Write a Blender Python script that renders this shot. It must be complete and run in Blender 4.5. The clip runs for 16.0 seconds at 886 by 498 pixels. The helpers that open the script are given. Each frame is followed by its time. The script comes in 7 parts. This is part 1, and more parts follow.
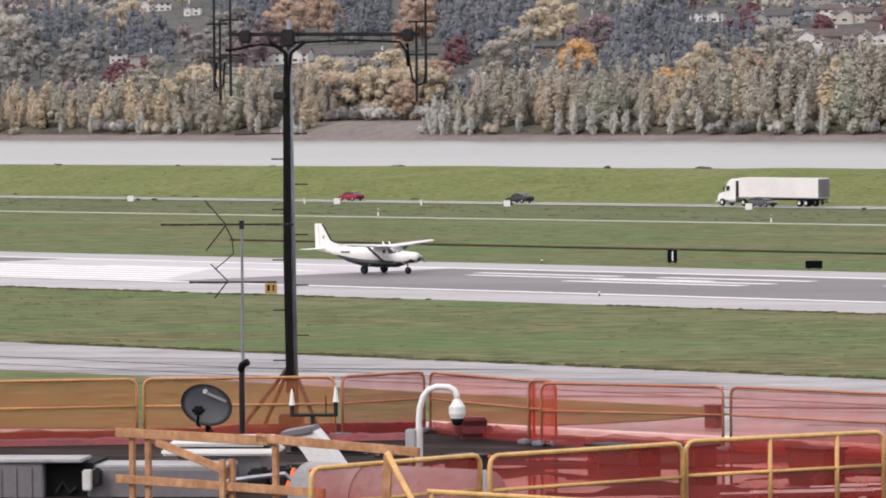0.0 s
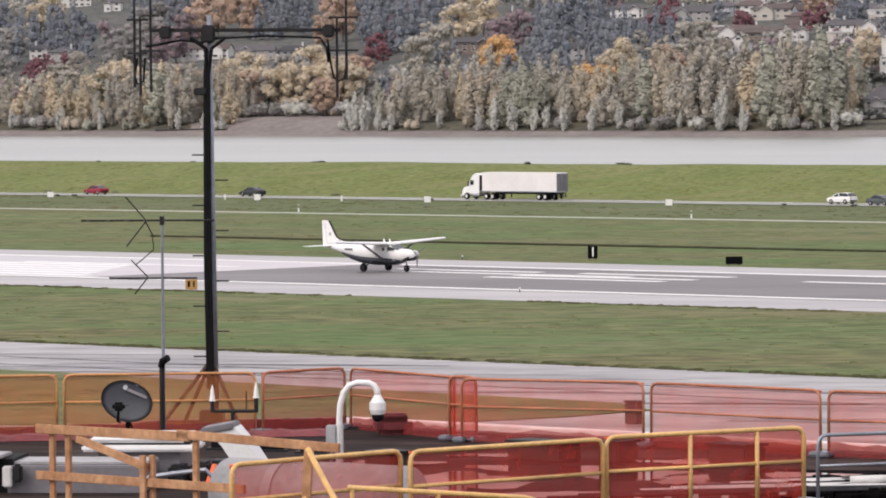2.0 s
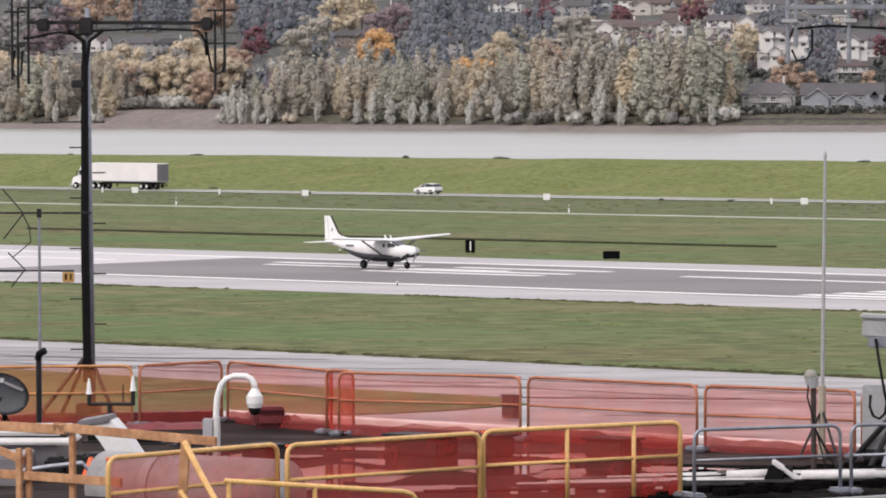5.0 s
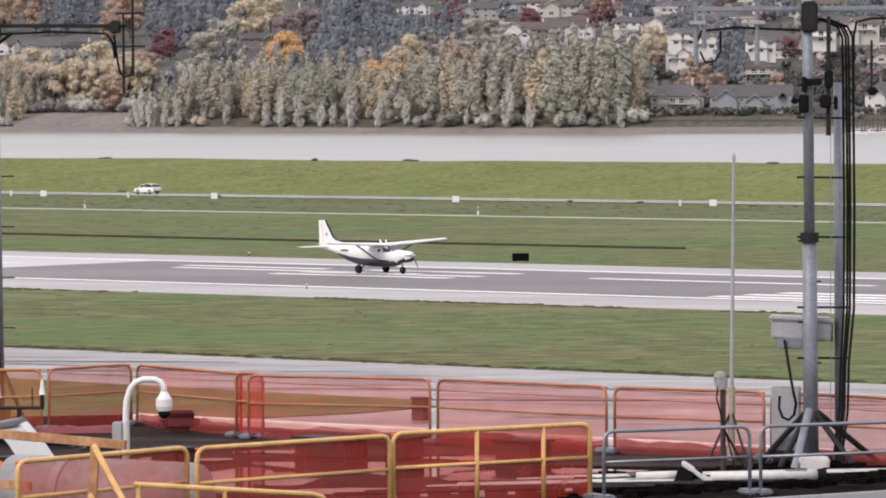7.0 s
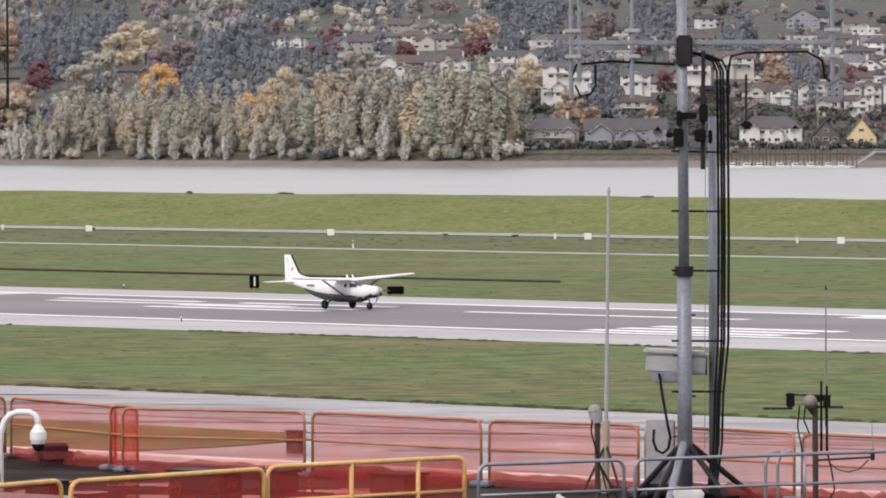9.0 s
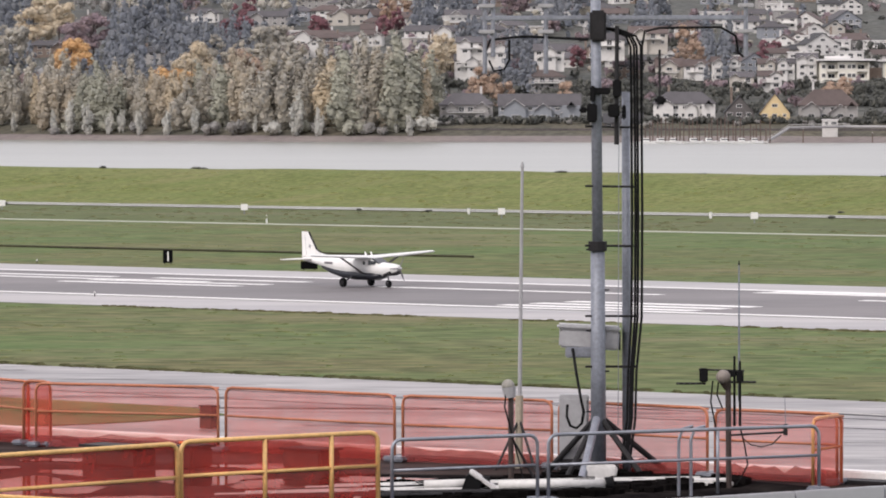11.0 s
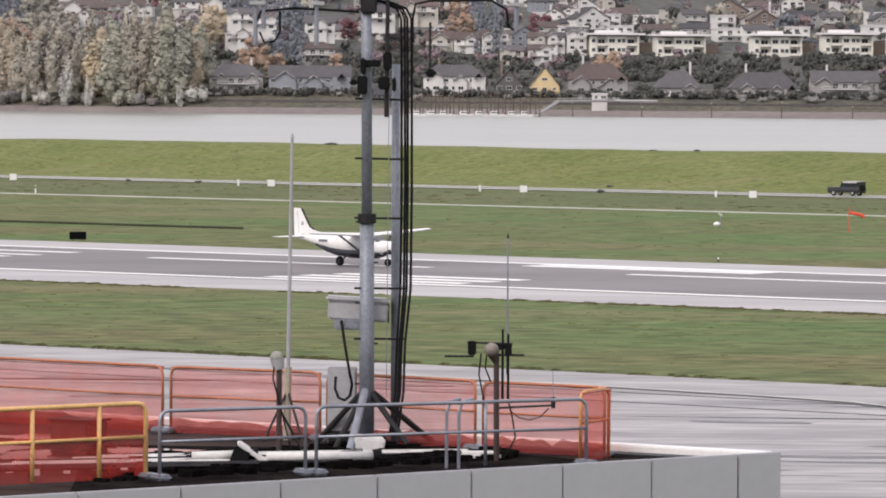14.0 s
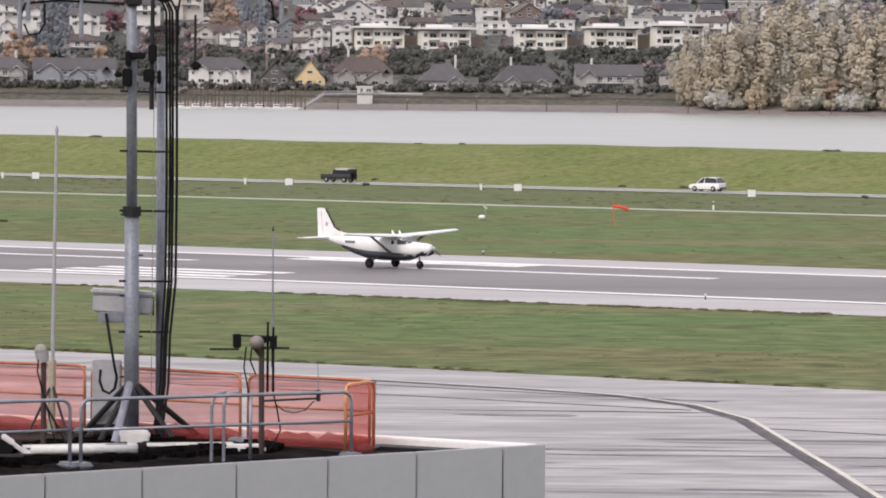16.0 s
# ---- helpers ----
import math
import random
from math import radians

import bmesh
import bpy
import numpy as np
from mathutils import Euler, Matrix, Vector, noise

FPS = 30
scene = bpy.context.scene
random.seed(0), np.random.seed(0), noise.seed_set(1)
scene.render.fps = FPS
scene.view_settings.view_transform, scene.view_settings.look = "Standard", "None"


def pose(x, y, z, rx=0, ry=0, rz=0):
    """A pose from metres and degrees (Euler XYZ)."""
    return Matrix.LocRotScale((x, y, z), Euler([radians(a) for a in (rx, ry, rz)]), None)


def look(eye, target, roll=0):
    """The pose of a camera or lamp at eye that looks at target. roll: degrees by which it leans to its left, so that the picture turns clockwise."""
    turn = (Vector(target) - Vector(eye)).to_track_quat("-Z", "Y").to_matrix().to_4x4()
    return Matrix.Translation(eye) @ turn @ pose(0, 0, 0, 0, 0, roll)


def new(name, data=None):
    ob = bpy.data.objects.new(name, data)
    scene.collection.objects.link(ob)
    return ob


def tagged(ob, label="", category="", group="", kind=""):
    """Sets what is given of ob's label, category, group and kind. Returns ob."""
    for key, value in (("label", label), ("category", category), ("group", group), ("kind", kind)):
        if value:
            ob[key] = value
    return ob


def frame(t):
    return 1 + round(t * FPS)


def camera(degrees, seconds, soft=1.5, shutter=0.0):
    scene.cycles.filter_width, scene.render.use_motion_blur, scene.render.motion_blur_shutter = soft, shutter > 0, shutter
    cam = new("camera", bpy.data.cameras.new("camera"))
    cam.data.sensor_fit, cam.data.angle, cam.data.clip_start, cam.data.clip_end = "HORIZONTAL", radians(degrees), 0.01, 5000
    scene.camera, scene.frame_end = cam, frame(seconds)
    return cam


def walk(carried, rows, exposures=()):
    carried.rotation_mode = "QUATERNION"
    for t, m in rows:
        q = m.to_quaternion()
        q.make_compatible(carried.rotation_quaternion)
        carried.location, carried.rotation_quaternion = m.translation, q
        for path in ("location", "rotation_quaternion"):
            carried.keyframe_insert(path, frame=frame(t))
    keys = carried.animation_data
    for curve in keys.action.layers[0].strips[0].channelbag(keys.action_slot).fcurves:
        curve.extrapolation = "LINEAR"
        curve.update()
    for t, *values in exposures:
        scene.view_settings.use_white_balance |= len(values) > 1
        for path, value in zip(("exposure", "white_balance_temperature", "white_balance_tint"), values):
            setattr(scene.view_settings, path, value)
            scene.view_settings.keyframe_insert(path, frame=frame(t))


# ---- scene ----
cam = camera(9.914, 16.0, soft=1.9)
EYE = Vector((0.0, 0.0, 17.4))


def aim(yaw, pitch, roll):
    """The camera stands on one spot and pans: degrees to the right, up and of roll."""
    a, e = radians(yaw), radians(pitch)
    way = Vector((math.sin(a) * math.cos(e), math.cos(a) * math.cos(e), math.sin(e)))
    return look(EYE, EYE + 100 * way, roll)


PATH = [
    (0, aim(-6.8755, -1.7865, -0.476)), (0.5, aim(-6.6733, -1.7685, -0.452)), (1, aim(-6.4824, -1.8317, -0.503)),
    (1.5, aim(-6.2694, -1.7773, -0.348)), (2, aim(-5.9835, -1.8393, -0.453)), (2.5, aim(-5.8352, -1.9513, -0.466)),
    (3, aim(-5.6077, -2.0020, -0.400)), (3.5, aim(-5.3328, -1.9866, -0.280)), (4, aim(-5.0613, -1.9412, -0.228)),
    (6.5, aim(-3.9004, -1.9031, -0.326)), (7, aim(-3.5914, -1.8946, -0.338)), (7.5, aim(-3.2762, -1.9244, -0.139)),
    (8, aim(-2.8708, -1.7758, -0.106)), (8.5, aim(-2.5118, -1.5769, -0.185)), (8.7, aim(-2.3731, -1.5272, -0.192)),
    (11, aim(-1.2187, -1.8123, -0.131)), (11.5, aim(-0.8988, -1.9856, -0.067)), (12, aim(-0.5644, -2.1136, -0.010)),
    (12.5, aim(-0.2327, -2.1691, 0.146)), (13, aim(0.1658, -2.1464, 0.210)), (13.5, aim(0.7260, -2.1197, 0.228)),
    (14, aim(1.3708, -2.1220, 0.327)), (14.5, aim(1.8993, -2.1123, 0.400)), (15, aim(2.5235, -2.1157, 0.399)),
    (15.5, aim(3.3116, -2.1349, 0.369)), (16, aim(4.0066, -2.1832, 0.466)),
]
walk(cam, PATH, exposures=[(0, 0.53, 6540, 15), (16, 0.53, 6540, 15)])

# ---------- sky and sun: a bright overcast day ----------
world = bpy.data.worlds.new("sky")
scene.world = world
world.use_nodes = True
wt = world.node_tree
wbg = wt.nodes["Background"]
sky = wt.nodes.new("ShaderNodeTexSky")
sky.sky_type = "NISHITA"
sky.sun_disc = False
sky.sun_elevation, sky.sun_rotation = radians(42), radians(215)
sky.dust_density, sky.air_density = 3.0, 1.0
wmix = wt.nodes.new("ShaderNodeMixRGB")
wmix.inputs[0].default_value = 0.8
wmix.inputs[2].default_value = (7.9, 7.8, 8.0, 1)
wt.links.new(sky.outputs[0], wmix.inputs[1])
wt.links.new(wmix.outputs[0], wbg.inputs[0])
wbg.inputs[1].default_value = 0.105
sun = new("sun", bpy.data.lights.new("sun", "SUN"))
sun.data.energy, sun.data.angle, sun.data.color = 1.3, radians(25), (1.0, 0.95, 0.88)
sun.matrix_basis = look((-60, -70, 90), (0, 0, 0))


# ---------- materials ----------
def mat(name, col, rough=0.6, metal=0.0, var=0.15, scale=3.0, fine=30.0, bump=0.0, rnd=0.0, other=None, stretch=None, spec=0.5):
    """A surface with a base colour that varies at two scales; other is a second colour for the broad patches."""
    m = bpy.data.materials.new(name)
    m.use_nodes = True
    t = m.node_tree
    b = t.nodes["Principled BSDF"]
    b.inputs["Roughness"].default_value, b.inputs["Metallic"].default_value = rough, metal
    b.inputs["Specular IOR Level"].default_value = spec
    tc = t.nodes.new("ShaderNodeTexCoord")
    src = tc.outputs["Object"]
    if stretch:
        mp = t.nodes.new("ShaderNodeMapping")
        mp.inputs["Rotation"].default_value = (0, 0, radians(stretch[0]))
        mp.inputs["Scale"].default_value = stretch[1]
        t.links.new(src, mp.inputs[0])
        src = mp.outputs[0]
    ns = []
    for s, d in ((scale, 4), (fine, 6)):
        n = t.nodes.new("ShaderNodeTexNoise")
        n.inputs["Scale"].default_value, n.inputs["Detail"].default_value = s, d
        t.links.new(src, n.inputs["Vector"])
        ns.append(n)
    ramp = t.nodes.new("ShaderNodeMapRange")
    ramp.inputs[1].default_value, ramp.inputs[2].default_value = 0.35, 0.65
    t.links.new(ns[0].outputs[0], ramp.inputs[0])
    mx = t.nodes.new("ShaderNodeMixRGB")
    o = other or [c * (1 - 1.3 * var) for c in col]
    mx.inputs[1].default_value, mx.inputs[2].default_value = (*col, 1), (*o, 1)
    t.links.new(ramp.outputs[0], mx.inputs[0])
    hs = t.nodes.new("ShaderNodeHueSaturation")
    mr = t.nodes.new("ShaderNodeMapRange")
    mr.inputs[1].default_value, mr.inputs[2].default_value = 0.3, 0.7
    mr.inputs[3].default_value, mr.inputs[4].default_value = 1 - var, 1 + var
    t.links.new(ns[1].outputs[0], mr.inputs[0])
    val = mr.outputs[0]
    if rnd:
        oi = t.nodes.new("ShaderNodeObjectInfo")
        r2 = t.nodes.new("ShaderNodeMapRange")
        r2.inputs[3].default_value, r2.inputs[4].default_value = 1 - rnd, 1 + rnd
        t.links.new(oi.outputs["Random"], r2.inputs[0])
        mu = t.nodes.new("ShaderNodeMath")
        mu.operation = "MULTIPLY"
        t.links.new(val, mu.inputs[0])
        t.links.new(r2.outputs[0], mu.inputs[1])
        val = mu.outputs[0]
    t.links.new(val, hs.inputs["Value"])
    t.links.new(mx.outputs[0], hs.inputs["Color"])
    t.links.new(hs.outputs[0], b.inputs["Base Color"])
    if bump:
        bp = t.nodes.new("ShaderNodeBump")
        bp.inputs["Strength"].default_value = min(bump, 1.0)
        bp.inputs["Distance"].default_value = 0.02 if bump <= 1 else bump * 0.02
        t.links.new(ns[1].outputs[0], bp.inputs["Height"])
        t.links.new(bp.outputs[0], b.inputs["Normal"])
    return m


def leaf_mat(name, c1, c2, c3, rnd=0.22):
    """Foliage: three hues mixed leaf clump by clump and tree by tree, a little light comes through."""
    m = mat(name, c1, rough=0.75, var=0.2, scale=0.12, fine=0.6, rnd=rnd, other=c2, spec=0.2)
    t = m.node_tree
    b = t.nodes["Principled BSDF"]
    geo = t.nodes.new("ShaderNodeNewGeometry")
    hs = b.inputs["Base Color"].links[0].from_node
    mx = t.nodes.new("ShaderNodeMixRGB")
    mr = t.nodes.new("ShaderNodeMapRange")
    mr.inputs[1].default_value, mr.inputs[2].default_value = 0.35, 1.2
    t.links.new(geo.outputs["Random Per Island"], mr.inputs[0])
    t.links.new(mr.outputs[0], mx.inputs[0])
    mx.inputs[2].default_value = (*c3, 1)
    t.links.new(hs.outputs[0], mx.inputs[1])
    t.links.new(mx.outputs[0], b.inputs["Base Color"])
    tr = t.nodes.new("ShaderNodeBsdfTranslucent")
    t.links.new(mx.outputs[0], tr.inputs[0])
    ms = t.nodes.new("ShaderNodeMixShader")
    ms.inputs[0].default_value = 0.3
    t.links.new(b.outputs[0], ms.inputs[1])
    t.links.new(tr.outputs[0], ms.inputs[2])
    t.links.new(ms.outputs[0], t.nodes["Material Output"].inputs[0])
    return m


def net_mat(name, col, cover):
    """Woven safety netting: threads that let part of the view through."""
    m = mat(name, col, rough=0.7, var=0.15, scale=1.2, fine=9.0)
    t = m.node_tree
    b = t.nodes["Principled BSDF"]
    n = t.nodes.new("ShaderNodeTexNoise")
    n.inputs["Scale"].default_value = 2.2
    tc = t.nodes.new("ShaderNodeTexCoord")
    t.links.new(tc.outputs["Object"], n.inputs["Vector"])
    mr = t.nodes.new("ShaderNodeMapRange")
    mr.inputs[1].default_value, mr.inputs[2].default_value = 0.3, 0.7
    mr.inputs[3].default_value, mr.inputs[4].default_value = cover - 0.07, cover + 0.07
    t.links.new(n.outputs[0], mr.inputs[0])
    tr = t.nodes.new("ShaderNodeBsdfTransparent")
    tr.inputs[0].default_value = (1.0, 0.765, 0.735, 1)
    ms = t.nodes.new("ShaderNodeMixShader")
    t.links.new(mr.outputs[0], ms.inputs[0])
    t.links.new(tr.outputs[0], ms.inputs[1])
    t.links.new(b.outputs[0], ms.inputs[2])
    t.links.new(ms.outputs[0], t.nodes["Material Output"].inputs[0])
    return m


def turf(m, lush, dry, scale, turn=37):
    """Lush and dry streaks of mown grass laid over a turf material."""
    t = m.node_tree
    b = t.nodes["Principled BSDF"]
    tc = t.nodes.new("ShaderNodeTexCoord")
    for col, k, lo, hi, amount in ((lush, 1.0, 0.5, 0.68, 0.75), (dry, 0.6, 0.54, 0.7, 0.7), (dry, 3.1, 0.58, 0.7, 0.45), (lush, 4.3, 0.54, 0.7, 0.5), ([c * 0.45 for c in lush], 9.0, 0.56, 0.66, 0.75), ([c * 1.25 for c in dry], 15.0, 0.56, 0.7, 0.4), ([c * 0.4 for c in lush], 26.0, 0.56, 0.68, 0.5)):
        mp = t.nodes.new("ShaderNodeMapping")
        mp.inputs["Location"].default_value = (k * 37, k * 11, k * 5)
        mp.inputs["Rotation"].default_value = (0, 0, radians(turn))
        mp.inputs["Scale"].default_value = (0.55, 1.5, 1)
        n = t.nodes.new("ShaderNodeTexNoise")
        n.inputs["Scale"].default_value, n.inputs["Detail"].default_value = scale * k, 5
        r = t.nodes.new("ShaderNodeMapRange")
        r.inputs[1].default_value, r.inputs[2].default_value, r.inputs[4].default_value = lo, hi, amount
        mx = t.nodes.new("ShaderNodeMixRGB")
        mx.inputs[2].default_value = (*col, 1)
        t.links.new(tc.outputs["Object"], mp.inputs[0])
        t.links.new(mp.outputs[0], n.inputs["Vector"])
        t.links.new(n.outputs[0], r.inputs[0])
        t.links.new(r.outputs[0], mx.inputs[0])
        t.links.new(b.inputs["Base Color"].links[0].from_socket, mx.inputs[1])
        t.links.new(mx.outputs[0], b.inputs["Base Color"])


GRASS = mat("mown_grass", (0.102, 0.144, 0.056), 0.95, var=0.45, scale=0.025, fine=0.4, bump=8, other=(0.135, 0.128, 0.062), stretch=(37, (0.75, 1.05, 1)), spec=0.1)
LEVEE = mat("levee_grass", (0.162, 0.178, 0.068), 0.95, var=0.3, scale=0.09, fine=0.9, bump=2, other=(0.128, 0.152, 0.05), stretch=(37, (0.9, 1, 1)), spec=0.1)
VERGE = mat("rough_grass", (0.11, 0.125, 0.058), 0.95, var=0.34, scale=0.06, fine=0.25, bump=8, other=(0.10, 0.125, 0.05), stretch=(37, (0.4, 1.6, 1)), spec=0.15)
turf(GRASS, (0.092, 0.154, 0.054), (0.19, 0.17, 0.10), 0.055)
turf(LEVEE, (0.145, 0.182, 0.062), (0.20, 0.19, 0.09), 0.15)
turf(VERGE, (0.10, 0.13, 0.052), (0.15, 0.14, 0.085), 0.07)
SAND = mat("river_sand", (0.17, 0.145, 0.14), 0.85, var=0.2, scale=0.03, fine=0.3, other=(0.21, 0.185, 0.17), spec=0.2)
BANK = mat("brushy_bank", (0.075, 0.075, 0.062), 0.9, var=0.35, scale=0.05, fine=0.4, bump=3, other=(0.11, 0.10, 0.075), spec=0.15)
HILL = mat("wooded_soil", (0.085, 0.09, 0.085), 0.9, var=0.4, scale=0.03, fine=0.25, bump=3, other=(0.105, 0.105, 0.095), spec=0.15)
SIN37, COS37 = math.sin(math.radians(37)), math.cos(math.radians(37))
RIVERBED = mat("river_mud", (0.09, 0.08, 0.07), 0.8, var=0.2, scale=0.02)
ASPHALT = mat("wet_asphalt", (0.125, 0.115, 0.118), 0.55, var=0.24, scale=0.07, fine=1.6, other=(0.175, 0.16, 0.162), stretch=(37, (0.12, 1.0, 1)), spec=0.3)
CONCRETE = mat("wet_concrete", (0.36, 0.335, 0.325), 0.38, var=0.2, scale=0.1, fine=1.3, other=(0.25, 0.235, 0.24), stretch=(37, (0.1, 1.2, 1)))
PALECON = mat("pale_threshold_concrete", (0.47, 0.44, 0.445), 0.38, var=0.12, scale=0.06, fine=0.9, other=(0.40, 0.375, 0.385), stretch=(37, (0.1, 1.2, 1)))
APRON = mat("wet_apron", (0.32, 0.30, 0.295), 0.42, var=0.42, scale=0.24, fine=1.1, other=(0.165, 0.152, 0.155), stretch=(37, (0.22, 0.95, 1)))
TARRED = mat("tar_strip", (0.085, 0.08, 0.088), 0.6, var=0.3, scale=0.5, fine=3, spec=0.15)
PAINT = mat("white_marking", (0.85, 0.84, 0.83), 0.45, var=0.08, scale=0.3, fine=2)
TAXIPAINT = mat("faded_yellow_marking", (0.60, 0.57, 0.50), 0.5, var=0.12, scale=0.3, fine=2)
GRAVEL = mat("pale_gravel", (0.40, 0.41, 0.35), 0.8, var=0.15, scale=0.2, fine=2)
ROAD = mat("road_asphalt", (0.24, 0.24, 0.215), 0.6, var=0.15, scale=0.1, fine=1.5, stretch=(37, (0.2, 1.5, 1)))

NET = net_mat("orange_netting", (0.66, 0.095, 0.065), 0.27)
NETL = net_mat("weathered_brown_netting", (0.60, 0.20, 0.06), 0.36)
NETD = net_mat("doubled_orange_netting", (0.60, 0.042, 0.026), 0.5)
ORANGE = mat("orange_tape", (0.85, 0.16, 0.05), 0.6, var=0.12, scale=3, fine=20)
BRAIL = mat("weathered_orange_rail_paint", (0.60, 0.29, 0.11), 0.5, var=0.18, scale=2, fine=20)
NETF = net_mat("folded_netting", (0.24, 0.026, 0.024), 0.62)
YELLOW = mat("yellow_rail_paint", (0.74, 0.45, 0.17), 0.45, var=0.15, scale=3, fine=25)
ORAIL = mat("orange_rail_paint", (0.46, 0.165, 0.085), 0.5, var=0.18, scale=2, fine=20)
GALV = mat("galvanised_steel", (0.28, 0.295, 0.34), 0.45, 0.5, var=0.15, scale=3, fine=20)
POLEGREY = mat("weathered_grey_pole", (0.235, 0.255, 0.30), 0.5, 0.2, var=0.18, scale=2.5, fine=18)
DARKSTEEL = mat("dark_steel", (0.02, 0.019, 0.021), 0.6, 0.0, spec=0.25, var=0.25, scale=4, fine=30)
BLACK = mat("black_rubber", (0.006, 0.006, 0.007), 0.7, spec=0.15, var=0.2, scale=5, fine=30)
BROWNSTEEL = mat("rusty_brown_steel", (0.055, 0.038, 0.034), 0.6, 0.2, var=0.25, scale=4, fine=25)
WHITE = mat("white_enamel", (0.78, 0.78, 0.77), 0.4, var=0.05, scale=2, fine=20)
OFFWHITE = mat("weathered_white", (0.62, 0.61, 0.60), 0.55, var=0.1, scale=2, fine=15)
GREYBOX = mat("grey_cabinet_paint", (0.37, 0.37, 0.385), 0.5, var=0.08, scale=2, fine=15)
HVACGREY = mat("hvac_sheet_metal", (0.185, 0.175, 0.19), 0.5, 0.15, var=0.1, scale=1.5, fine=12)
PLANTTOP = mat("dull_plant_top", (0.36, 0.355, 0.36), 0.5, var=0.15, scale=1.5, fine=10)
WOOD = mat("raw_lumber", (0.49, 0.28, 0.155), 0.8, var=0.22, scale=2.4, fine=11, other=(0.37, 0.19, 0.10), bump=0.3, spec=0.2)
DISH = mat("dark_grey_dish", (0.10, 0.108, 0.128), 0.5, var=0.06, scale=2)
PUDDLE = mat("rain_puddle", (0.022, 0.02, 0.02), 0.06, var=0.2, scale=1.0, fine=6)
MEMBRANE = mat("wet_roof_membrane", (0.02, 0.016, 0.016), 0.6, var=0.4, scale=0.7, fine=5, other=(0.045, 0.034, 0.031), stretch=(37, (0.35, 1.2, 1)), spec=0.03)
_pt = MEMBRANE.node_tree
_pn = _pt.nodes.new("ShaderNodeTexNoise")
_pn.inputs["Scale"].default_value = 0.32
_pm = _pt.nodes.new("ShaderNodeMapping")
_pm.inputs["Rotation"].default_value, _pm.inputs["Scale"].default_value = (0, 0, radians(37)), (0.7, 1.0, 1.0)
_pc = _pt.nodes.new("ShaderNodeTexCoord")
_pr = _pt.nodes.new("ShaderNodeMapRange")
_pr.inputs[1].default_value, _pr.inputs[2].default_value, _pr.inputs[3].default_value, _pr.inputs[4].default_value = 0.55, 0.66, 0.8, 0.5
_pt.links.new(_pc.outputs["Object"], _pm.inputs[0])
_pt.links.new(_pm.outputs[0], _pn.inputs["Vector"])
_pt.links.new(_pn.outputs[0], _pr.inputs[0])
_pt.links.new(_pr.outputs[0], _pt.nodes["Principled BSDF"].inputs["Roughness"])
REDTARP = mat("red_tarpaulin", (0.17, 0.026, 0.03), 0.55, var=0.25, scale=1.5, fine=8)
PANEL = mat("light_grey_cladding", (0.405, 0.408, 0.44), 0.45, var=0.03, scale=0.6, fine=6, rnd=0.02)
SEAL = mat("dark_sealant", (0.03, 0.03, 0.032), 0.7, var=0.1)
BLDG = mat("concrete_building", (0.35, 0.34, 0.33), 0.7, var=0.1, scale=0.5)
GLASS = mat("dark_glazing", (0.025, 0.03, 0.036), 0.12, var=0.1, scale=1)
REDPAINT = mat("red_car_paint", (0.26, 0.015, 0.035), 0.3, var=0.05)
BLACKPAINT = mat("black_car_paint", (0.022, 0.024, 0.026), 0.28, var=0.05)
DGREY = mat("dark_grey_car_paint", (0.07, 0.08, 0.085), 0.3, var=0.05)
CARWHITE = mat("white_car_paint", (0.78, 0.78, 0.77), 0.3, var=0.03)
TRAILER = mat("white_trailer_sheet", (0.74, 0.72, 0.71), 0.45, var=0.05, scale=0.4, fine=5)
CHROME = mat("brushed_metal", (0.55, 0.55, 0.56), 0.3, 0.9, var=0.08)
NAVY = mat("navy_underside_paint", (0.016, 0.018, 0.026), 0.35, var=0.05)
SIGNBLACK = mat("black_sign_face", (0.004, 0.004, 0.005), 0.8, var=0.1, spec=0.05)
SIGNYEL = mat("yellow_sign_face", (0.42, 0.24, 0.07), 0.6, var=0.1)
SOCK = mat("orange_windsock_cloth", (0.75, 0.08, 0.035), 0.7, var=0.1)
BARK = mat("grey_bark", (0.13, 0.115, 0.10), 0.9, var=0.25, scale=0.6, fine=4, rnd=0.2)
PILING = mat("brown_timber_pile", (0.115, 0.08, 0.065), 0.8, var=0.25, scale=0.5, fine=3, rnd=0.15)

# leaf colours of the far trees are greyed and blued to stand in for haze
L_COTTON = leaf_mat("hazy_greygreen_leaves", (0.455, 0.43, 0.373), (0.39, 0.385, 0.362), (0.53, 0.475, 0.378), 0.16)
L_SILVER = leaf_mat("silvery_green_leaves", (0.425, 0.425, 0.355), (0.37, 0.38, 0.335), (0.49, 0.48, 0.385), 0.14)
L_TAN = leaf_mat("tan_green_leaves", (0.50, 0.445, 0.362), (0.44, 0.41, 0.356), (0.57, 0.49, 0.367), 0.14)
L_YELLOW = leaf_mat("hazy_yellow_leaves", (0.58, 0.50, 0.378), (0.50, 0.455, 0.373), (0.65, 0.54, 0.378), 0.13)
L_ORANGE = leaf_mat("hazy_orange_leaves", (0.52, 0.39, 0.308), (0.46, 0.37, 0.313), (0.57, 0.41, 0.286), 0.16)
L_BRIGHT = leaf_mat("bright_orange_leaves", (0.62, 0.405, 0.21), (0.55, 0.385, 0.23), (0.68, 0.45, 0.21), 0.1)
L_PALE = leaf_mat("hazy_willow_leaves", (0.55, 0.55, 0.508), (0.47, 0.48, 0.464), (0.64, 0.62, 0.562), 0.12)
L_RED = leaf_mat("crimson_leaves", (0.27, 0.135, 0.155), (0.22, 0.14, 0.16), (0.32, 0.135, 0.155))
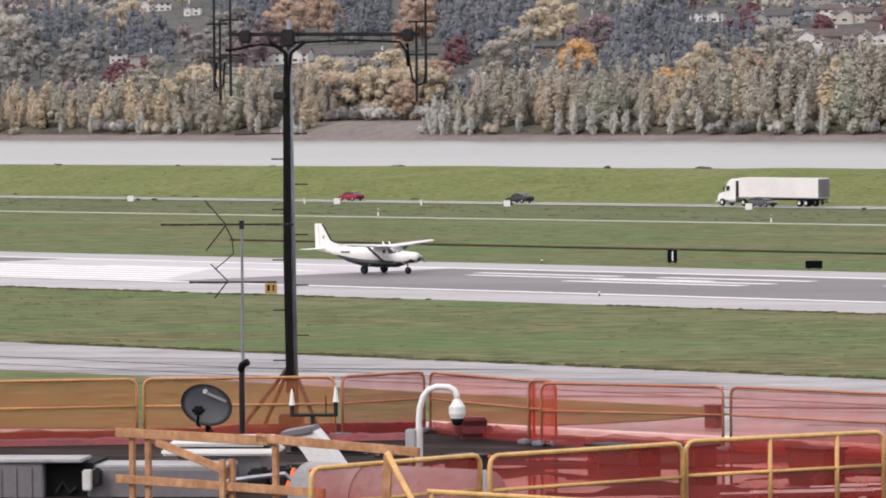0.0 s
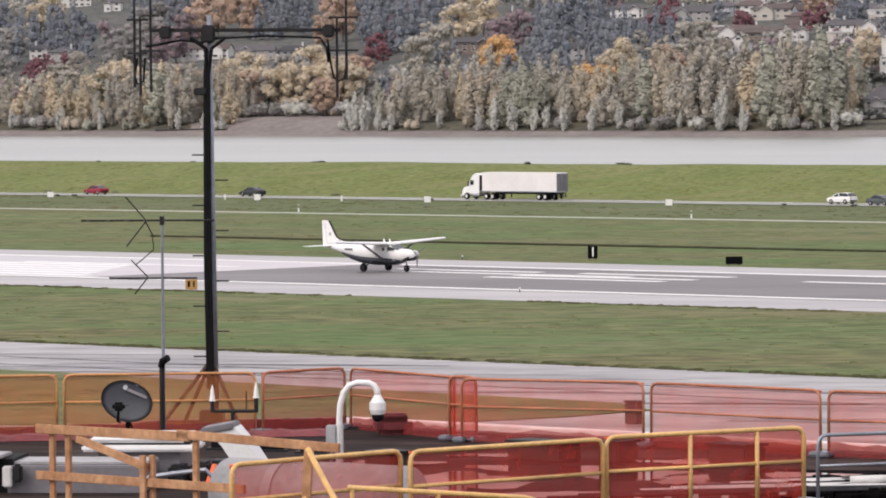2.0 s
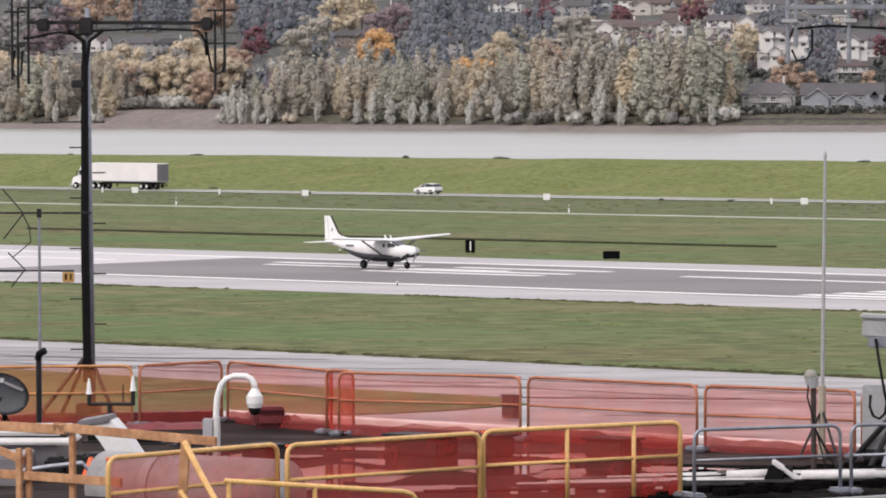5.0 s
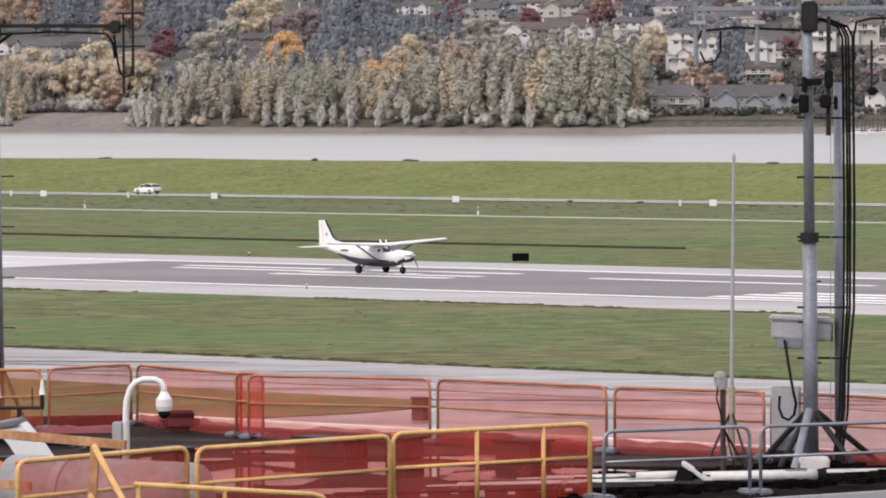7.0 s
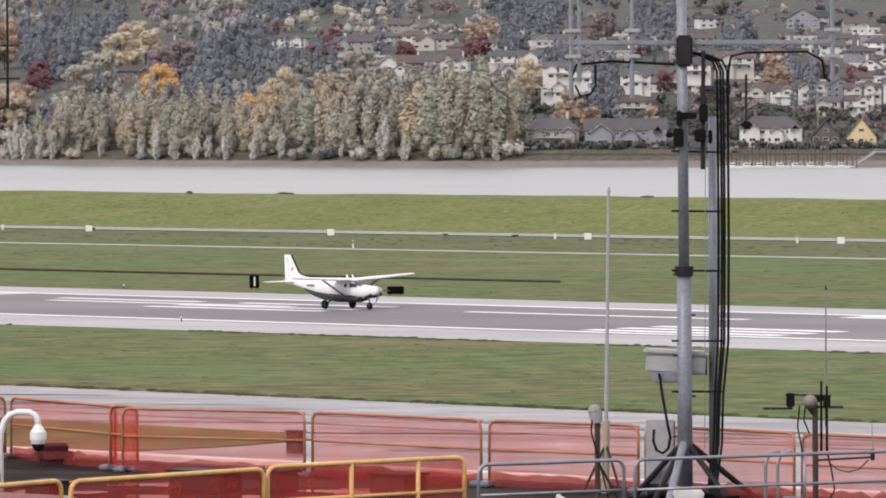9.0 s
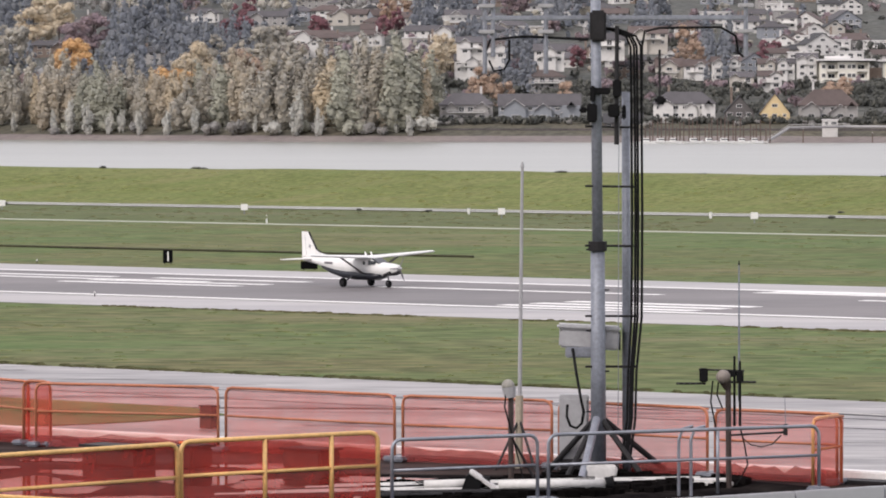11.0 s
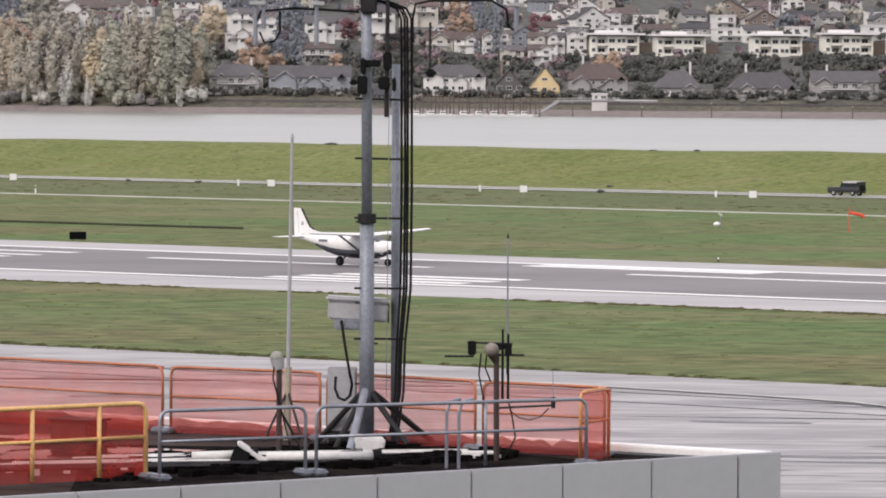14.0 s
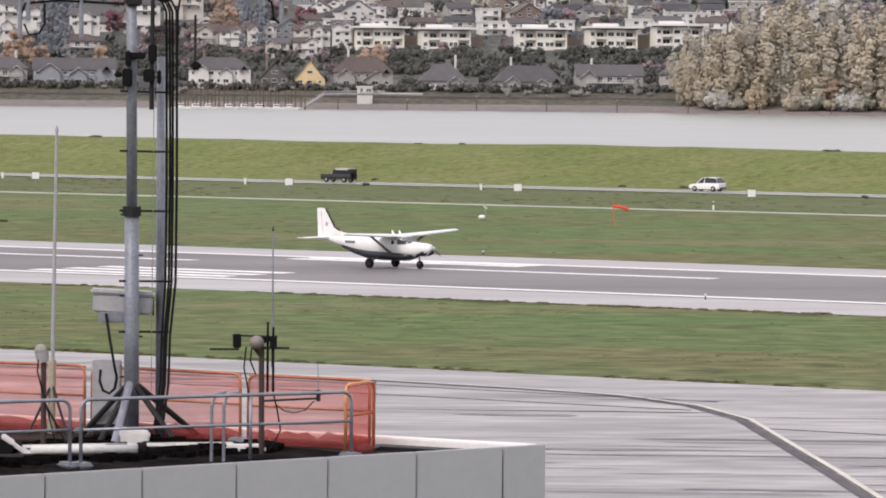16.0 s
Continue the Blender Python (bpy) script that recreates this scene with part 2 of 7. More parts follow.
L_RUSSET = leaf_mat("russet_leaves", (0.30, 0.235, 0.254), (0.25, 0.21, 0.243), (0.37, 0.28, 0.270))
# needles lifted to a pale slate, the hill's haze put into their colour
L_DARK = leaf_mat("hazy_conifer_needles", (0.20, 0.215, 0.24), (0.16, 0.178, 0.21), (0.24, 0.25, 0.262))
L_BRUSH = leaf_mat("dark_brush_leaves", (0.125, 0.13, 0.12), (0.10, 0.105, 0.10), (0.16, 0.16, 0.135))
L_OLIVE = leaf_mat("hazy_olive_leaves", (0.35, 0.34, 0.324), (0.28, 0.285, 0.292), (0.42, 0.395, 0.356))

WALLS = [mat("cream_siding", (0.52, 0.49, 0.44), 0.7, var=0.06, scale=0.2, fine=1), mat("white_siding", (0.66, 0.65, 0.63), 0.7, var=0.06, scale=0.2, fine=1),
         mat("greyblue_siding", (0.27, 0.29, 0.32), 0.7, var=0.06, scale=0.2, fine=1), mat("brown_siding", (0.22, 0.17, 0.14), 0.7, var=0.08, scale=0.2, fine=1),
         mat("grey_siding", (0.34, 0.33, 0.32), 0.7, var=0.06, scale=0.2, fine=1), mat("yellow_siding", (0.68, 0.53, 0.30), 0.7, var=0.05, scale=0.2, fine=1),
         mat("dark_siding", (0.12, 0.11, 0.11), 0.7, var=0.08, scale=0.2, fine=1)]
ROOFS = [mat("grey_shingles", (0.095, 0.09, 0.097), 0.85, var=0.12, scale=0.3, fine=2, rnd=0.15), mat("brown_shingles", (0.11, 0.085, 0.08), 0.85, var=0.12, scale=0.3, fine=2, rnd=0.15),
         mat("dark_shingles", (0.055, 0.055, 0.06), 0.85, var=0.12, scale=0.3, fine=2, rnd=0.15), mat("rusty_tiles", (0.26, 0.12, 0.095), 0.8, var=0.12, scale=0.3, fine=2)]
STUCCO = mat("cream_white_stucco", (0.80, 0.78, 0.70), 0.7, var=0.05, scale=0.2, fine=1)
TRIMW = mat("white_trim", (0.72, 0.71, 0.70), 0.6, var=0.05)

# river: broken by small waves, it mirrors the bright sky
RIVER = mat("river_water", (0.265, 0.272, 0.245), 0.3, var=0.1, scale=0.012, fine=0.12, stretch=(0, (0.2, 1, 1)), spec=0.8)
_t = RIVER.node_tree
_n = _t.nodes.new("ShaderNodeTexNoise")
_n.inputs["Scale"].default_value, _n.inputs["Detail"].default_value = 0.35, 5
_mp = _t.nodes.new("ShaderNodeMapping")
_mp.inputs["Scale"].default_value = (0.25, 1.0, 1.0)
_tc = _t.nodes.new("ShaderNodeTexCoord")
_b = _t.nodes.new("ShaderNodeBump")
_b.inputs["Strength"].default_value, _b.inputs["Distance"].default_value = 0.6, 0.35
_t.links.new(_tc.outputs["Object"], _mp.inputs[0])
_t.links.new(_mp.outputs[0], _n.inputs["Vector"])
_t.links.new(_n.outputs[0], _b.inputs["Height"])
_t.links.new(_b.outputs[0], _t.nodes["Principled BSDF"].inputs["Normal"])


# ---------- mesh helpers ----------
def part(name, bm, material, parent=None, label="", smooth=False):
    """Link a bmesh as one mesh object under a thing or a part."""
    me = bpy.data.meshes.new(name)
    bm.to_mesh(me)
    bm.free()
    me.materials.append(material)
    if smooth:
        me.polygons.foreach_set("use_smooth", [True] * len(me.polygons))
    ob = new(name, me)
    ob.parent = parent
    if label:
        tagged(ob, label)
    return ob


def thing(name, label, category, m=None, group="", kind=""):
    ob = tagged(new(name), label, category, group, kind)
    if m is not None:
        ob.matrix_basis = m
    return ob


def box(c, s, rz=0.0, ry=0.0, rx=0.0, bm=None, bevel=0.0):
    bm = bm or bmesh.new()
    m = pose(*c, rx, ry, rz) @ Matrix.Diagonal((*s, 1))
    r = bmesh.ops.create_cube(bm, size=1.0, matrix=m)
    if bevel:
        es = list({e for v in r["verts"] for e in v.link_edges})
        bmesh.ops.bevel(bm, geom=es, offset=bevel, segments=2, affect="EDGES")
    return bm


def rod(p, q, r, r2=None, seg=8, bm=None):
    """A round bar from p to q, tapering from r to r2."""
    bm = bm or bmesh.new()
    p, q = Vector(p), Vector(q)
    d = q - p
    m = Matrix.Translation((p + q) / 2) @ d.to_track_quat("Z", "Y").to_matrix().to_4x4()
    bmesh.ops.create_cone(bm, cap_ends=True, segments=seg, radius1=r, radius2=r if r2 is None else r2, depth=d.length, matrix=m)
    return bm


def tube(pts, r, seg=8, bm=None):
    """A bent pipe along pts."""
    bm = bm or bmesh.new()
    pts = [Vector(p) for p in pts]
    rings = []
    for i, p in enumerate(pts):
        d = (pts[min(i + 1, len(pts) - 1)] - pts[max(i - 1, 0)]).normalized()
        q = d.to_track_quat("Z", "Y").to_matrix()
        rings.append([bm.verts.new(p + q @ Vector((r * math.cos(a * math.tau / seg), r * math.sin(a * math.tau / seg), 0))) for a in range(seg)])
    for a, b in zip(rings, rings[1:]):
        best = min(range(seg), key=lambda k: sum((a[j].co - b[(j + k) % seg].co).length for j in range(0, seg, 2)))
        for j in range(seg):
            bm.faces.new((a[j], a[(j + 1) % seg], b[(j + 1 + best) % seg], b[(j + best) % seg]))
    bm.faces.new(rings[0][::-1])
    bm.faces.new(rings[-1])
    bmesh.ops.recalc_face_normals(bm, faces=bm.faces)
    return bm


def prism(poly, z0, z1, bm=None):
    """An upright prism over a plan polygon."""
    bm = bm or bmesh.new()
    lo = [bm.verts.new((x, y, z0)) for x, y in poly]
    hi = [bm.verts.new((x, y, z1)) for x, y in poly]
    bm.faces.new(hi)
    bm.faces.new(lo[::-1])
    for i in range(len(poly)):
        j = (i + 1) % len(poly)
        bm.faces.new((lo[i], lo[j], hi[j], hi[i]))
    bmesh.ops.recalc_face_normals(bm, faces=bm.faces)
    return bm


def loft(sections, bm=None):
    """A closed skin over rings of equal length."""
    bm = bm or bmesh.new()
    rings = [[bm.verts.new(p) for p in s] for s in sections]
    n = len(rings[0])
    for a, b in zip(rings, rings[1:]):
        for j in range(n):
            bm.faces.new((a[j], a[(j + 1) % n], b[(j + 1) % n], b[j]))
    bm.faces.new(rings[0][::-1])
    bm.faces.new(rings[-1])
    bmesh.ops.recalc_face_normals(bm, faces=bm.faces)
    return bm


def ball(c, s, bm=None, seg=12):
    bm = bm or bmesh.new()
    bmesh.ops.create_uvsphere(bm, u_segments=seg, v_segments=seg * 2 // 3, radius=1.0, matrix=Matrix.Translation(c) @ Matrix.Diagonal((*s, 1)))
    return bm


C37, S37 = math.cos(radians(37)), math.sin(radians(37))


def field(u, v, z=0.0):
    """A place on the airfield: u along the runway, v away from the viewer across it."""
    return Vector((u * C37 + v * S37, -u * S37 + v * C37, z))


def on_field(u, v, z=0.0, turn=0.0):
    p = field(u, v, z)
    return pose(p.x, p.y, z, 0, 0, -37 + turn)


# ---------- the ground: one sheet from the airfield over levee and river to the hills ----------
def shore(tan_az):
    """Distance north of the far waterline along a bearing."""
    t = max(-0.45, min(0.6, tan_az))
    return (2065 / (1 + 0.33 * t)) if t > -0.0476 else (2023 / (1 + 0.75 * t))


RISE = [(0, -5.3), (12, -4.2), (30, -2.6), (45, 0.4), (62, 2.6), (80, 3.6), (105, 4.6), (140, 8), (190, 13), (240, 17.5), (300, 25), (400, 35), (520, 46), (700, 62), (950, 84), (1400, 125), (2000, 170), (2700, 190)]


def hill(x, y):
    """Height of the land beyond the river."""
    off = y - shore(x / y)
    for (a, za), (b, zb) in zip(RISE, RISE[1:]):
        if off <= b:
            return za + (zb - za) * max(0.0, off - a) / (b - a)
    return RISE[-1][1]


def build_ground():
    rows = [("r", 30, 0), ("v", 60, 0), ("v", 120, 0), ("v", 200, 0), ("v", 260, 0), ("v", 330, 0), ("v", 400, 0), ("v", 430, 0), ("v", 470, 0), ("v", 505, 0),
            ("v", 540, 0), ("v", 556, 0.0), ("v", 573, 0.1), ("v", 577, 0.5), ("v", 584, 1.6), ("v", 592, 2.9), ("v", 599, 4.0), ("v", 604, 4.65), ("v", 608, 4.75),
            ("v", 615, 4.5), ("v", 630, 0.0), ("v", 650, -7.5), ("v", 680, -9), ("s", -60, -9), ("s", -25, -7)]
    rows += [("s", a, z) for a, z in RISE]
    slots = [GRASS, VERGE, LEVEE, RIVERBED, SAND, BANK, HILL]
    angles = [a for a in range(-180, -30, 10)] + [-30 + 0.4 * i for i in range(150)] + [a for a in range(30, 180, 10)]
    me = bpy.data.meshes.new("ground")
    verts, faces, mats = [(0, 0, 0)], [], []
    n = len(angles)
    for kind, val, z in rows:
        for a in angles:
            az = radians(a)
            if kind == "r":
                r = val
            elif kind == "v":
                r = val / max(0.5, math.cos(az - radians(37)))
            else:
                ta = math.tan(max(-1.0, min(1.0, az)))
                r = (shore(ta) + val) / max(0.62, math.cos(az))
                r = min(r, 4950)
            x, y = r * math.sin(az), r * math.cos(az)
            h = z
            if kind == "v" and 590 < val < 612:
                h += 0.35 * noise.noise((x * 0.02, y * 0.02, 0)) + 0.15 * noise.noise((x * 0.11, y * 0.11, 3))
            if kind == "s" and val > 20:
                h += 0.9 * noise.noise((x * 0.03, y * 0.03, 7)) * min(1.5, val / 80)
            verts.append((x, y, h))
    for j in range(n):
        faces.append((0, 1 + (j + 1) % n, 1 + j))
        mats.append(0)
    for i in range(len(rows) - 1):
        kind, val, _ = rows[i + 1]
        if kind != "s":
            k = 0 if val <= 505 else 1 if val <= 573 else 2 if val <= 615 else 3
        else:
            k = 3 if val <= 0 else 4 if val <= 30 else 5 if val <= 105 else 6
        for j in range(n):
            a, b = 1 + i * n + j, 1 + i * n + (j + 1) % n
            faces.append((a, b, b + n, a + n))
            bare = kind == "s" and 30 < val <= 105 and -9.0 < angles[j] < -7.0
            mats.append(4 if bare else k)
    me.from_pydata(verts, [], faces)
    for m in slots:
        me.materials.append(m)
    me.polygons.foreach_set("material_index", mats)
    me.polygons.foreach_set("use_smooth", [True] * len(faces))
    me.update()
    tagged(new("ground", me), "mown airfield grass, green levee, river bed and wooded hillside", "ground", kind="structure")
    bm = bmesh.new()
    pts = [(-1500, 2850), (2200, 1850), (2200, -300), (700, 300), (-300, 1040), (-900, 1300)]
    bm.faces.new([bm.verts.new((x, y, -5.0)) for x, y in pts])
    bmesh.ops.recalc_face_normals(bm, faces=bm.faces)
    if bm.faces[:][0].normal.z < 0:
        bmesh.ops.reverse_faces(bm, faces=bm.faces[:])
    tagged(part("water", bm, RIVER), "pale grey river with small ripples", "river", kind="structure")


def slab(name, label, u0, u1, v0, v1, z, material, category="pavement", parent=None, step=0):
    """A flat paved or painted strip on the airfield."""
    bm = bmesh.new()
    cs = [field(u0, v0), field(u1, v0), field(u1, v1), field(u0, v1)]
    prism([(c.x, c.y) for c in cs], z - 0.02, z, bm)
    ob = part(name, bm, material, parent)
    if parent is None:
        tagged(ob, label, category, kind="structure")
    return ob


def build_airfield():
    apron = slab("pavement", "wet grey concrete apron and taxiway with dark joints", -900, 900, 95, 235.6, 0.03, APRON)
    runway = slab("runway", "wet runway with pale concrete shoulders", -1200, 1200, 304.2, 371.0, 0.03, CONCRETE, "runway")
    slab("runway_asphalt", "", -343, 1200, 319.8, 357.5, 0.06, ASPHALT, parent=runway)
    slab("runway_asphalt", "", -1200, -398, 346, 357.5, 0.06, ASPHALT, parent=runway)
    slab("threshold_slab", "", -520, -343, 319.8, 346, 0.06, PALECON, parent=runway)
    slab("threshold_slab", "", -398, -343, 346, 357.5, 0.06, PALECON, parent=runway)
    slab("edge_stripe", "", -1200, 1200, 318.4, 319.8, 0.09, PAINT, parent=runway)
    slab("edge_stripe", "", -1200, 1200, 357.5, 358.9, 0.09, PAINT, parent=runway)
    for u in range(-679, 500, 50):
        slab("centre_dash", "", u, u + 30, 345.0, 346.2, 0.09, PAINT, parent=runway)
    # aiming block and touchdown bars
    for v in (338.8, 342.9):
        slab("aiming_bar", "", -311, -290, v, v + 1.3, 0.09, PAINT, parent=runway)
    for u in (-332, -309):
        slab("aiming_bar", "", u, u + 18, 349.4, 350.8, 0.09, PAINT, parent=runway)
    for i, v in enumerate((321.6, 325.6, 329.6)):
        slab("touchdown_bar", "", -248 + i * 0.4, -229, v, v + 1.9, 0.09, PAINT, parent=runway)
    for i, v in enumerate((353.2, 355.6)):
        slab("touchdown_bar", "", -245, -222, v, v + 1.6, 0.09, PAINT, parent=runway)
    for i, v in enumerate((322, 326, 330, 334, 338, 341.8)):
        slab("threshold_bar", "", -470, -346 - 3 * i, v, v + 1.9, 0.09, PAINT, parent=runway)
    # perimeter track, drain and highway
    slab("perimeter_track", "narrow pale gravel perimeter track", -1300, 1300, 496.6, 500.2, 0.03, GRAVEL, "track")
    bm = bmesh.new()
    for i in (0, 1, 4, 5, *range(25, 35)):
        u = -700 + i * 11
        d = field(u, 411.5 + 1.5 * noise.noise((u * 0.02, 0, 0)), 0.1)
        box((d.x, d.y, 0.1), (11.5, 0.6, 0.24), -37 + random.uniform(-2, 2), bm=bm, bevel=0.1)
    tagged(part("drain_edge", bm, mat("dark_sedge", (0.06, 0.06, 0.03), 0.9, var=0.3, scale=0.3, fine=3)), "dark weedy drainage line across the grass", "ditch", kind="structure")
    road = slab("road", "two-lane highway at the foot of the levee", -1300, 1300, 560.4, 570.6, 0.12, ROAD, "road")
    for v in (560.9, 569.9):
        slab("fog_line", "", -1300, 1300, v, v + 0.3, 0.15, PAINT, parent=road)
    # grass island and curved lead-off line on the apron
    poly = [(-420, 212), (-229, 211.5), (-205, 210), (-182, 209), (-176.5, 205.5), (-176.6, 199), (-178, 193.8), (-192, 179.3), (-240, 150), (-420, 120)]
    tagged(part("grass_island", prism([field(u, v).xy for u, v in poly], 0.0, 0.09), GRASS), "grass island between the taxiways", "grass", kind="structure")
    line = [(-170, 227), (-152, 226), (-140.6, 225), (-134.6, 223.9), (-127.4, 219.6), (-120.4, 212.6), (-111.6, 200.7), (-102.7, 188.7), (-95.5, 178.8), (-70, 143)]
    for name, off, w, m, z in (("lead_off_line", 0, 0.14, TAXIPAINT, 0.08), ("tar_strip", -0.5, 0.27, TARRED, 0.055)):
        bm = bmesh.new()
        prev = None
        for i, (u, v) in enumerate(line):
            a, b = Vector(line[max(0, i - 1)]), Vector(line[min(len(line) - 1, i + 1)])
            d = (b - a).normalized()
            nrm = Vector((-d.y, d.x))
            c = Vector((u, v)) + nrm * off
            wob = w * (1 + (0.9 * noise.noise((u * 0.13, v * 0.13, 0)) if w > 0.3 else 0))
            pair = [bm.verts.new(field(*(c + nrm * s * wob), z)) for s in (-1, 1)]
            if prev:
                bm.faces.new((prev[0], prev[1], pair[1], pair[0]))
            prev = pair
        bmesh.ops.recalc_face_normals(bm, faces=bm.faces)
        ob = part(name, bm, m, apron)
    # wet streaks left by the rain on the apron
    bm = bmesh.new()
    for i in range(430):
        x, y = random.uniform(-75, 75), random.uniform(120, 330)
        v0 = x * SIN37 + y * COS37
        if not 101 < v0 < 233:
            continue
        l, w = random.uniform(2, 14) * y / 250, random.choice((random.uniform(0.08, 0.25), random.uniform(0.15, 0.8))) * y / 200
        n = 14
        ring = []
        for k in range(n):
            a = k * math.tau / n
            r = 1 + 0.45 * noise.noise((i * 3.1, math.cos(a) * 2.2, math.sin(a) * 2.2))
            ring.append((x + math.cos(a) * l * r - math.sin(a) * 0.1 * l, y + math.sin(a) * w * r - 0.12 * math.cos(a) * l))
        if all(101 < p * SIN37 + q * COS37 < 234 for p, q in ring):
            bm.faces.new([bm.verts.new((p, q, 0.036 + 0.00005 * i)) for p, q in ring])
    part("wet_streak", bm, mat("wet_streak_concrete", (0.08, 0.075, 0.08), 0.45, var=0.3, scale=0.3, fine=2.5, other=(0.17, 0.16, 0.17)), apron)
    for v, u0, u1 in ((222.5, -300, -128), (216.4, -280, -126), (208, -118, -60)):
        slab("tar_joint", "", u0, u1, v, v + 0.24, 0.05, TARRED, parent=apron)


build_ground()
build_airfield()


# ---------- trees ----------
def ico(sub):
    bm = bmesh.new()
    bmesh.ops.create_icosphere(bm, subdivisions=sub, radius=1)
    v = np.array([p.co[:] for p in bm.verts])
    f = np.array([[p.index for p in q.verts] for q in bm.faces])
    bm.free()
    return v, f


ICO1 = ico(1)


def foliage(name, leaves, lobes, fill, material, rg, shape):
    """One leafy mesh: loose outer clumps over uneven, filled inner lobes (centre, radii)."""
    count = len(leaves)
    verts = [leaves.reshape(-1, 3)]
    faces = np.arange(count * 3).reshape(-1, 3).tolist()
    base = count * 3
    sv, sf = shape
    for c, r in lobes:
        k = fill * (0.7 + 0.5 * rg.rand(len(sv), 1))
        verts.append(np.array(c)[None, :] + sv * np.array(r)[None, :] * k)
        faces += (sf + base).tolist()
        base += len(sv)
    me = bpy.data.meshes.new(name)
    me.from_pydata(np.concatenate(verts).tolist(), [], faces)
    me.materials.append(material)
    return me


def clump_leaves(pos, nrm, size, rg):
    """Uneven three-cornered leaf sprays at pos that face along nrm."""
    count = len(pos)
    nrm = nrm / np.linalg.norm(nrm, axis=1)[:, None]
    t = np.cross(nrm, rg.normal(size=(count, 3)))
    t /= np.linalg.norm(t, axis=1)[:, None]
    b = np.cross(nrm, t)
    s = (size * (0.5 + 0.9 * rg.rand(count)))[:, None]
    k = 0.55 + 0.75 * rg.rand(count, 3, 1)
    ang = np.arange(3) * math.tau / 3
    v = pos[:, None, :] + s[:, None, :] * 0.7 * k * (np.cos(ang)[None, :, None] * t[:, None, :] + np.sin(ang)[None, :, None] * b[:, None, :])
    return v + nrm[:, None, :] * (rg.rand(count, 3, 1) - 0.5) * size * 0.35


def woods(label, material, spots, seed, per=120, size=1.7, cone=False):
    """Far hillside woods of one hue: clumped crowns joined into one mesh. spots: x, y, height, width."""
    rg = np.random.RandomState(seed)
    pos, nrm, lobes = [], [], []
    for x, y, h, w in spots:
        z0 = hill(x, y)
        n = rg.randint(8, 12)
        c = np.stack([rg.normal(size=n) * w * 0.3, rg.normal(size=n) * w * 0.3, h * (0.3 + 0.55 * rg.rand(n))], 1)
        r = w * (0.15 + 0.12 * rg.rand(n))
        ids = rg.randint(0, n, per)
        d = rg.normal(size=(per, 3))
        d /= np.linalg.norm(d, axis=1)[:, None]
        d[:, 2] = np.abs(d[:, 2]) * np.where(rg.rand(per) < 0.75, 1, -1)
        if cone:
            f = rg.rand(per) ** 1.35
            a = rg.rand(per) * math.tau
            q = w * 0.5 * (1 - f) ** 0.75 * (0.7 + 0.3 * np.sin(f * 33 + a) + 0.35 * rg.rand(per)) + 0.25
            d = np.stack([np.cos(a), np.sin(a), 0.45 + 0 * a], 1)
            pos.append(np.array([x, y, z0]) + np.stack([np.cos(a) * q, np.sin(a) * q, h * (0.06 + 0.94 * f)], 1))
            lobes += [((x, y, z0 + h * g), (w * 0.46 * (1.06 - g), w * 0.46 * (1.06 - g), h * 0.2)) for g in (0.2, 0.42, 0.62, 0.8)]
        else:
            pos.append(np.array([x, y, z0]) + c[ids] + d * r[ids][:, None] * np.array([1, 1, 1.2]))
            lobes += [((x + c[i][0], y + c[i][1], z0 + c[i][2]), (r[i], r[i], r[i] * 1.2)) for i in range(n)]
        nrm.append(d * 1.7 + rg.normal(size=(per, 3)) * 0.25 + np.array([0, 0, 0.35]))
    v = clump_leaves(np.concatenate(pos), np.concatenate(nrm), size, rg)
    me = foliage("woods", v, lobes, 0.72, material, rg, ICO1)
    tagged(new("woods", me), label, "woods", kind="stuff")


def crown_mesh(name, lobes, count, size, material, seed, droop=0.0):
    """A crown: leaf clumps strewn over the skins of many lobes (centre, radii)."""
    rg = np.random.RandomState(seed)
    w = np.array([l[1][0] * l[1][2] for l in lobes])
    ids = rg.choice(len(lobes), count, p=w / w.sum())
    cen = np.array([l[0] for l in lobes])[ids]
    rad = np.array([l[1] for l in lobes])[ids]
    d = rg.normal(size=(count, 3))
    d /= np.linalg.norm(d, axis=1)[:, None]
    d[:, 2] = np.abs(d[:, 2]) * np.where(rg.rand(count) < 0.72, 1, -1)
    pos = cen + d * rad * (0.78 + 0.42 * rg.rand(count) ** 1.5)[:, None]
    nrm = d * 1.7 + rg.normal(size=(count, 3)) * 0.25 + np.array([0, 0, 0.35])
    v = clump_leaves(pos, nrm, size, rg)
    return foliage(name, v, [(Vector(c), r) for c, r in lobes], 0.76, material, rg, ICO1)


def trunk_mesh(h, r, limbs, seed):
    rr = random.Random(seed)
    bm = rod((0, 0, -0.5), (0, 0, h * 0.45), r, r * 0.7, 7)
    rod((0, 0, h * 0.45), (rr.uniform(-0.4, 0.4), 0, h * 0.9), r * 0.7, r * 0.15, 6, bm)
    for i in range(limbs):
        z = h * rr.uniform(0.18, 0.7)
        a = rr.uniform(0, math.tau)
        l = h * rr.uniform(0.12, 0.22)
        rod((0, 0, z), (math.cos(a) * l, math.sin(a) * l, z + l * 1.1), r * 0.4, r * 0.1, 5, bm)
    me = bpy.data.meshes.new("trunk")
    bm.to_mesh(me)
    bm.free()
    me.materials.append(BARK)
    return me


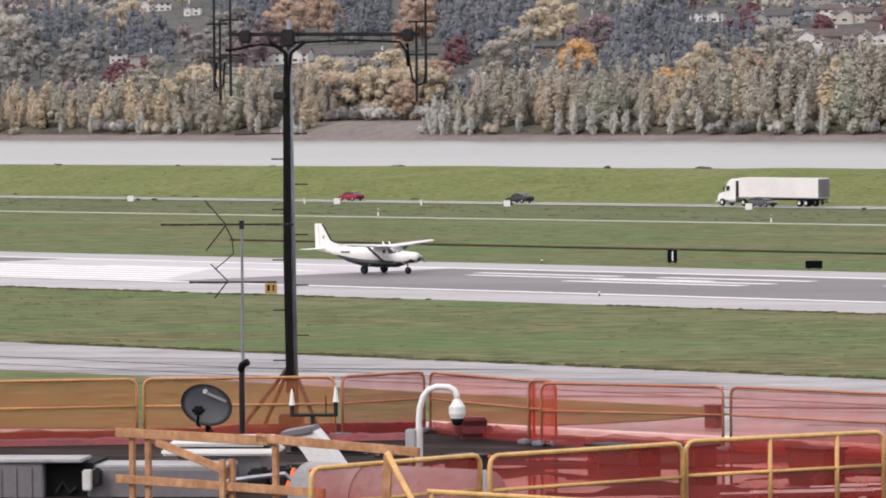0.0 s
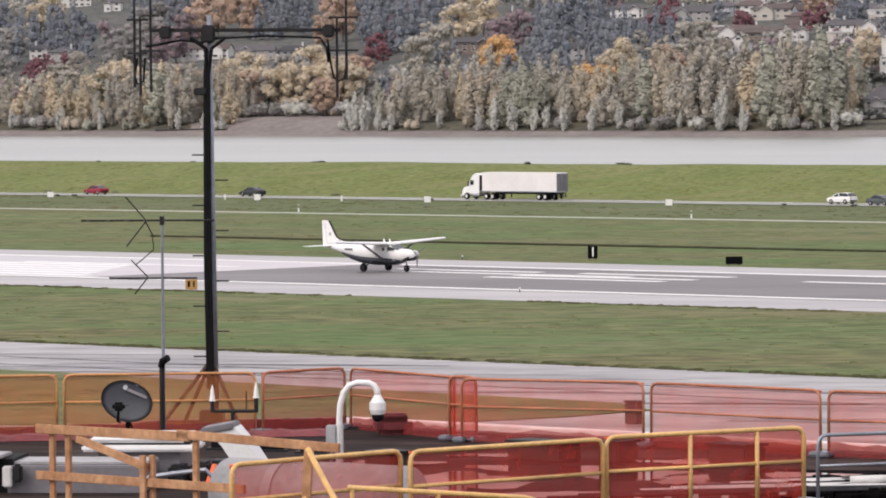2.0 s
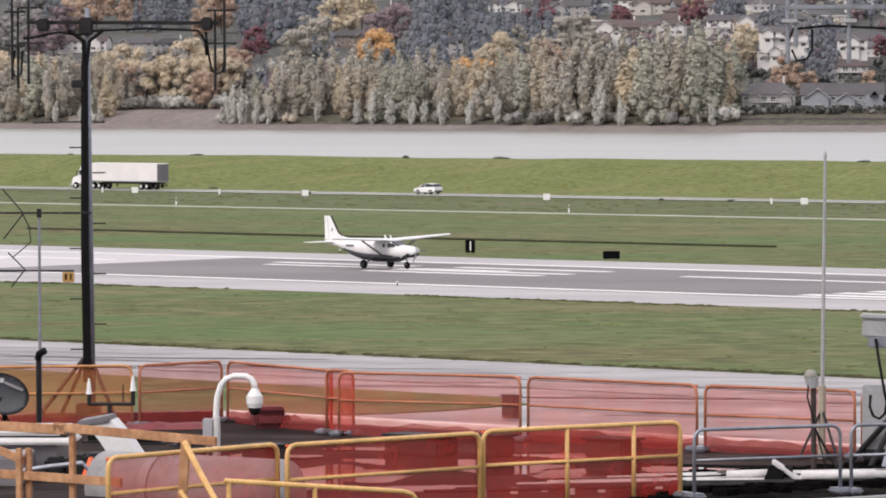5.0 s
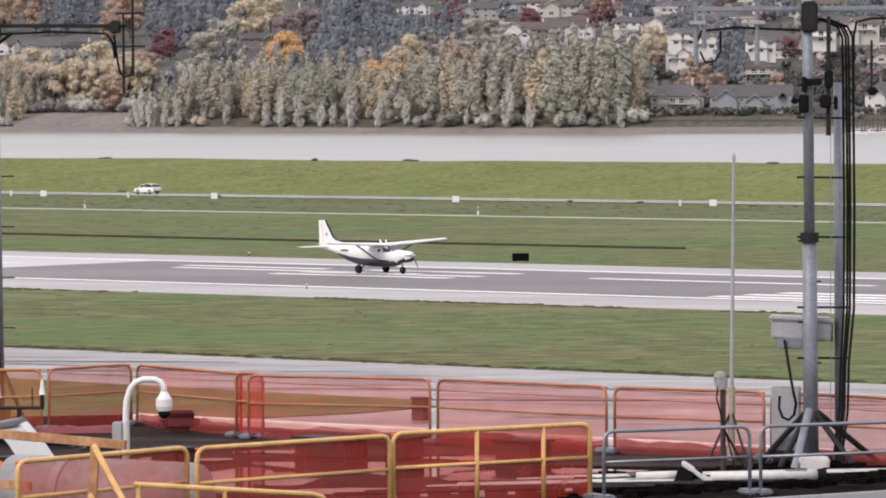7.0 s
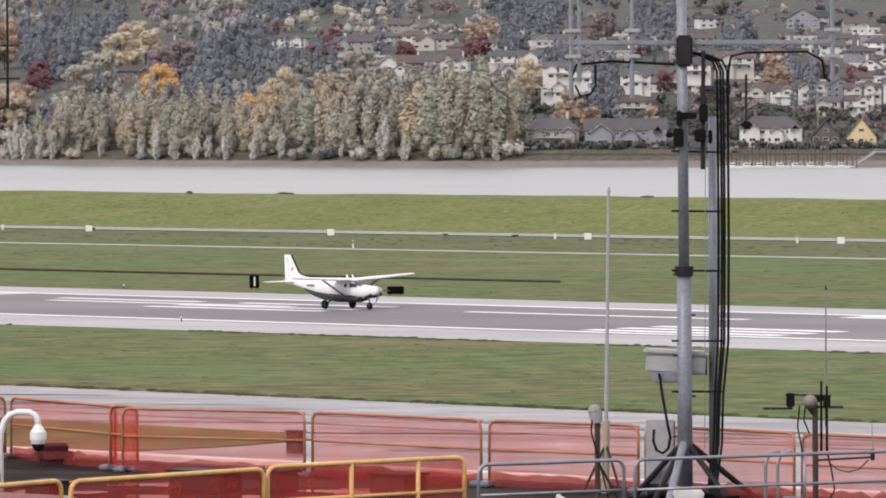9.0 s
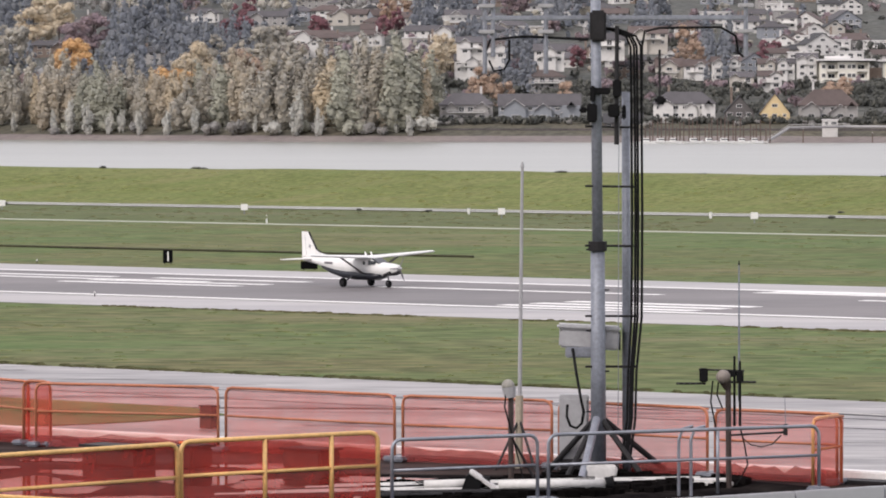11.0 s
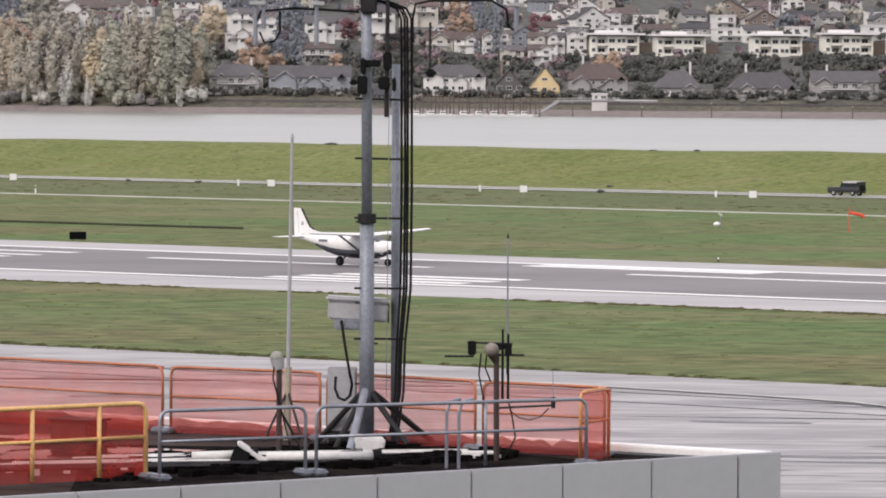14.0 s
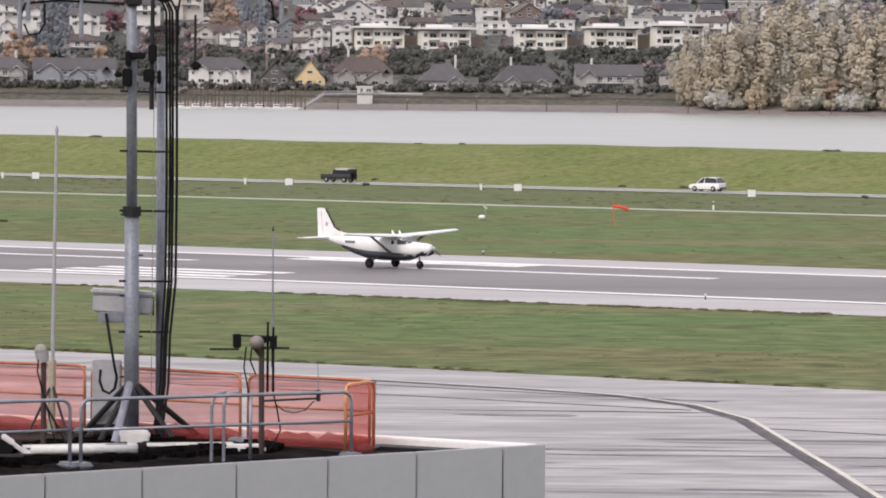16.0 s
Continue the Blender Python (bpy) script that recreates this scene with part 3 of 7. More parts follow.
def tree_kind(style, h, material, seed, count, size):
    """Returns the crown and trunk meshes of one kind of tree, about h metres tall."""
    rr = random.Random(seed)
    lobes = []
    if style == "cottonwood":
        stems = rr.randint(3, 4)
        for s in range(stems):
            a = s * math.tau / stems + rr.uniform(-0.5, 0.5)
            q = h * (rr.uniform(0.08, 0.17) if s else 0.02)
            ox, oy = math.cos(a) * q, math.sin(a) * q
            top = h * rr.uniform(0.62, 0.93) if s else h
            n = 12
            for i in range(n):
                f = i / (n - 1)
                w = h * 0.086 * (0.6 + 1.1 * f * (1 - f) * 1.6 - 0.4 * f * f) * rr.uniform(0.75, 1.3)
                lobes.append(((ox * (0.6 + 0.5 * f) + rr.uniform(-0.05, 0.05) * h, oy * (0.6 + 0.5 * f) + rr.uniform(-0.035, 0.035) * h, h * 0.07 + (top - h * 0.12) * f), (w, w, w * 1.65)))
    elif style == "round":
        for i in range(26):
            a, z = rr.uniform(0, math.tau), rr.uniform(0.2, 0.9)
            d = h * 0.3 * math.sqrt(max(0.05, 1 - ((z - 0.55) / 0.42) ** 2)) * rr.uniform(0.5, 1.1)
            w = h * rr.uniform(0.075, 0.14)
            lobes.append(((math.cos(a) * d, math.sin(a) * d, z * h), (w, w, w * 0.9)))
    elif style == "conifer":
        for i in range(14):
            f = i / 13
            w = h * 0.17 * (1 - f) + 0.25
            for k in range(3):
                a = rr.uniform(0, math.tau)
                lobes.append(((math.cos(a) * w * 0.55, math.sin(a) * w * 0.55, h * (0.1 + 0.86 * f)), (w * 0.7, w * 0.7, h * 0.06)))
    else:  # bush
        for i in range(7):
            a = rr.uniform(0, math.tau)
            w = h * rr.uniform(0.25, 0.42)
            lobes.append(((math.cos(a) * h * 0.35, math.sin(a) * h * 0.35, h * rr.uniform(0.3, 0.62)), (w, w, w)))
    return crown_mesh("crown", lobes, count, size, material, seed), trunk_mesh(h, h * 0.016 + 0.08, 6 if style != "conifer" else 0, seed)


KINDS = {}
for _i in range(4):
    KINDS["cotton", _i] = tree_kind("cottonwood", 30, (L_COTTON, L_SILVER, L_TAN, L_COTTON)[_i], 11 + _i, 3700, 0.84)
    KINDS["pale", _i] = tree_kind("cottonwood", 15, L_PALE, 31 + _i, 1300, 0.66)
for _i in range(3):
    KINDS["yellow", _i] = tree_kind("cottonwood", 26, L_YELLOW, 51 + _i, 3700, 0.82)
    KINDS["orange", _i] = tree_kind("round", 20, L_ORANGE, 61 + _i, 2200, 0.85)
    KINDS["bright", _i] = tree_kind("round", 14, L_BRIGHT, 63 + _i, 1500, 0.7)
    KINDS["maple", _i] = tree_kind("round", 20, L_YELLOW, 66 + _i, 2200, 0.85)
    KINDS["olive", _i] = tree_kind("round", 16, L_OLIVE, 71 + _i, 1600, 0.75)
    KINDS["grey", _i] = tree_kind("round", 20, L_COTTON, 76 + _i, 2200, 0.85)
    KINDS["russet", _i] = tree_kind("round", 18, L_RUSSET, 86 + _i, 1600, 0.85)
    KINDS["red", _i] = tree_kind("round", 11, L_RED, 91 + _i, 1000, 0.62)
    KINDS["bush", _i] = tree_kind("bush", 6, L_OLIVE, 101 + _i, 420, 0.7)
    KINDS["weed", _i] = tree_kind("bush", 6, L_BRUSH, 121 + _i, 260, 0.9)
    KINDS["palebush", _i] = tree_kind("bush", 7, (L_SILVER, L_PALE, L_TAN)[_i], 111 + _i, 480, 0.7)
TREE_TEXT = {
    "cotton": ("cottonwood_tree", "tall cottonwood with grey-green autumn leaves on the river bank"),
    "pale": ("willow_tree", "slender willow with pale silvery autumn leaves"),
    "yellow": ("poplar_tree", "tall poplar with yellowing autumn leaves"),
    "orange": ("maple_tree", "broad maple with orange autumn leaves"),
    "maple": ("broad_maple_tree", "broad maple with dull tan-yellow autumn leaves"),
    "olive": ("broadleaf_tree", "round broadleaf tree with dull olive leaves"),
    "bright": ("vine_maple_tree", "small maple with bright orange autumn leaves"),
    "grey": ("hillside_ash_tree", "round ash tree with thinning grey-green leaves"),
    "russet": ("oak_tree", "round oak with dull russet-brown autumn leaves"),
    "red": ("red_maple_tree", "small maple with crimson autumn leaves"),
    "bush": ("shrub", "low olive shrub on the bank"),
    "palebush": ("willow_shrub", "pale willow shrub at the water's edge"),
}
NOMINAL = {"cotton": 30, "pale": 15, "yellow": 26, "orange": 20, "maple": 20, "olive": 16, "bright": 14, "grey": 20, "russet": 18, "red": 11, "bush": 6, "palebush": 7}


def tree(kind, x, y, h=None, wide=1.0, z=None, n=None):
    crown, trunk = KINDS[kind, random.randrange(sum(1 for k in KINDS if k[0] == kind)) if n is None else n]
    name, label = TREE_TEXT[kind]
    s = (h or NOMINAL[kind] * random.uniform(0.8, 1.15)) / NOMINAL[kind]
    ob = thing(name, label, "shrub" if "bush" in kind else "tree", pose(x, y, (hill(x, y) if z is None else z) - 0.2, 0, 0, random.uniform(0, 360)) @ Matrix.Diagonal((s * wide, s * wide, s, 1)), group="trees beyond the river")
    for nm, me in (("crown", crown), ("trunk", trunk)):
        o = new(nm, me)
        o.parent = ob


def at_shore(x, off):
    """North coordinate of a place off metres behind the far waterline at this x."""
    y = 2065.0
    for _ in range(4):
        y = shore(x / y) + off
    return y


def skyline(x):
    """Crown height of the bank's wood along x."""
    pts = [(-560, 22), (-444, 24), (-420, 27), (-397, 24), (-380, 30), (-370, 35), (-358, 31), (-345, 22), (-336, 20), (-283, 18), (-268, 17), (-256, 28), (-245, 31), (-232, 33), (-215, 33), (-205, 28), (-190, 30), (-180, 31), (-165, 28), (-150, 33), (-130, 32), (-110, 34), (-88, 37), (-66, 41), (-55, 38), (-44, 26)]
    for (a, h), (b, k) in zip(pts, pts[1:]):
        if x <= b:
            return h + (k - h) * (x - a) / (b - a)
    return 22


# houses that show between the woods: x, y, width, wall, roof
VILLAS = [(-505, 2734, 11, 1, 2), (-487, 2704, 14, 4, 0), (-551, 3094, 22, 1, 0), (-516, 3034, 10, 1, 0), (-402, 2656, 26, 1, 1), (-372, 2626, 20, 4, 0), (-350, 2606, 18, 2, 2), (-254, 2574, 21, 3, 0), (-185, 2722, 18, 1, 0), (-148, 2674, 21, 4, 0), (-116, 2532, 26, 1, 1), (-90, 2526, 14, 1, 1), (-103, 2664, 28, 0, 1),
          (-195, 2498, 12, 4, 2), (-245, 2734, 12, 0, 1), (-59, 2542, 27, 1, 0), (-44, 2640, 22, 4, 0), (-80, 2760, 20, 1, 2), (-125, 2780, 22, 4, 1), (-20, 2560, 18, 0, 0)]


def blocks_house(x, y, h):
    """Whether a tree here would stand before one of the houses in the woods."""
    top = (hill(x, y) + h - EYE_Z) / y
    for hx, hy, w, _a, _b in VILLAS:
        if hy - 420 < y < hy + 12 and abs(x / y - hx / hy) < (w / 2 + 0.12 * h) / hy and top > (hill(hx, hy) + 2.0 - EYE_Z) / hy:
            return True
    return False


EYE_Z = 17.4
# stands of one kind on the slope: x, y, half width, half depth, height
FIR_GROVES = [(-569, 2903, 12, 90, 24), (-505, 2770, 19, 80, 22), (-483, 2721, 8, 60, 15), (-301, 2721, 25, 120, 23), (-261, 2531, 6, 70, 18), (-196, 2529, 22, 180, 25), (-210, 2391, 9, 70, 18),
              (-157, 2477, 12, 80, 22), (-386, 2847, 15, 100, 20), (-468, 2940, 13, 100, 18), (-53, 2696, 18, 168, 20), (-39, 2551, 6, 108, 18), (-12, 2369, 7, 109, 20), (11, 2715, 11, 130, 20), (51, 2572, 6, 133, 18), (78, 2360, 5, 79, 20)]
GROVES = {
    "orange": [(-420, 2837, 21, 127, 22), (-343, 2738, 13, 100, 22), (-366, 2373, 6, 50, 20), (-296, 2380, 13, 80, 20), (-83, 2701, 7, 73, 14), (64, 2402, 7, 80, 14), (122, 2181, 6, 26, 10), (-31, 2259, 6, 53, 12)],
    "maple": [(-266, 2688, 12, 127, 24), (-161, 2320, 6, 40, 26), (-350, 2420, 16, 70, 20), (-324, 2422, 11, 80, 20), (-411, 2440, 13, 40, 26), (-51, 2381, 7, 64, 18), (-533, 2905, 8, 70, 22)],
    "bright": [(-165, 2236, 4, 8, 22), (-228, 2425, 9, 40, 21)],
    "olive": [(-551, 2690, 15, 120, 22), (-512, 2650, 13, 95, 22), (-600, 2760, 14, 120, 22), (-455, 2790, 12, 90, 20), (-440, 2620, 14, 90, 20)],
    "grey": [(-393, 2447, 11, 88, 22), (-273, 2538, 11, 104, 22), (-163, 2445, 9, 67, 18), (-134, 2422, 13, 67, 18), (-450, 2500, 12, 60, 20)],
    "russet": [(-237, 2615, 12, 145, 22), (-19, 2723, 5, 63, 12), (-425, 2680, 12, 80, 18)],
    "red": [(-480, 2617, 15, 53, 12), (-301, 2573, 8, 62, 12), (-311, 2783, 8, 83, 14), (-161, 2650, 8, 125, 14), (-117, 2577, 7, 54, 12), (-85, 2596, 9, 93, 12), (101, 2375, 5, 29, 9)],
}


def before_grove(x, y):
    """Whether a place lies in one of the stands or close below it."""
    return any(gy - ry - 110 < y < gy + ry and abs(x / y - gx / gy) < (rx + 3) / gy for g in (FIR_GROVES, *GROVES.values()) for gx, gy, rx, ry, _h in g)


def build_trees():
    x = -560.0
    while x < -50:
        h = skyline(x)
        far = -338 < x < -276
        kind = "cotton"
        if x < -375:
            kind = random.choice(("yellow", "yellow", "cotton"))
        elif -372 < x < -335:
            kind = random.choice(("cotton", "yellow", "cotton"))
        elif random.random() < 0.2:
            kind = "yellow"
        if not far:
            tree(kind, x, at_shore(x, 42 + random.uniform(-6, 14)), h * random.uniform(0.68, 1.1), random.uniform(0.95, 1.45))
            tree(random.choice(("cotton", "cotton", "cotton", "yellow")), x + 4, at_shore(x, 66 + random.uniform(0, 16)), h * random.uniform(0.8, 1.05), random.uniform(1.0, 1.35))
        x += random.uniform(6.0, 10.5)
    x = -560.0
    while x < -46:
        if not -338 < x < -284 and random.random() < 0.66:
            k = random.choice(("palebush", "pale", "bush", "palebush"))
            tree(k, x, at_shore(x, 28 + random.uniform(0, 9)), random.uniform(4, 8) if "bush" in k else random.uniform(7, 13))
        x += random.uniform(5, 9)
    for x, h in ((-276, 19), (-271, 16), (-264, 12), (-258, 10), (-280, 9), (-352, 9), (-347, 7), (-343, 8), (-216, 12), (-208, 17), (-200, 15), (-190, 11), (-176, 12), (-106, 20), (-97, 13)):
        tree("pale", x, at_shore(x, 30), h)
    x = -340.0
    while x < -276:
        tree(random.choice(("bush", "bush", "palebush")), x, at_shore(x, 80 + random.uniform(0, 10)), random.uniform(4, 8), 1.3)
        x += random.uniform(2.5, 4.5)
    # grove on the other side of the houses
    x = 238.0
    while x < 440:
        h = 26 + 15 * min(1, (x - 236) / 40)
        tree("cotton", x, at_shore(x, 30 + random.uniform(-6, 12)), h * random.uniform(0.82, 1.08), random.uniform(1.1, 1.5), n=random.choice((2, 2, 0)))
        tree("cotton", x + 4, at_shore(x, 55 + random.uniform(0, 16)), h * random.uniform(0.85, 1.1), random.uniform(1.1, 1.4), n=random.choice((0, 2, 3)))
        if random.random() < 0.5:
            tree("palebush", x, at_shore(x, 18), random.uniform(5, 9))
        x += random.uniform(6.5, 9.5)
    tree("yellow", 263, at_shore(263, 20), 14, 1.5)
    tree("orange", 291, at_shore(291, 22), 12, 1.2)
    # single trees that stand out behind the bank
    for kind, x, off, h in (("maple", -284, 112, 22), ("maple", -292, 104, 24), ("maple", -300, 100, 24), ("olive", -308, 102, 20), ("maple", -313, 96, 24), ("maple", -321, 94, 25), ("olive", -328, 98, 24), ("orange", -335, 90, 21), ("olive", -280, 112, 18), ("olive", -318, 112, 28), ("maple", -296, 120, 27), ("cotton", -343, 70, 27), ("cotton", -349, 70, 30),
                            ("orange", -135, 90, 30), ("red", 12, 300, 12), ("orange", 5, 130, 13), ("orange", -20, 120, 14)):
        tree(kind, x, at_shore(x, off), h)
    # coloured groves on the slope
    for kind, groves in GROVES.items():
        for gx, gy, rx, ry, h in groves:
            n = max(2, min(7, round(rx * 2 / (0.3 * h))))
            for i in range(n):
                f = (i + 0.5) / n * 2 - 1
                y = gy + ry * 0.8 * (((i * 0.618) % 1) * 2 - 1)
                x = (gx + f * rx * 0.85) * y / gy
                y = max(y, at_shore(x, 62))
                if not blocks_house(x, y, h * 0.6):
                    tree(kind, x, y, h * random.uniform(0.85, 1.12), random.uniform(0.95, 1.2))
    # joined far woods by hue
    hues = {k: [] for k in ("dark", "evergreen", "olive", "grey", "russet", "brush")}
    for gx, gy, rx, ry, h in FIR_GROVES:
        y = gy - ry
        while y < gy + ry:
            x = -rx
            while x < rx:
                yy = y + random.uniform(-14, 14)
                xx = (gx + x + random.uniform(-2, 2)) * yy / gy
                hh = h * random.uniform(0.5, 1.15)
                if not blocks_house(xx, yy, hh * 0.7):
                    hues["dark" if random.random() < 0.8 else "evergreen"].append((xx, yy, hh, hh * random.uniform(0.4, 0.62)))
                x += random.uniform(5.5, 9.5)
            y += 30
    for i in range(1500):
        x = random.uniform(-640, -40)
        y = at_shore(x, 95 + 1200 * random.random() ** 1.4)
        x *= y / 2150
        if before_grove(x, y):
            continue
        low = blocks_house(x, y, 22)
        if low and blocks_house(x, y, 7):
            continue
        ns = noise.noise((x * 0.014, y * 0.007, 5.0)) + random.uniform(-0.16, 0.16)
        k = random.choice(("dark", "evergreen")) if ns > 0.1 else "grey" if ns > -0.08 else "russet" if ns > -0.2 else "olive"
        h = random.uniform(13, 21) * (0.4 if low else 0.6 if x > -110 else 1.0)
        hues[k].append((x, y, h, h * (random.uniform(0.34, 0.44) if k == "dark" else random.uniform(0.62, 0.85))))
    # gardens of the town: low trees, hedges and a few dark evergreens between the houses
    for i in range(1150):
        x = random.uniform(-60, 400)
        off = 265 + 1000 * random.random() ** 1.3
        y = at_shore(x, off)
        x *= y / 2150
        k = random.choice(("dark", "russet", "grey", "russet", "brush", "brush", "evergreen"))
        h = random.uniform(2.0, 5.0) if random.random() < 0.9 else random.uniform(7, 11)
        hues[k].append((x, y, h, h * (0.42 if k == "dark" else random.uniform(0.8, 1.3))))
    for i in range(420):
        x = random.uniform(-60, 260)
        y = at_shore(x, random.uniform(108, 250))
        hues["brush"].append((x + random.uniform(-12, 12), y, random.uniform(2.0, 4.2), random.uniform(5, 9)))
        if i % 7 == 0:
            hues[random.choice(("russet", "brush", "brush"))].append((x, y, random.uniform(4, 7), random.uniform(4, 7)))
    x = -46.0
    while x < 238:
        hues["brush"].append((x, at_shore(x, random.uniform(56, 63)), random.uniform(1.6, 3.0), random.uniform(3, 6)))
        x += random.uniform(2.0, 5.0)
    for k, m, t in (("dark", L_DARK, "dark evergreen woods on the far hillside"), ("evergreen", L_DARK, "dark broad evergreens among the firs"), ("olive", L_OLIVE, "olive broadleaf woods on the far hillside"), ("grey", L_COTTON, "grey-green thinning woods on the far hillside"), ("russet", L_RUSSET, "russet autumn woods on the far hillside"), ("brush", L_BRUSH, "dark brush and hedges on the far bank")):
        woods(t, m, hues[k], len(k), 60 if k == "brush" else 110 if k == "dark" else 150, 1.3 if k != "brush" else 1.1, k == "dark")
    for i in range(46):
        x = random.uniform(-50, 235)
        tree("bush", x, at_shore(x, random.uniform(46, 66)), random.uniform(1.8, 3.6))


# ---------- houses beyond the river ----------
WIN = {}


def window_meshes(w, h):
    key = (round(w, 1), round(h, 1))
    if key not in WIN:
        f = bmesh.new()
        for c, s in (((0, 0, h / 2), (w + 0.24, 0.16, 0.13)), ((0, 0, -h / 2), (w + 0.24, 0.2, 0.15)), ((-w / 2, 0, 0), (0.13, 0.15, h)), ((w / 2, 0, 0), (0.13, 0.15, h)), ((0, 0, 0), (0.09, 0.13, h))):
            box(c, s, bm=f)
        p = box((0, 0.03, 0), (w, 0.06, h))
        out = []
        for bm, nm, m in ((f, "window_frame", TRIMW), (p, "pane", GLASS)):
            me = bpy.data.meshes.new(nm)
            bm.to_mesh(me)
            bm.free()
            me.materials.append(m)
            out.append(me)
        WIN[key] = out
    return WIN[key]


def window(parent, x, y, z, w=1.6, h=1.3, turn=0):
    f, p = window_meshes(w, h)
    a = new("window", f)
    a.parent, a.matrix_basis = parent, pose(x, y, z, 0, 0, turn)
    b = new("pane", p)
    b.parent = a


def gable(w, d, z, rise, over=0.5, along="x", thick=0.25):
    """A gable roof slab with eaves; the ridge runs along x or y."""
    bm = bmesh.new()
    a, b = (w / 2 + over, d / 2 + over) if along == "x" else (d / 2 + over, w / 2 + over)
    drop = over * rise / (b - over)
    prof = [(-b, z - drop), (0, z + rise), (b, z - drop), (b, z - drop - thick), (0, z + rise - thick), (-b, z - drop - thick)]
    ends = []
    for s in (-a, a):
        ends.append([bm.verts.new((s, p, q) if along == "x" else (p, s, q)) for p, q in prof])
    for i in range(6):
        j = (i + 1) % 6
        bm.faces.new((ends[0][i], ends[0][j], ends[1][j], ends[1][i]))
    for e in ends:
        bm.faces.new((e[0], e[1], e[4], e[5]))
        bm.faces.new((e[1], e[2], e[3], e[4]))
    bmesh.ops.recalc_face_normals(bm, faces=bm.faces)
    return bm


def hip(w, d, z, rise, over=0.6):
    bm = bmesh.new()
    a, b = w / 2 + over, d / 2 + over
    r = max(0.3, a - b)
    lo = [bm.verts.new(p) for p in ((-a, -b, z - 0.3), (a, -b, z - 0.3), (a, b, z - 0.3), (-a, b, z - 0.3))]
    md = [bm.verts.new(p) for p in ((-a, -b, z), (a, -b, z), (a, b, z), (-a, b, z))]
    t0, t1 = bm.verts.new((-r, 0, z + rise)), bm.verts.new((r, 0, z + rise))
    bm.faces.new(lo[::-1])
    for i in range(4):
        bm.faces.new((lo[i], lo[(i + 1) % 4], md[(i + 1) % 4], md[i]))
    bm.faces.new((md[0], md[1], t1, t0))
    bm.faces.new((md[2], md[3], t0, t1))
    bm.faces.new((md[1], md[2], t1))
    bm.faces.new((md[3], md[0], t0))
    bmesh.ops.recalc_face_normals(bm, faces=bm.faces)
    return bm


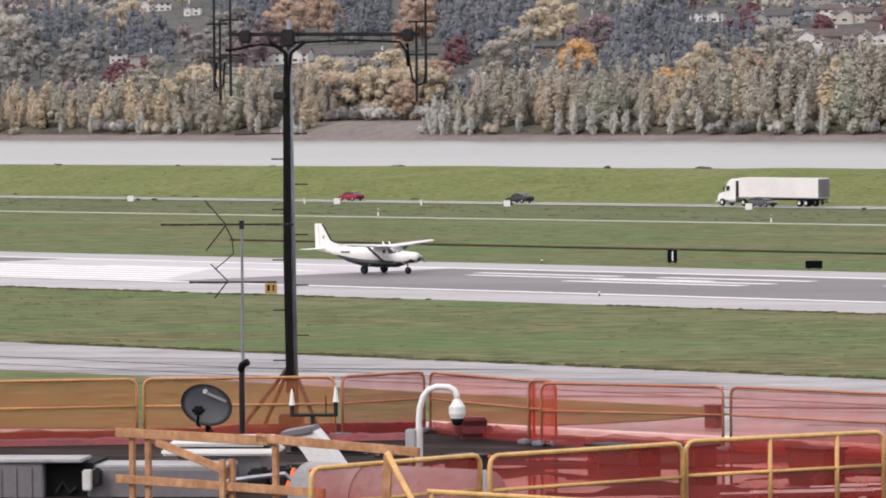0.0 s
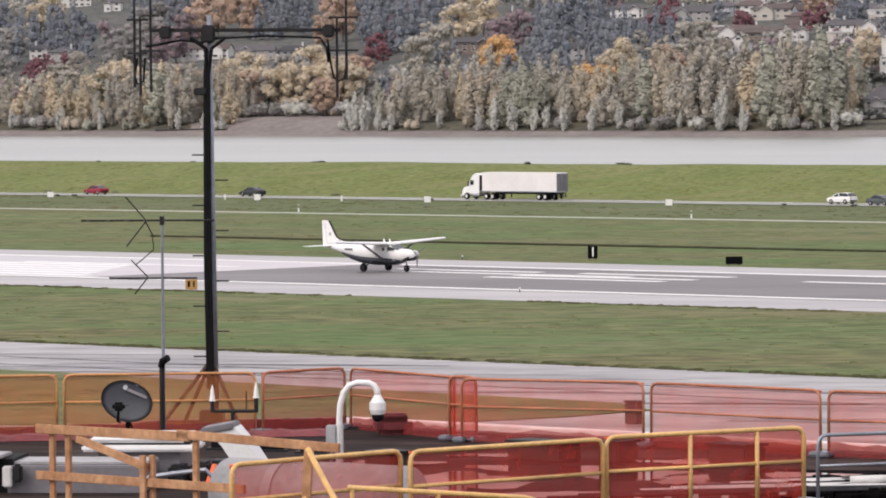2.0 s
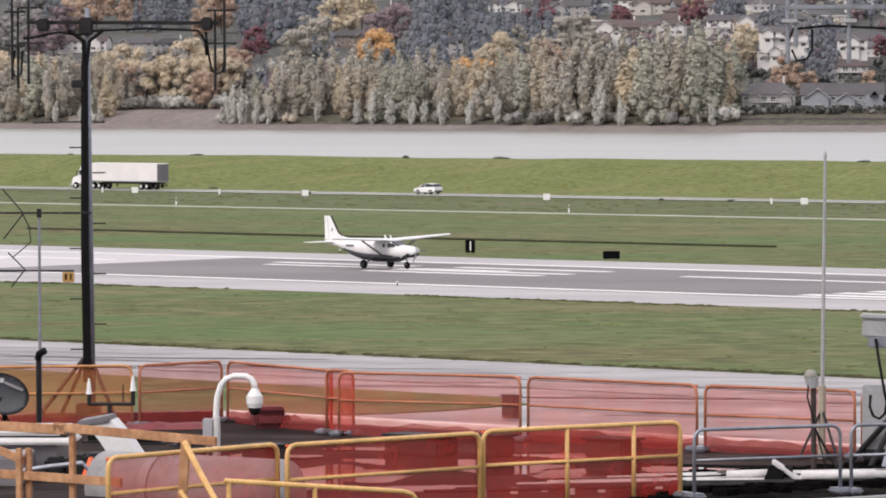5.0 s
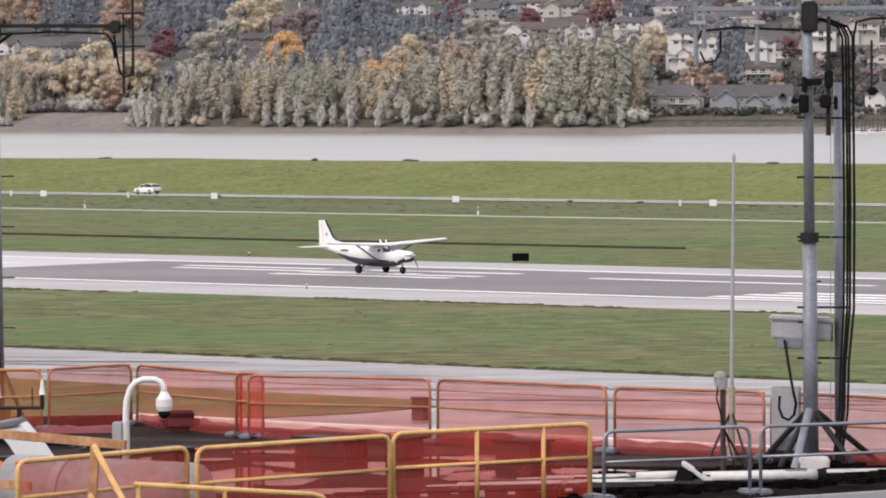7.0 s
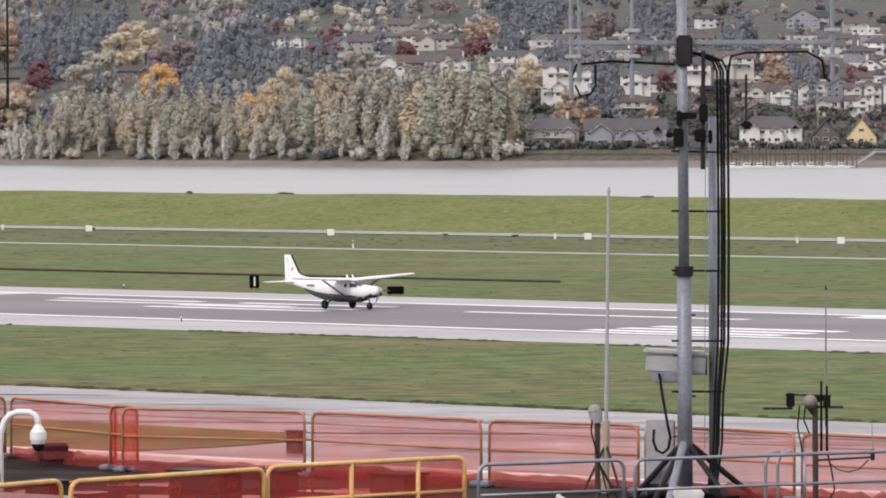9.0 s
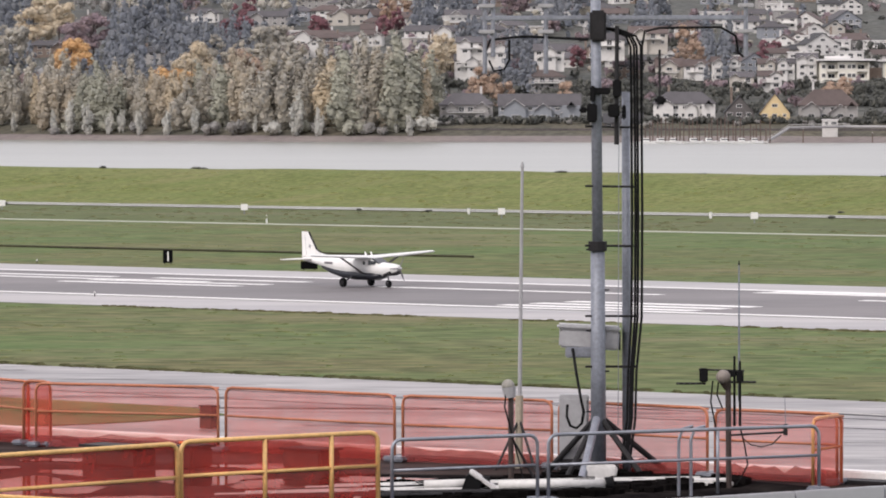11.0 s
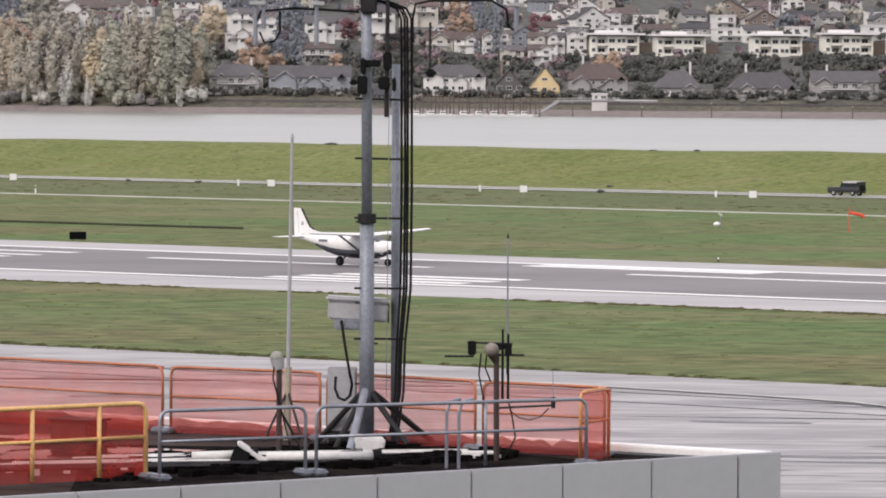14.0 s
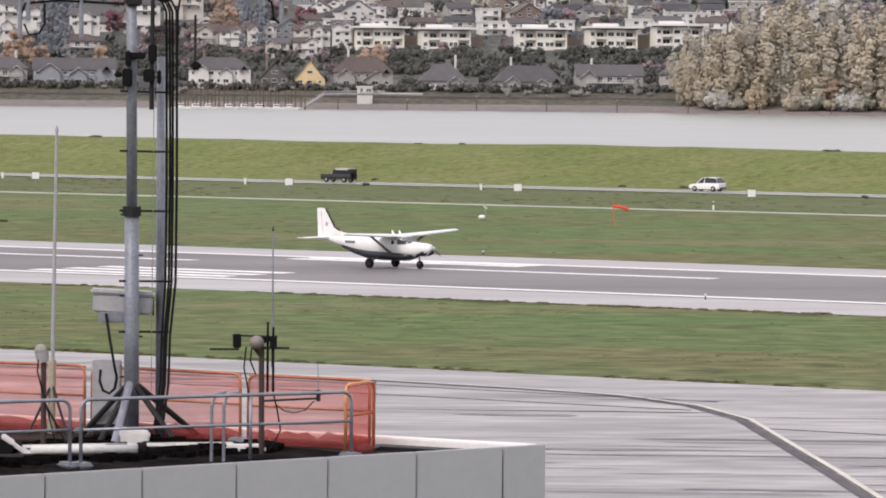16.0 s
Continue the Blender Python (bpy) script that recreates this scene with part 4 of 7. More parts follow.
def house(x, y, w, d, storeys, roof="gable", wall=0, cover=0, turn=0.0, z=None, rise=None, chimney=True, deck=False, garage=False, label="", wing=False, steep=False, wh=2.7, gables=()):
    """A detached house with its front (local -y) to the river."""
    names = ("cream", "white", "grey-blue", "brown", "grey", "yellow", "dark")
    rn = ("grey shingle", "brown shingle", "dark shingle", "rusty tile")
    ob = thing("house", label or f"{names[wall]} {('one', 'two', 'three')[storeys - 1]}-storey house with a {rn[cover]} {roof} roof", "house", pose(x, y, (hill(x, y) if z is None else z) - 0.3, 0, 0, turn), group="houses on the hillside")
    h = storeys * wh
    rise = rise or (d * 0.28 if roof != "front" else w * 0.3)
    bm = prism([(-w / 2, -d / 2), (w / 2, -d / 2), (w / 2, d / 2), (-w / 2, d / 2)], -4, h)
    if roof == "gable":
        for s in (-1, 1):
            bm.faces.new([bm.verts.new(p) for p in ((s * w / 2, -d / 2, h), (s * w / 2, d / 2, h), (s * w / 2, 0, h + rise - 0.15))])
    elif roof == "front":
        for s in (-1, 1):
            bm.faces.new([bm.verts.new(p) for p in ((-w / 2, s * d / 2, h), (w / 2, s * d / 2, h), (0, s * d / 2, h + rise - 0.15))])
    part("wall", bm, WALLS[wall], ob)
    if roof == "hip":
        rf = hip(w, d, h, rise)
    elif roof == "flat":
        rf = box((0, 0, h + 0.25), (w + 0.8, d + 0.8, 0.5), bevel=0.08)
    else:
        rf = gable(w, d, h, rise, 0.5, "x" if roof == "gable" else "y")
    part("roof", rf, ROOFS[cover] if roof != "flat" else TRIMW, ob)
    n = max(2, int(w / 3.6))
    for s in range(storeys):
        for i in range(n):
            wx = -w / 2 + w * (i + 0.5) / n
            if deck and s == storeys - 1 and abs(wx) < w * 0.25:
                window(ob, wx, -d / 2 - 0.04, s * wh + 1.25, 2.2, 2.1)
            else:
                window(ob, wx, -d / 2 - 0.04, s * wh + 1.5, random.choice((1.2, 1.8, 2.2)), random.choice((1.2, 1.4)))
    if roof == "front":
        window(ob, 0, -d / 2 - 0.04, h + rise * 0.35, min(2.2, w * 0.2), 1.2)
    if chimney:
        cx = random.choice((-0.25, 0.28)) * w
        part("chimney", box((cx, d * 0.1, h + rise * 0.8), (0.9, 0.8, rise * 1.3 + 1.2), bevel=0.06), random.choice((OFFWHITE, WALLS[3])), ob)
    if deck:
        b = box((0, -d / 2 - 1.2, (storeys - 1) * wh - 0.1), (w * 0.7, 2.4, 0.25))
        dk = part("balcony", b, TRIMW, ob)
        for i in range(7):
            part("baluster", box((-w * 0.35 + w * 0.7 * i / 6, -d / 2 - 2.35, (storeys - 1) * wh + 0.45), (0.14, 0.14, 1.0)), TRIMW, dk)
        part("handrail", box((0, -d / 2 - 2.35, (storeys - 1) * wh + 0.98), (w * 0.7, 0.14, 0.12)), TRIMW, dk)
    if wing:
        wd = part("wing_wall", prism([(w * 0.28, -d / 2 - 3), (w * 0.5, -d / 2 - 3), (w * 0.5, -d / 2 + 0.2), (w * 0.28, -d / 2 + 0.2)], -4, h - 0.4), WALLS[wall], ob)
        part("wing_roof", bmesh_moved(gable(3.2, w * 0.24, h - 0.4, 1.8, 0.4, "y"), (w * 0.39, -d / 2 - 1.4, 0)), ROOFS[cover], ob)
        window(ob, w * 0.39, -d / 2 - 3.05, 1.5, 1.6, 1.4)
    for f, gw, gh in gables:
        gx = f * w
        part("gable_wall", bm_gable_wall(gx, -d / 2 - 1.6, -d / 2 + 0.3, gw, gh), WALLS[wall], ob)
        part("gable_roof", bmesh_moved(gable(gw, 4.4, gh, gw * 0.36, 0.45, "y"), (gx, -d / 2 + 0.2, 0)), ROOFS[cover], ob)
        part("barge_board", tube([(gx - gw / 2 - 0.4, -d / 2 - 2.1, gh - 0.3), (gx, -d / 2 - 2.1, gh + gw * 0.36 + 0.02), (gx + gw / 2 + 0.4, -d / 2 - 2.1, gh - 0.3)], 0.14, 5), TRIMW, ob)
        for s2 in range(max(1, int(gh / wh))):
            window(ob, gx, -d / 2 - 1.65, s2 * wh + 1.5, min(2.6, gw * 0.45), 1.4)
    if garage:
        part("garage_door", box((-w * 0.3, -d / 2 - 0.06, 1.1), (w * 0.28, 0.12, 2.2)), TRIMW, ob)
    return ob


def bm_gable_wall(x, y0, y1, w, h):
    """Walls of a projecting bay under a front gable."""
    bm = prism([(x - w / 2, y0), (x + w / 2, y0), (x + w / 2, y1), (x - w / 2, y1)], -4, h)
    bm.faces.new([bm.verts.new(p) for p in ((x - w / 2, y0, h), (x + w / 2, y0, h), (x, y0, h + w * 0.34))])
    return bm


def bmesh_moved(bm, d):
    bmesh.ops.translate(bm, verts=bm.verts, vec=d)
    return bm


def flats(x, y, w, z, turn=0.0):
    """A three-storey white apartment block with balconies and a flat roof with a white fascia."""
    ob = thing("apartment_block", "white three-storey apartment block with balconies and flat roof", "apartment block", pose(x, y, z, 0, 0, turn), group="apartment blocks above the river")
    h = 12.2
    front = [(-w / 2, -6)]
    for f in (-0.26, 0.35):
        front += [((f - 0.11) * w, -6), ((f - 0.11) * w, -3.4), ((f + 0.11) * w, -3.4), ((f + 0.11) * w, -6)]
    part("wall", prism(front + [(w / 2, -6), (w / 2, 7), (-w / 2, 7)], -6, h), STUCCO, ob)
    part("roof", box((0.5, -0.5, h + 1.0), (w + 4, 16, 0.9), bevel=0.1), TRIMW, ob, "wide flat roof with white fascia")
    part("penthouse", box((-w * 0.1, 2, h + 2.0), (w * 0.5, 6, 1.6), bevel=0.1), TRIMW, ob)
    part("service_core", box((w / 2 + 3.2, 2.5, 3.2), (6.4, 8, 13)), WALLS[3], ob)
    # dark box below the roof slab paints the eaves' shade
    part("eave_shade", box((0.5, 0.5, h + 0.3), (w - 0.6, 11, 0.6)), WALLS[6], ob, "dark recessed strip drawn as shade under the eaves")
    for s in range(3):
        for f in (-0.44, -0.06, 0.09, 0.18):
            window(ob, f * w, -6.05, s * 4.0 + 2.2, 1.6 if f != -0.06 else 2.6, 1.7)
        for f in (-0.26, 0.35):
            bx = f * w
            window(ob, bx, -3.45, s * 4.0 + 1.7, 3.0, 2.4)
            bl = part("balcony", box((bx, -4.9, s * 4.0 + 0.1), (w * 0.215, 3.2, 0.22)), TRIMW, ob)
            part("parapet", box((bx, -6.45, s * 4.0 + 0.66), (w * 0.215, 0.12, 0.85)), STUCCO, bl)
    return ob


def build_town():
    k = 2130.0

    def near(x0, x1, off=75):
        """Scale the plan from the reference line to the house's own distance."""
        xm = (x0 + x1) / 2
        y = at_shore(xm, off)
        return xm * y / k, y, (x1 - x0) * y / k

    x, y, w = near(-46.5, -24.5)
    house(x, y, w, 11, 2, "hip", 4, 0, z=hill(x, y) + 0.6, rise=4.8, deck=True, wh=3.3, gables=((-0.28, 5, 5.6), (0.3, 5.5, 5.6)), label="grey two-storey house with hip roof and tall windows")
    x, y, w = near(-22, 12, 85)
    house(x, y, w, 12, 2, "gable", 2, 0, wing=True, rise=4.6, wh=3.3, chimney=False, gables=((-0.3, 9, 5.6), (0.05, 7, 4.5), (0.36, 6, 3.2)), label="long grey-blue house with a low gable roof")
    x, y, w = near(22, 38, 60)
    house(x, y, w, 10, 1, "gable", 6, 2, z=0.6, rise=3.6, chimney=False, label="dark boathouse with a low gable roof")
    x, y, w = near(42.5, 68)
    house(x, y, w, 11, 2, "hip", 1, 0, z=hill(x, y) + 1.2, rise=4.8, wh=3.2, wing=True, gables=((-0.3, 6, 5.8), (0.1, 5, 5.0)), label="white two-storey house with hip roof")
    x, y, w = near(72, 84, 80)
    house(x, y, w, 10, 1, "front", 6, 2, z=hill(x, y) + 1.2, rise=6.5, label="dark cottage with a white-trimmed gable")
    x, y, w = near(86.5, 99, 70)
    house(x, y, w, 9, 1, "front", 5, 2, z=hill(x, y) + 1.4, rise=7.8, chimney=False, wh=2.8, label="yellow steep-gabled house facing the river")
    x, y, w = near(103, 127)
    house(x, y, w, 12, 2, "hip", 4, 1, z=hill(x, y) + 1.0, rise=6.4, wing=True, wh=2.9, gables=((-0.3, 7, 4.6), (0.2, 9, 2.9)), label="grey house with brown hip roof and wide windows")
    x, y, w = near(139, 158)
    house(x, y, w, 12, 1, "hip", 4, 0, rise=6.8, wh=3.7, garage=True, gables=((0.25, 6, 3.0),), label="grey house with a big grey hip roof")
    x, y, w = near(170, 198.5)
    house(x, y, w, 12, 1, "hip", 4, 0, rise=6.4, wh=3.7, wing=True, gables=((-0.25, 7, 3.0), (0.18, 5, 3.0)), label="grey bungalow with a broad grey hip roof")
    x, y, w = near(204, 232, 80)
    house(x, y, w, 12, 2, "gable", 4, 0, rise=4.2, wh=3.2, deck=True, gables=((-0.32, 7, 5.4), (0.3, 6, 4.2)), label="grey two-storey house with white balcony")
    x, y, w = near(240, 252, 90)
    house(x, y, w, 11, 2, "hip", 0, 0, rise=4.6, wh=3.2, label="cream house beside the grove")
    # apartment row
    for x, z in ((122.5 + 10.5, 17.7), (163, 17.3), (206.5, 17.6), (238.5, 18.3), (268.5, 19.6)):
        y = at_shore(x * 0.97, 262)
        s = y / 2300
        flats(x * s - 2, y, 22 * s, 17.4 + (z - 17.4) * s - 1.6, 6)
    # stepped white townhouses left of the row
    for x0, x1, z, n, rise, gb in ((48.5, 61, 24.4, 1, 3.6, ((0.0, 7, 3.2),)), (61.5, 73.5, 24.6, 1, 2.8, ((0.15, 5, 3.0),)), (74.5, 80.5, 20.6, 3, 2.2, ((0.0, 4, 8.4),)), (81.5, 88, 20.8, 3, 2.0, ((0.0, 4, 9.0),)), (83, 94, 16.4, 2, 2.2, ((-0.3, 4, 5.6),)), (96, 107, 16.8, 2, 2.0, ((0.25, 5, 6.2),)),
                                   (96, 104, 22.6, 2, 2.2, ((0.2, 4, 6.2),)), (105, 113, 22.8, 2, 2.0, ((-0.2, 4, 6.4),)), (114, 123.5, 22.2, 3, 2.0, ((0.2, 4, 8.8), (-0.25, 4, 8.2))), (-45, -33, 24.5, 2, 3.0, ((0.2, 5, 5.5),)), (-32, -20, 31, 2, 2.4, ((0.2, 5, 5.5),)), (-44, -31, 33, 2, 2.4, ((-0.2, 5, 5.5),)), (-8, 6, 29, 2, 3, ((0.0, 6, 5.4),)), (20, 34, 34, 2, 3, ()), (36, 54, 37, 2, 3, ((-0.2, 6, 5.4),))):
        xm = (x0 + x1) / 2
        y = at_shore(xm, 215 if z < 18 else 262)
        s = y / 2380
        house(xm * s, y, (x1 - x0) * s, 9, n, "gable", random.choice((1, 0, 1)), random.choice((0, 1)), z=17.4 + (z - 17.4) * s, rise=rise, deck=True, chimney=False, gables=gb, wh=2.9, label="pale townhouse with balcony stepped up the slope")
    for x, z, w in ((-34, 18, 26), (-22, 9.5, 16), (-2, 17, 16), (-28, 27, 20)):
        y = at_shore(x, 210 if z < 18 else 290)
        house(x, y, w, 10, 2, "hip", random.choice((3, 4, 0)), 1, z=z, rise=3, deck=True)
    # hillside streets
    for i in range(184):
        row = i % 10
        off = 285 + row * 46 + random.uniform(-12, 12)
        x = random.uniform(-110, 330) if row > 1 else random.uniform(-60, 300)
        if row <= 1 and 95 < x < 300:
            continue
        y = at_shore(x, off)
        house(x * y / 2150, y, random.uniform(10, 19), random.uniform(8, 11), random.choice((1, 2, 2)), random.choice(("gable", "hip", "hip", "front", "flat")),
              random.choice((0, 1, 4, 1, 3, 2, 0, 1)), random.choice((0, 0, 1, 1, 2, 0, 1, 2)), random.uniform(-25, 25), chimney=random.random() < 0.4, deck=random.random() < 0.15)
    # terraces of pale townhouses above the apartment row
    for i in range(30):
        x = 92 + (i % 15) * 15.5 + random.uniform(-3, 3)
        y = at_shore(x, 318 + 62 * (i // 15) + random.uniform(-9, 9))
        house(x * y / 2150, y, random.uniform(10, 14), 9, 2, random.choice(("gable", "flat", "gable")), random.choice((0, 1, 1, 4)), random.choice((0, 1, 2)), random.uniform(-8, 14), chimney=False, deck=True, wh=3.0, rise=2.2, label="pale two-storey townhouse with a white balcony")
    # scattered houses among the woods
    for x, y, w, wall, cover in VILLAS:
        house(x, y, w, 10, 2, random.choice(("gable", "hip")), wall, cover, random.uniform(-10, 10), z=hill(x, y), rise=2.6, gables=((random.choice((-0.25, 0.25)), w * 0.3, 5.0),))
    # sea wall, jetty, boats and the ramp to it
    b = bmesh.new()
    for i in range(34):
        x = -46 + i * 8.4
        y = at_shore(x, 41)
        box((x, y, -0.9), (8.6, 0.6, 2.6), -17, bm=b)
    tagged(part("bank_retaining_wall", b, mat("dark_wall_stone", (0.10, 0.09, 0.09), 0.85, var=0.25, scale=0.2, fine=1.2)), "dark retaining wall along the far bank", "wall", kind="structure")
    jetty = thing("jetty", "timber jetty with tall brown piles and white railings", "jetty")
    ya = at_shore(58, -24)
    part("deck", box((59, ya, -4.4), (53, 3.5, 0.5), -2), OFFWHITE, jetty)
    for i in range(34):
        x = 34 + i * 1.58 + random.uniform(-0.4, 0.4)
        yy = ya + random.choice((-2.2, 2.2, 9, 14))
        part("timber_post", rod((x, yy, -9), (x, yy, random.uniform(1.0, 5.4)), 0.26, 0.22, 7), PILING, jetty)
    ramp = thing("gangway", "pale sloping gangway from the bank to the jetty", "gangway")
    part("deck", tube([(86, ya + 4, -4.0), (95, ya + 24, 1.0), (118, ya + 33, 1.3), (135, ya + 30, 1.2)], 0.6, 6), PLANTTOP, ramp)
    for sgn in (0.8,):
        part("handrail", tube([(86, ya + 3, -2.6), (95, ya + 23, 2.2), (118, ya + 32, 2.5)], 0.1, 5), OFFWHITE, ramp)
    shed = house(112, ya + 36, 6, 4, 1, "flat", 1, 0, z=1.4, chimney=False, label="small white pump house on the bank")
    for x, l in ((37, 9), (43, 8), (48, 7), (56, 8), (62, 7), (68, 8), (75, 7), (80, 7)):
        boat(x, ya - 5, l)
    for i in range(8):
        x = 100 + i * 27
        thing_pole(x, at_shore(x, 1), random.uniform(5, 7.5))


def boat(x, y, l):
    ob = thing("boat", "small white cabin boat moored at the jetty", "boat", pose(x, y, -5.1, 0, 0, random.uniform(-20, 20)), group="moored boats")
    secs = []
    for f, w, h in ((0, 0.8, 0.9), (0.3, 1.0, 0.9), (0.7, 0.9, 1.0), (0.93, 0.4, 1.2), (1.0, 0.06, 1.3)):
        xx = (f - 0.5) * l
        secs.append([(xx, -w * 1.2, h), (xx, -w * 0.8, 0), (xx, w * 0.8, 0), (xx, w * 1.2, h)])
    part("hull", loft(secs), WHITE, ob)
    cb = part("cabin", box((0, 0, 1.6), (l * 0.36, 1.7, 1.3), bevel=0.15), WHITE, ob)
    part("windscreen", box((0.02 * l, 0, 1.75), (l * 0.34, 1.76, 0.45)), GLASS, cb)


def thing_pole(x, y, h):
    ob = thing("mooring_pile", "weathered timber mooring pile in the shallows", "pile", pose(x, y, -6), group="mooring piles")
    part("shaft", rod((0, 0, 0), (0, 0, h), 0.24, 0.2, 7), PILING, ob)
    part("cap", rod((0, 0, h), (0, 0, h + 0.25), 0.28, 0.1, 7), OFFWHITE, ob)


build_trees()
build_town()


# ---------- the terminal roof in the foreground ----------
ROOF_Z = 11.65


ROOF_EDGE = [(6.4, 73.12), (-10.6, 85.6), (-11.6, 85.25), (-13.7, 84.95), (-14.4, 83.8), (-15.3, 83.35), (-35.8, 78.2)]


def build_terminal():
    corner, south = Vector((6.57, 73.15)), Vector((-36.0, 41.25))
    b = tagged(new("terminal_building"), "flat-roofed terminal wing with grey cladding panels", "building", kind="structure")
    part("wall", prism([(x - 0.03 * (i == 0), y - 0.05) for i, (x, y) in enumerate(ROOF_EDGE)] + [(-35.8, 41.5)], 0, ROOF_Z - 0.12), BLDG, b)
    part("roof", prism(ROOF_EDGE + [(-35.8, 41.6)], ROOF_Z - 0.12, ROOF_Z), MEMBRANE, b, "dark wet roof membrane with puddles")
    for i, (p, q) in enumerate(zip(ROOF_EDGE, ROOF_EDGE[1:])):
        p, q = Vector(p), Vector(q)
        m, d = (p + q) / 2, q - p
        ang = math.degrees(math.atan2(d.y, d.x))
        part("coping", box((m.x, m.y, ROOF_Z + 0.05), (d.length + 0.1, 0.3, 0.2), ang, bevel=0.02), WHITE if i == 0 else REDTARP, b, "white metal roof-edge coping" if i == 0 else "red membrane upstand")
    p, q = Vector(ROOF_EDGE[0]), Vector(ROOF_EDGE[1])
    d = (q - p).normalized()
    e = (p + q) / 2 + Vector((d.y, -d.x)) * (-0.5 if d.x > 0 else 0.5) * -1
    part("gutter", box((e.x, e.y, ROOF_Z + 0.03), (20.5, 0.4, 0.06), math.degrees(math.atan2(d.y, d.x))), DARKSTEEL, b)
    # cladding panels along the near edge
    d2 = (south - corner).normalized()
    ang2 = math.degrees(math.atan2(d2.y, d2.x))
    me = bpy.data.meshes.new("panel")
    bm = box((0, 0, 0), (1.595, 0.09, 4.6), bevel=0.012)
    bm.to_mesh(me)
    bm.free()
    me.materials.append(PANEL)
    nn = Vector((d2.y, -d2.x))
    if nn.y > 0:
        nn = -nn
    mid = corner + d2 * 25 - nn * 0.06
    part("panel_backing", box((mid.x, mid.y, 9.4), (50, 0.1, 4.5), ang2), SEAL, b)
    for i in range(30):
        w = 0.82 if i == 0 else 1.62
        c = corner + d2 * (0.40 if i == 0 else 0.82 + 1.62 * (i - 0.5)) + nn * 0.05
        if i == 0:
            part("panel", box((c.x, c.y, 9.5), (0.795, 0.09, 4.6), ang2, bevel=0.012), PANEL, b)
        else:
            o = new("panel", me)
            o.parent = b
            o.matrix_basis = pose(c.x, c.y, 9.5, 0, 0, ang2)


def arc_rail(p, q, z0, z1, r):
    """A hoop: post, rounded corner, top rail, rounded corner, post."""
    p, q = Vector((*p, 0)), Vector((*q, 0))
    d = (q - p).normalized()
    pts = [p + Vector((0, 0, z0)), p + Vector((0, 0, z1 - r))]
    for a in (30, 60, 90):
        pts.append(p + d * r * (1 - math.cos(radians(a))) + Vector((0, 0, z1 - r + r * math.sin(radians(a)))))
    for a in (90, 60, 30):
        pts.append(q - d * r * (1 - math.cos(radians(a))) + Vector((0, 0, z1 - r + r * math.sin(radians(a)))))
    pts += [q + Vector((0, 0, z1 - r)), q + Vector((0, 0, z0))]
    return pts


def guard(p, q, top, paint, net=None, r=0.024, posts=(), foot=True, label="", mid=0.56, sag=0.0):
    """One free-standing guard-rail panel from p to q, with or without netting."""
    ob = thing("guard_rail", label or "orange-painted steel guard rail hung with orange safety netting", "guard rail", group="roof guard rails")
    bz = ROOF_Z + 0.05
    part("hoop", tube(arc_rail(p, q, bz, top, 0.13), r, 8), paint, ob, smooth=True)
    P, Q = Vector((*p, 0)), Vector((*q, 0))
    zm = ROOF_Z + (top - ROOF_Z) * mid
    part("mid_rail", rod(P + Vector((0, 0, zm)), Q + Vector((0, 0, zm)), r * 0.8), paint, ob, smooth=True)
    for f in posts:
        c = P.lerp(Q, f)
        part("post", rod(c + Vector((0, 0, bz)), c + Vector((0, 0, top)), r * 0.95), paint, ob, smooth=True)
    if foot:
        d = (Q - P).normalized()
        for c in (P, Q):
            part("foot_plate", box((c.x, c.y, ROOF_Z + 0.05), (0.4, 0.22, 0.08), math.degrees(math.atan2(d.y, d.x)) + 90, bevel=0.03), POLEGREY if net is None else GALV, ob)
    if net:
        bm = bmesh.new()
        d = Q - P
        nrm = Vector((-d.y, d.x, 0)).normalized()
        cols, rws = 14, 5
        grid = []
        for i in range(cols + 1):
            f = i / cols
            colv = []
            for j in range(rws + 1):
                g = j / rws
                c = P + d * f
                hgt = ROOF_Z + 0.02 + (top - 0.02 - ROOF_Z - sag * math.sin(math.pi * f)) * g
                off = 0.035 * noise.noise((c.x * 1.7, c.y * 1.7, g * 3)) + 0.03
                colv.append(bm.verts.new((c.x + nrm.x * off, c.y + nrm.y * off, hgt)))
            grid.append(colv)
        for i in range(cols):
            for j in range(rws):
                bm.faces.new((grid[i][j], grid[i + 1][j], grid[i + 1][j + 1], grid[i][j + 1]))
        part("netting", bm, net, ob, "torn orange plastic safety netting", smooth=True)
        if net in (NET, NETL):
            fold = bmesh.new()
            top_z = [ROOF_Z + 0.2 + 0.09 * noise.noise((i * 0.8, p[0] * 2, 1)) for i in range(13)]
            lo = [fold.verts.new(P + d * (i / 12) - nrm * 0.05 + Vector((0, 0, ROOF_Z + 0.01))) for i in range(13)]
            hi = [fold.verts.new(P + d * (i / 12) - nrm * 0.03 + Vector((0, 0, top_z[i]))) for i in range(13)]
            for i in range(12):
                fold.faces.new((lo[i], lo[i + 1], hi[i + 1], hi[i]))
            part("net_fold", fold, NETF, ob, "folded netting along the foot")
        part("net_hem", tube([P + d * (i / 12) + Vector((0, 0, top - 0.012 + 0.02 * noise.noise((i * 0.9, p[0], 0)))) + nrm * 0.03 for i in range(13)], 0.016, 5), ORAIL if net in (NET, NETL) else ORANGE, ob)
    return ob


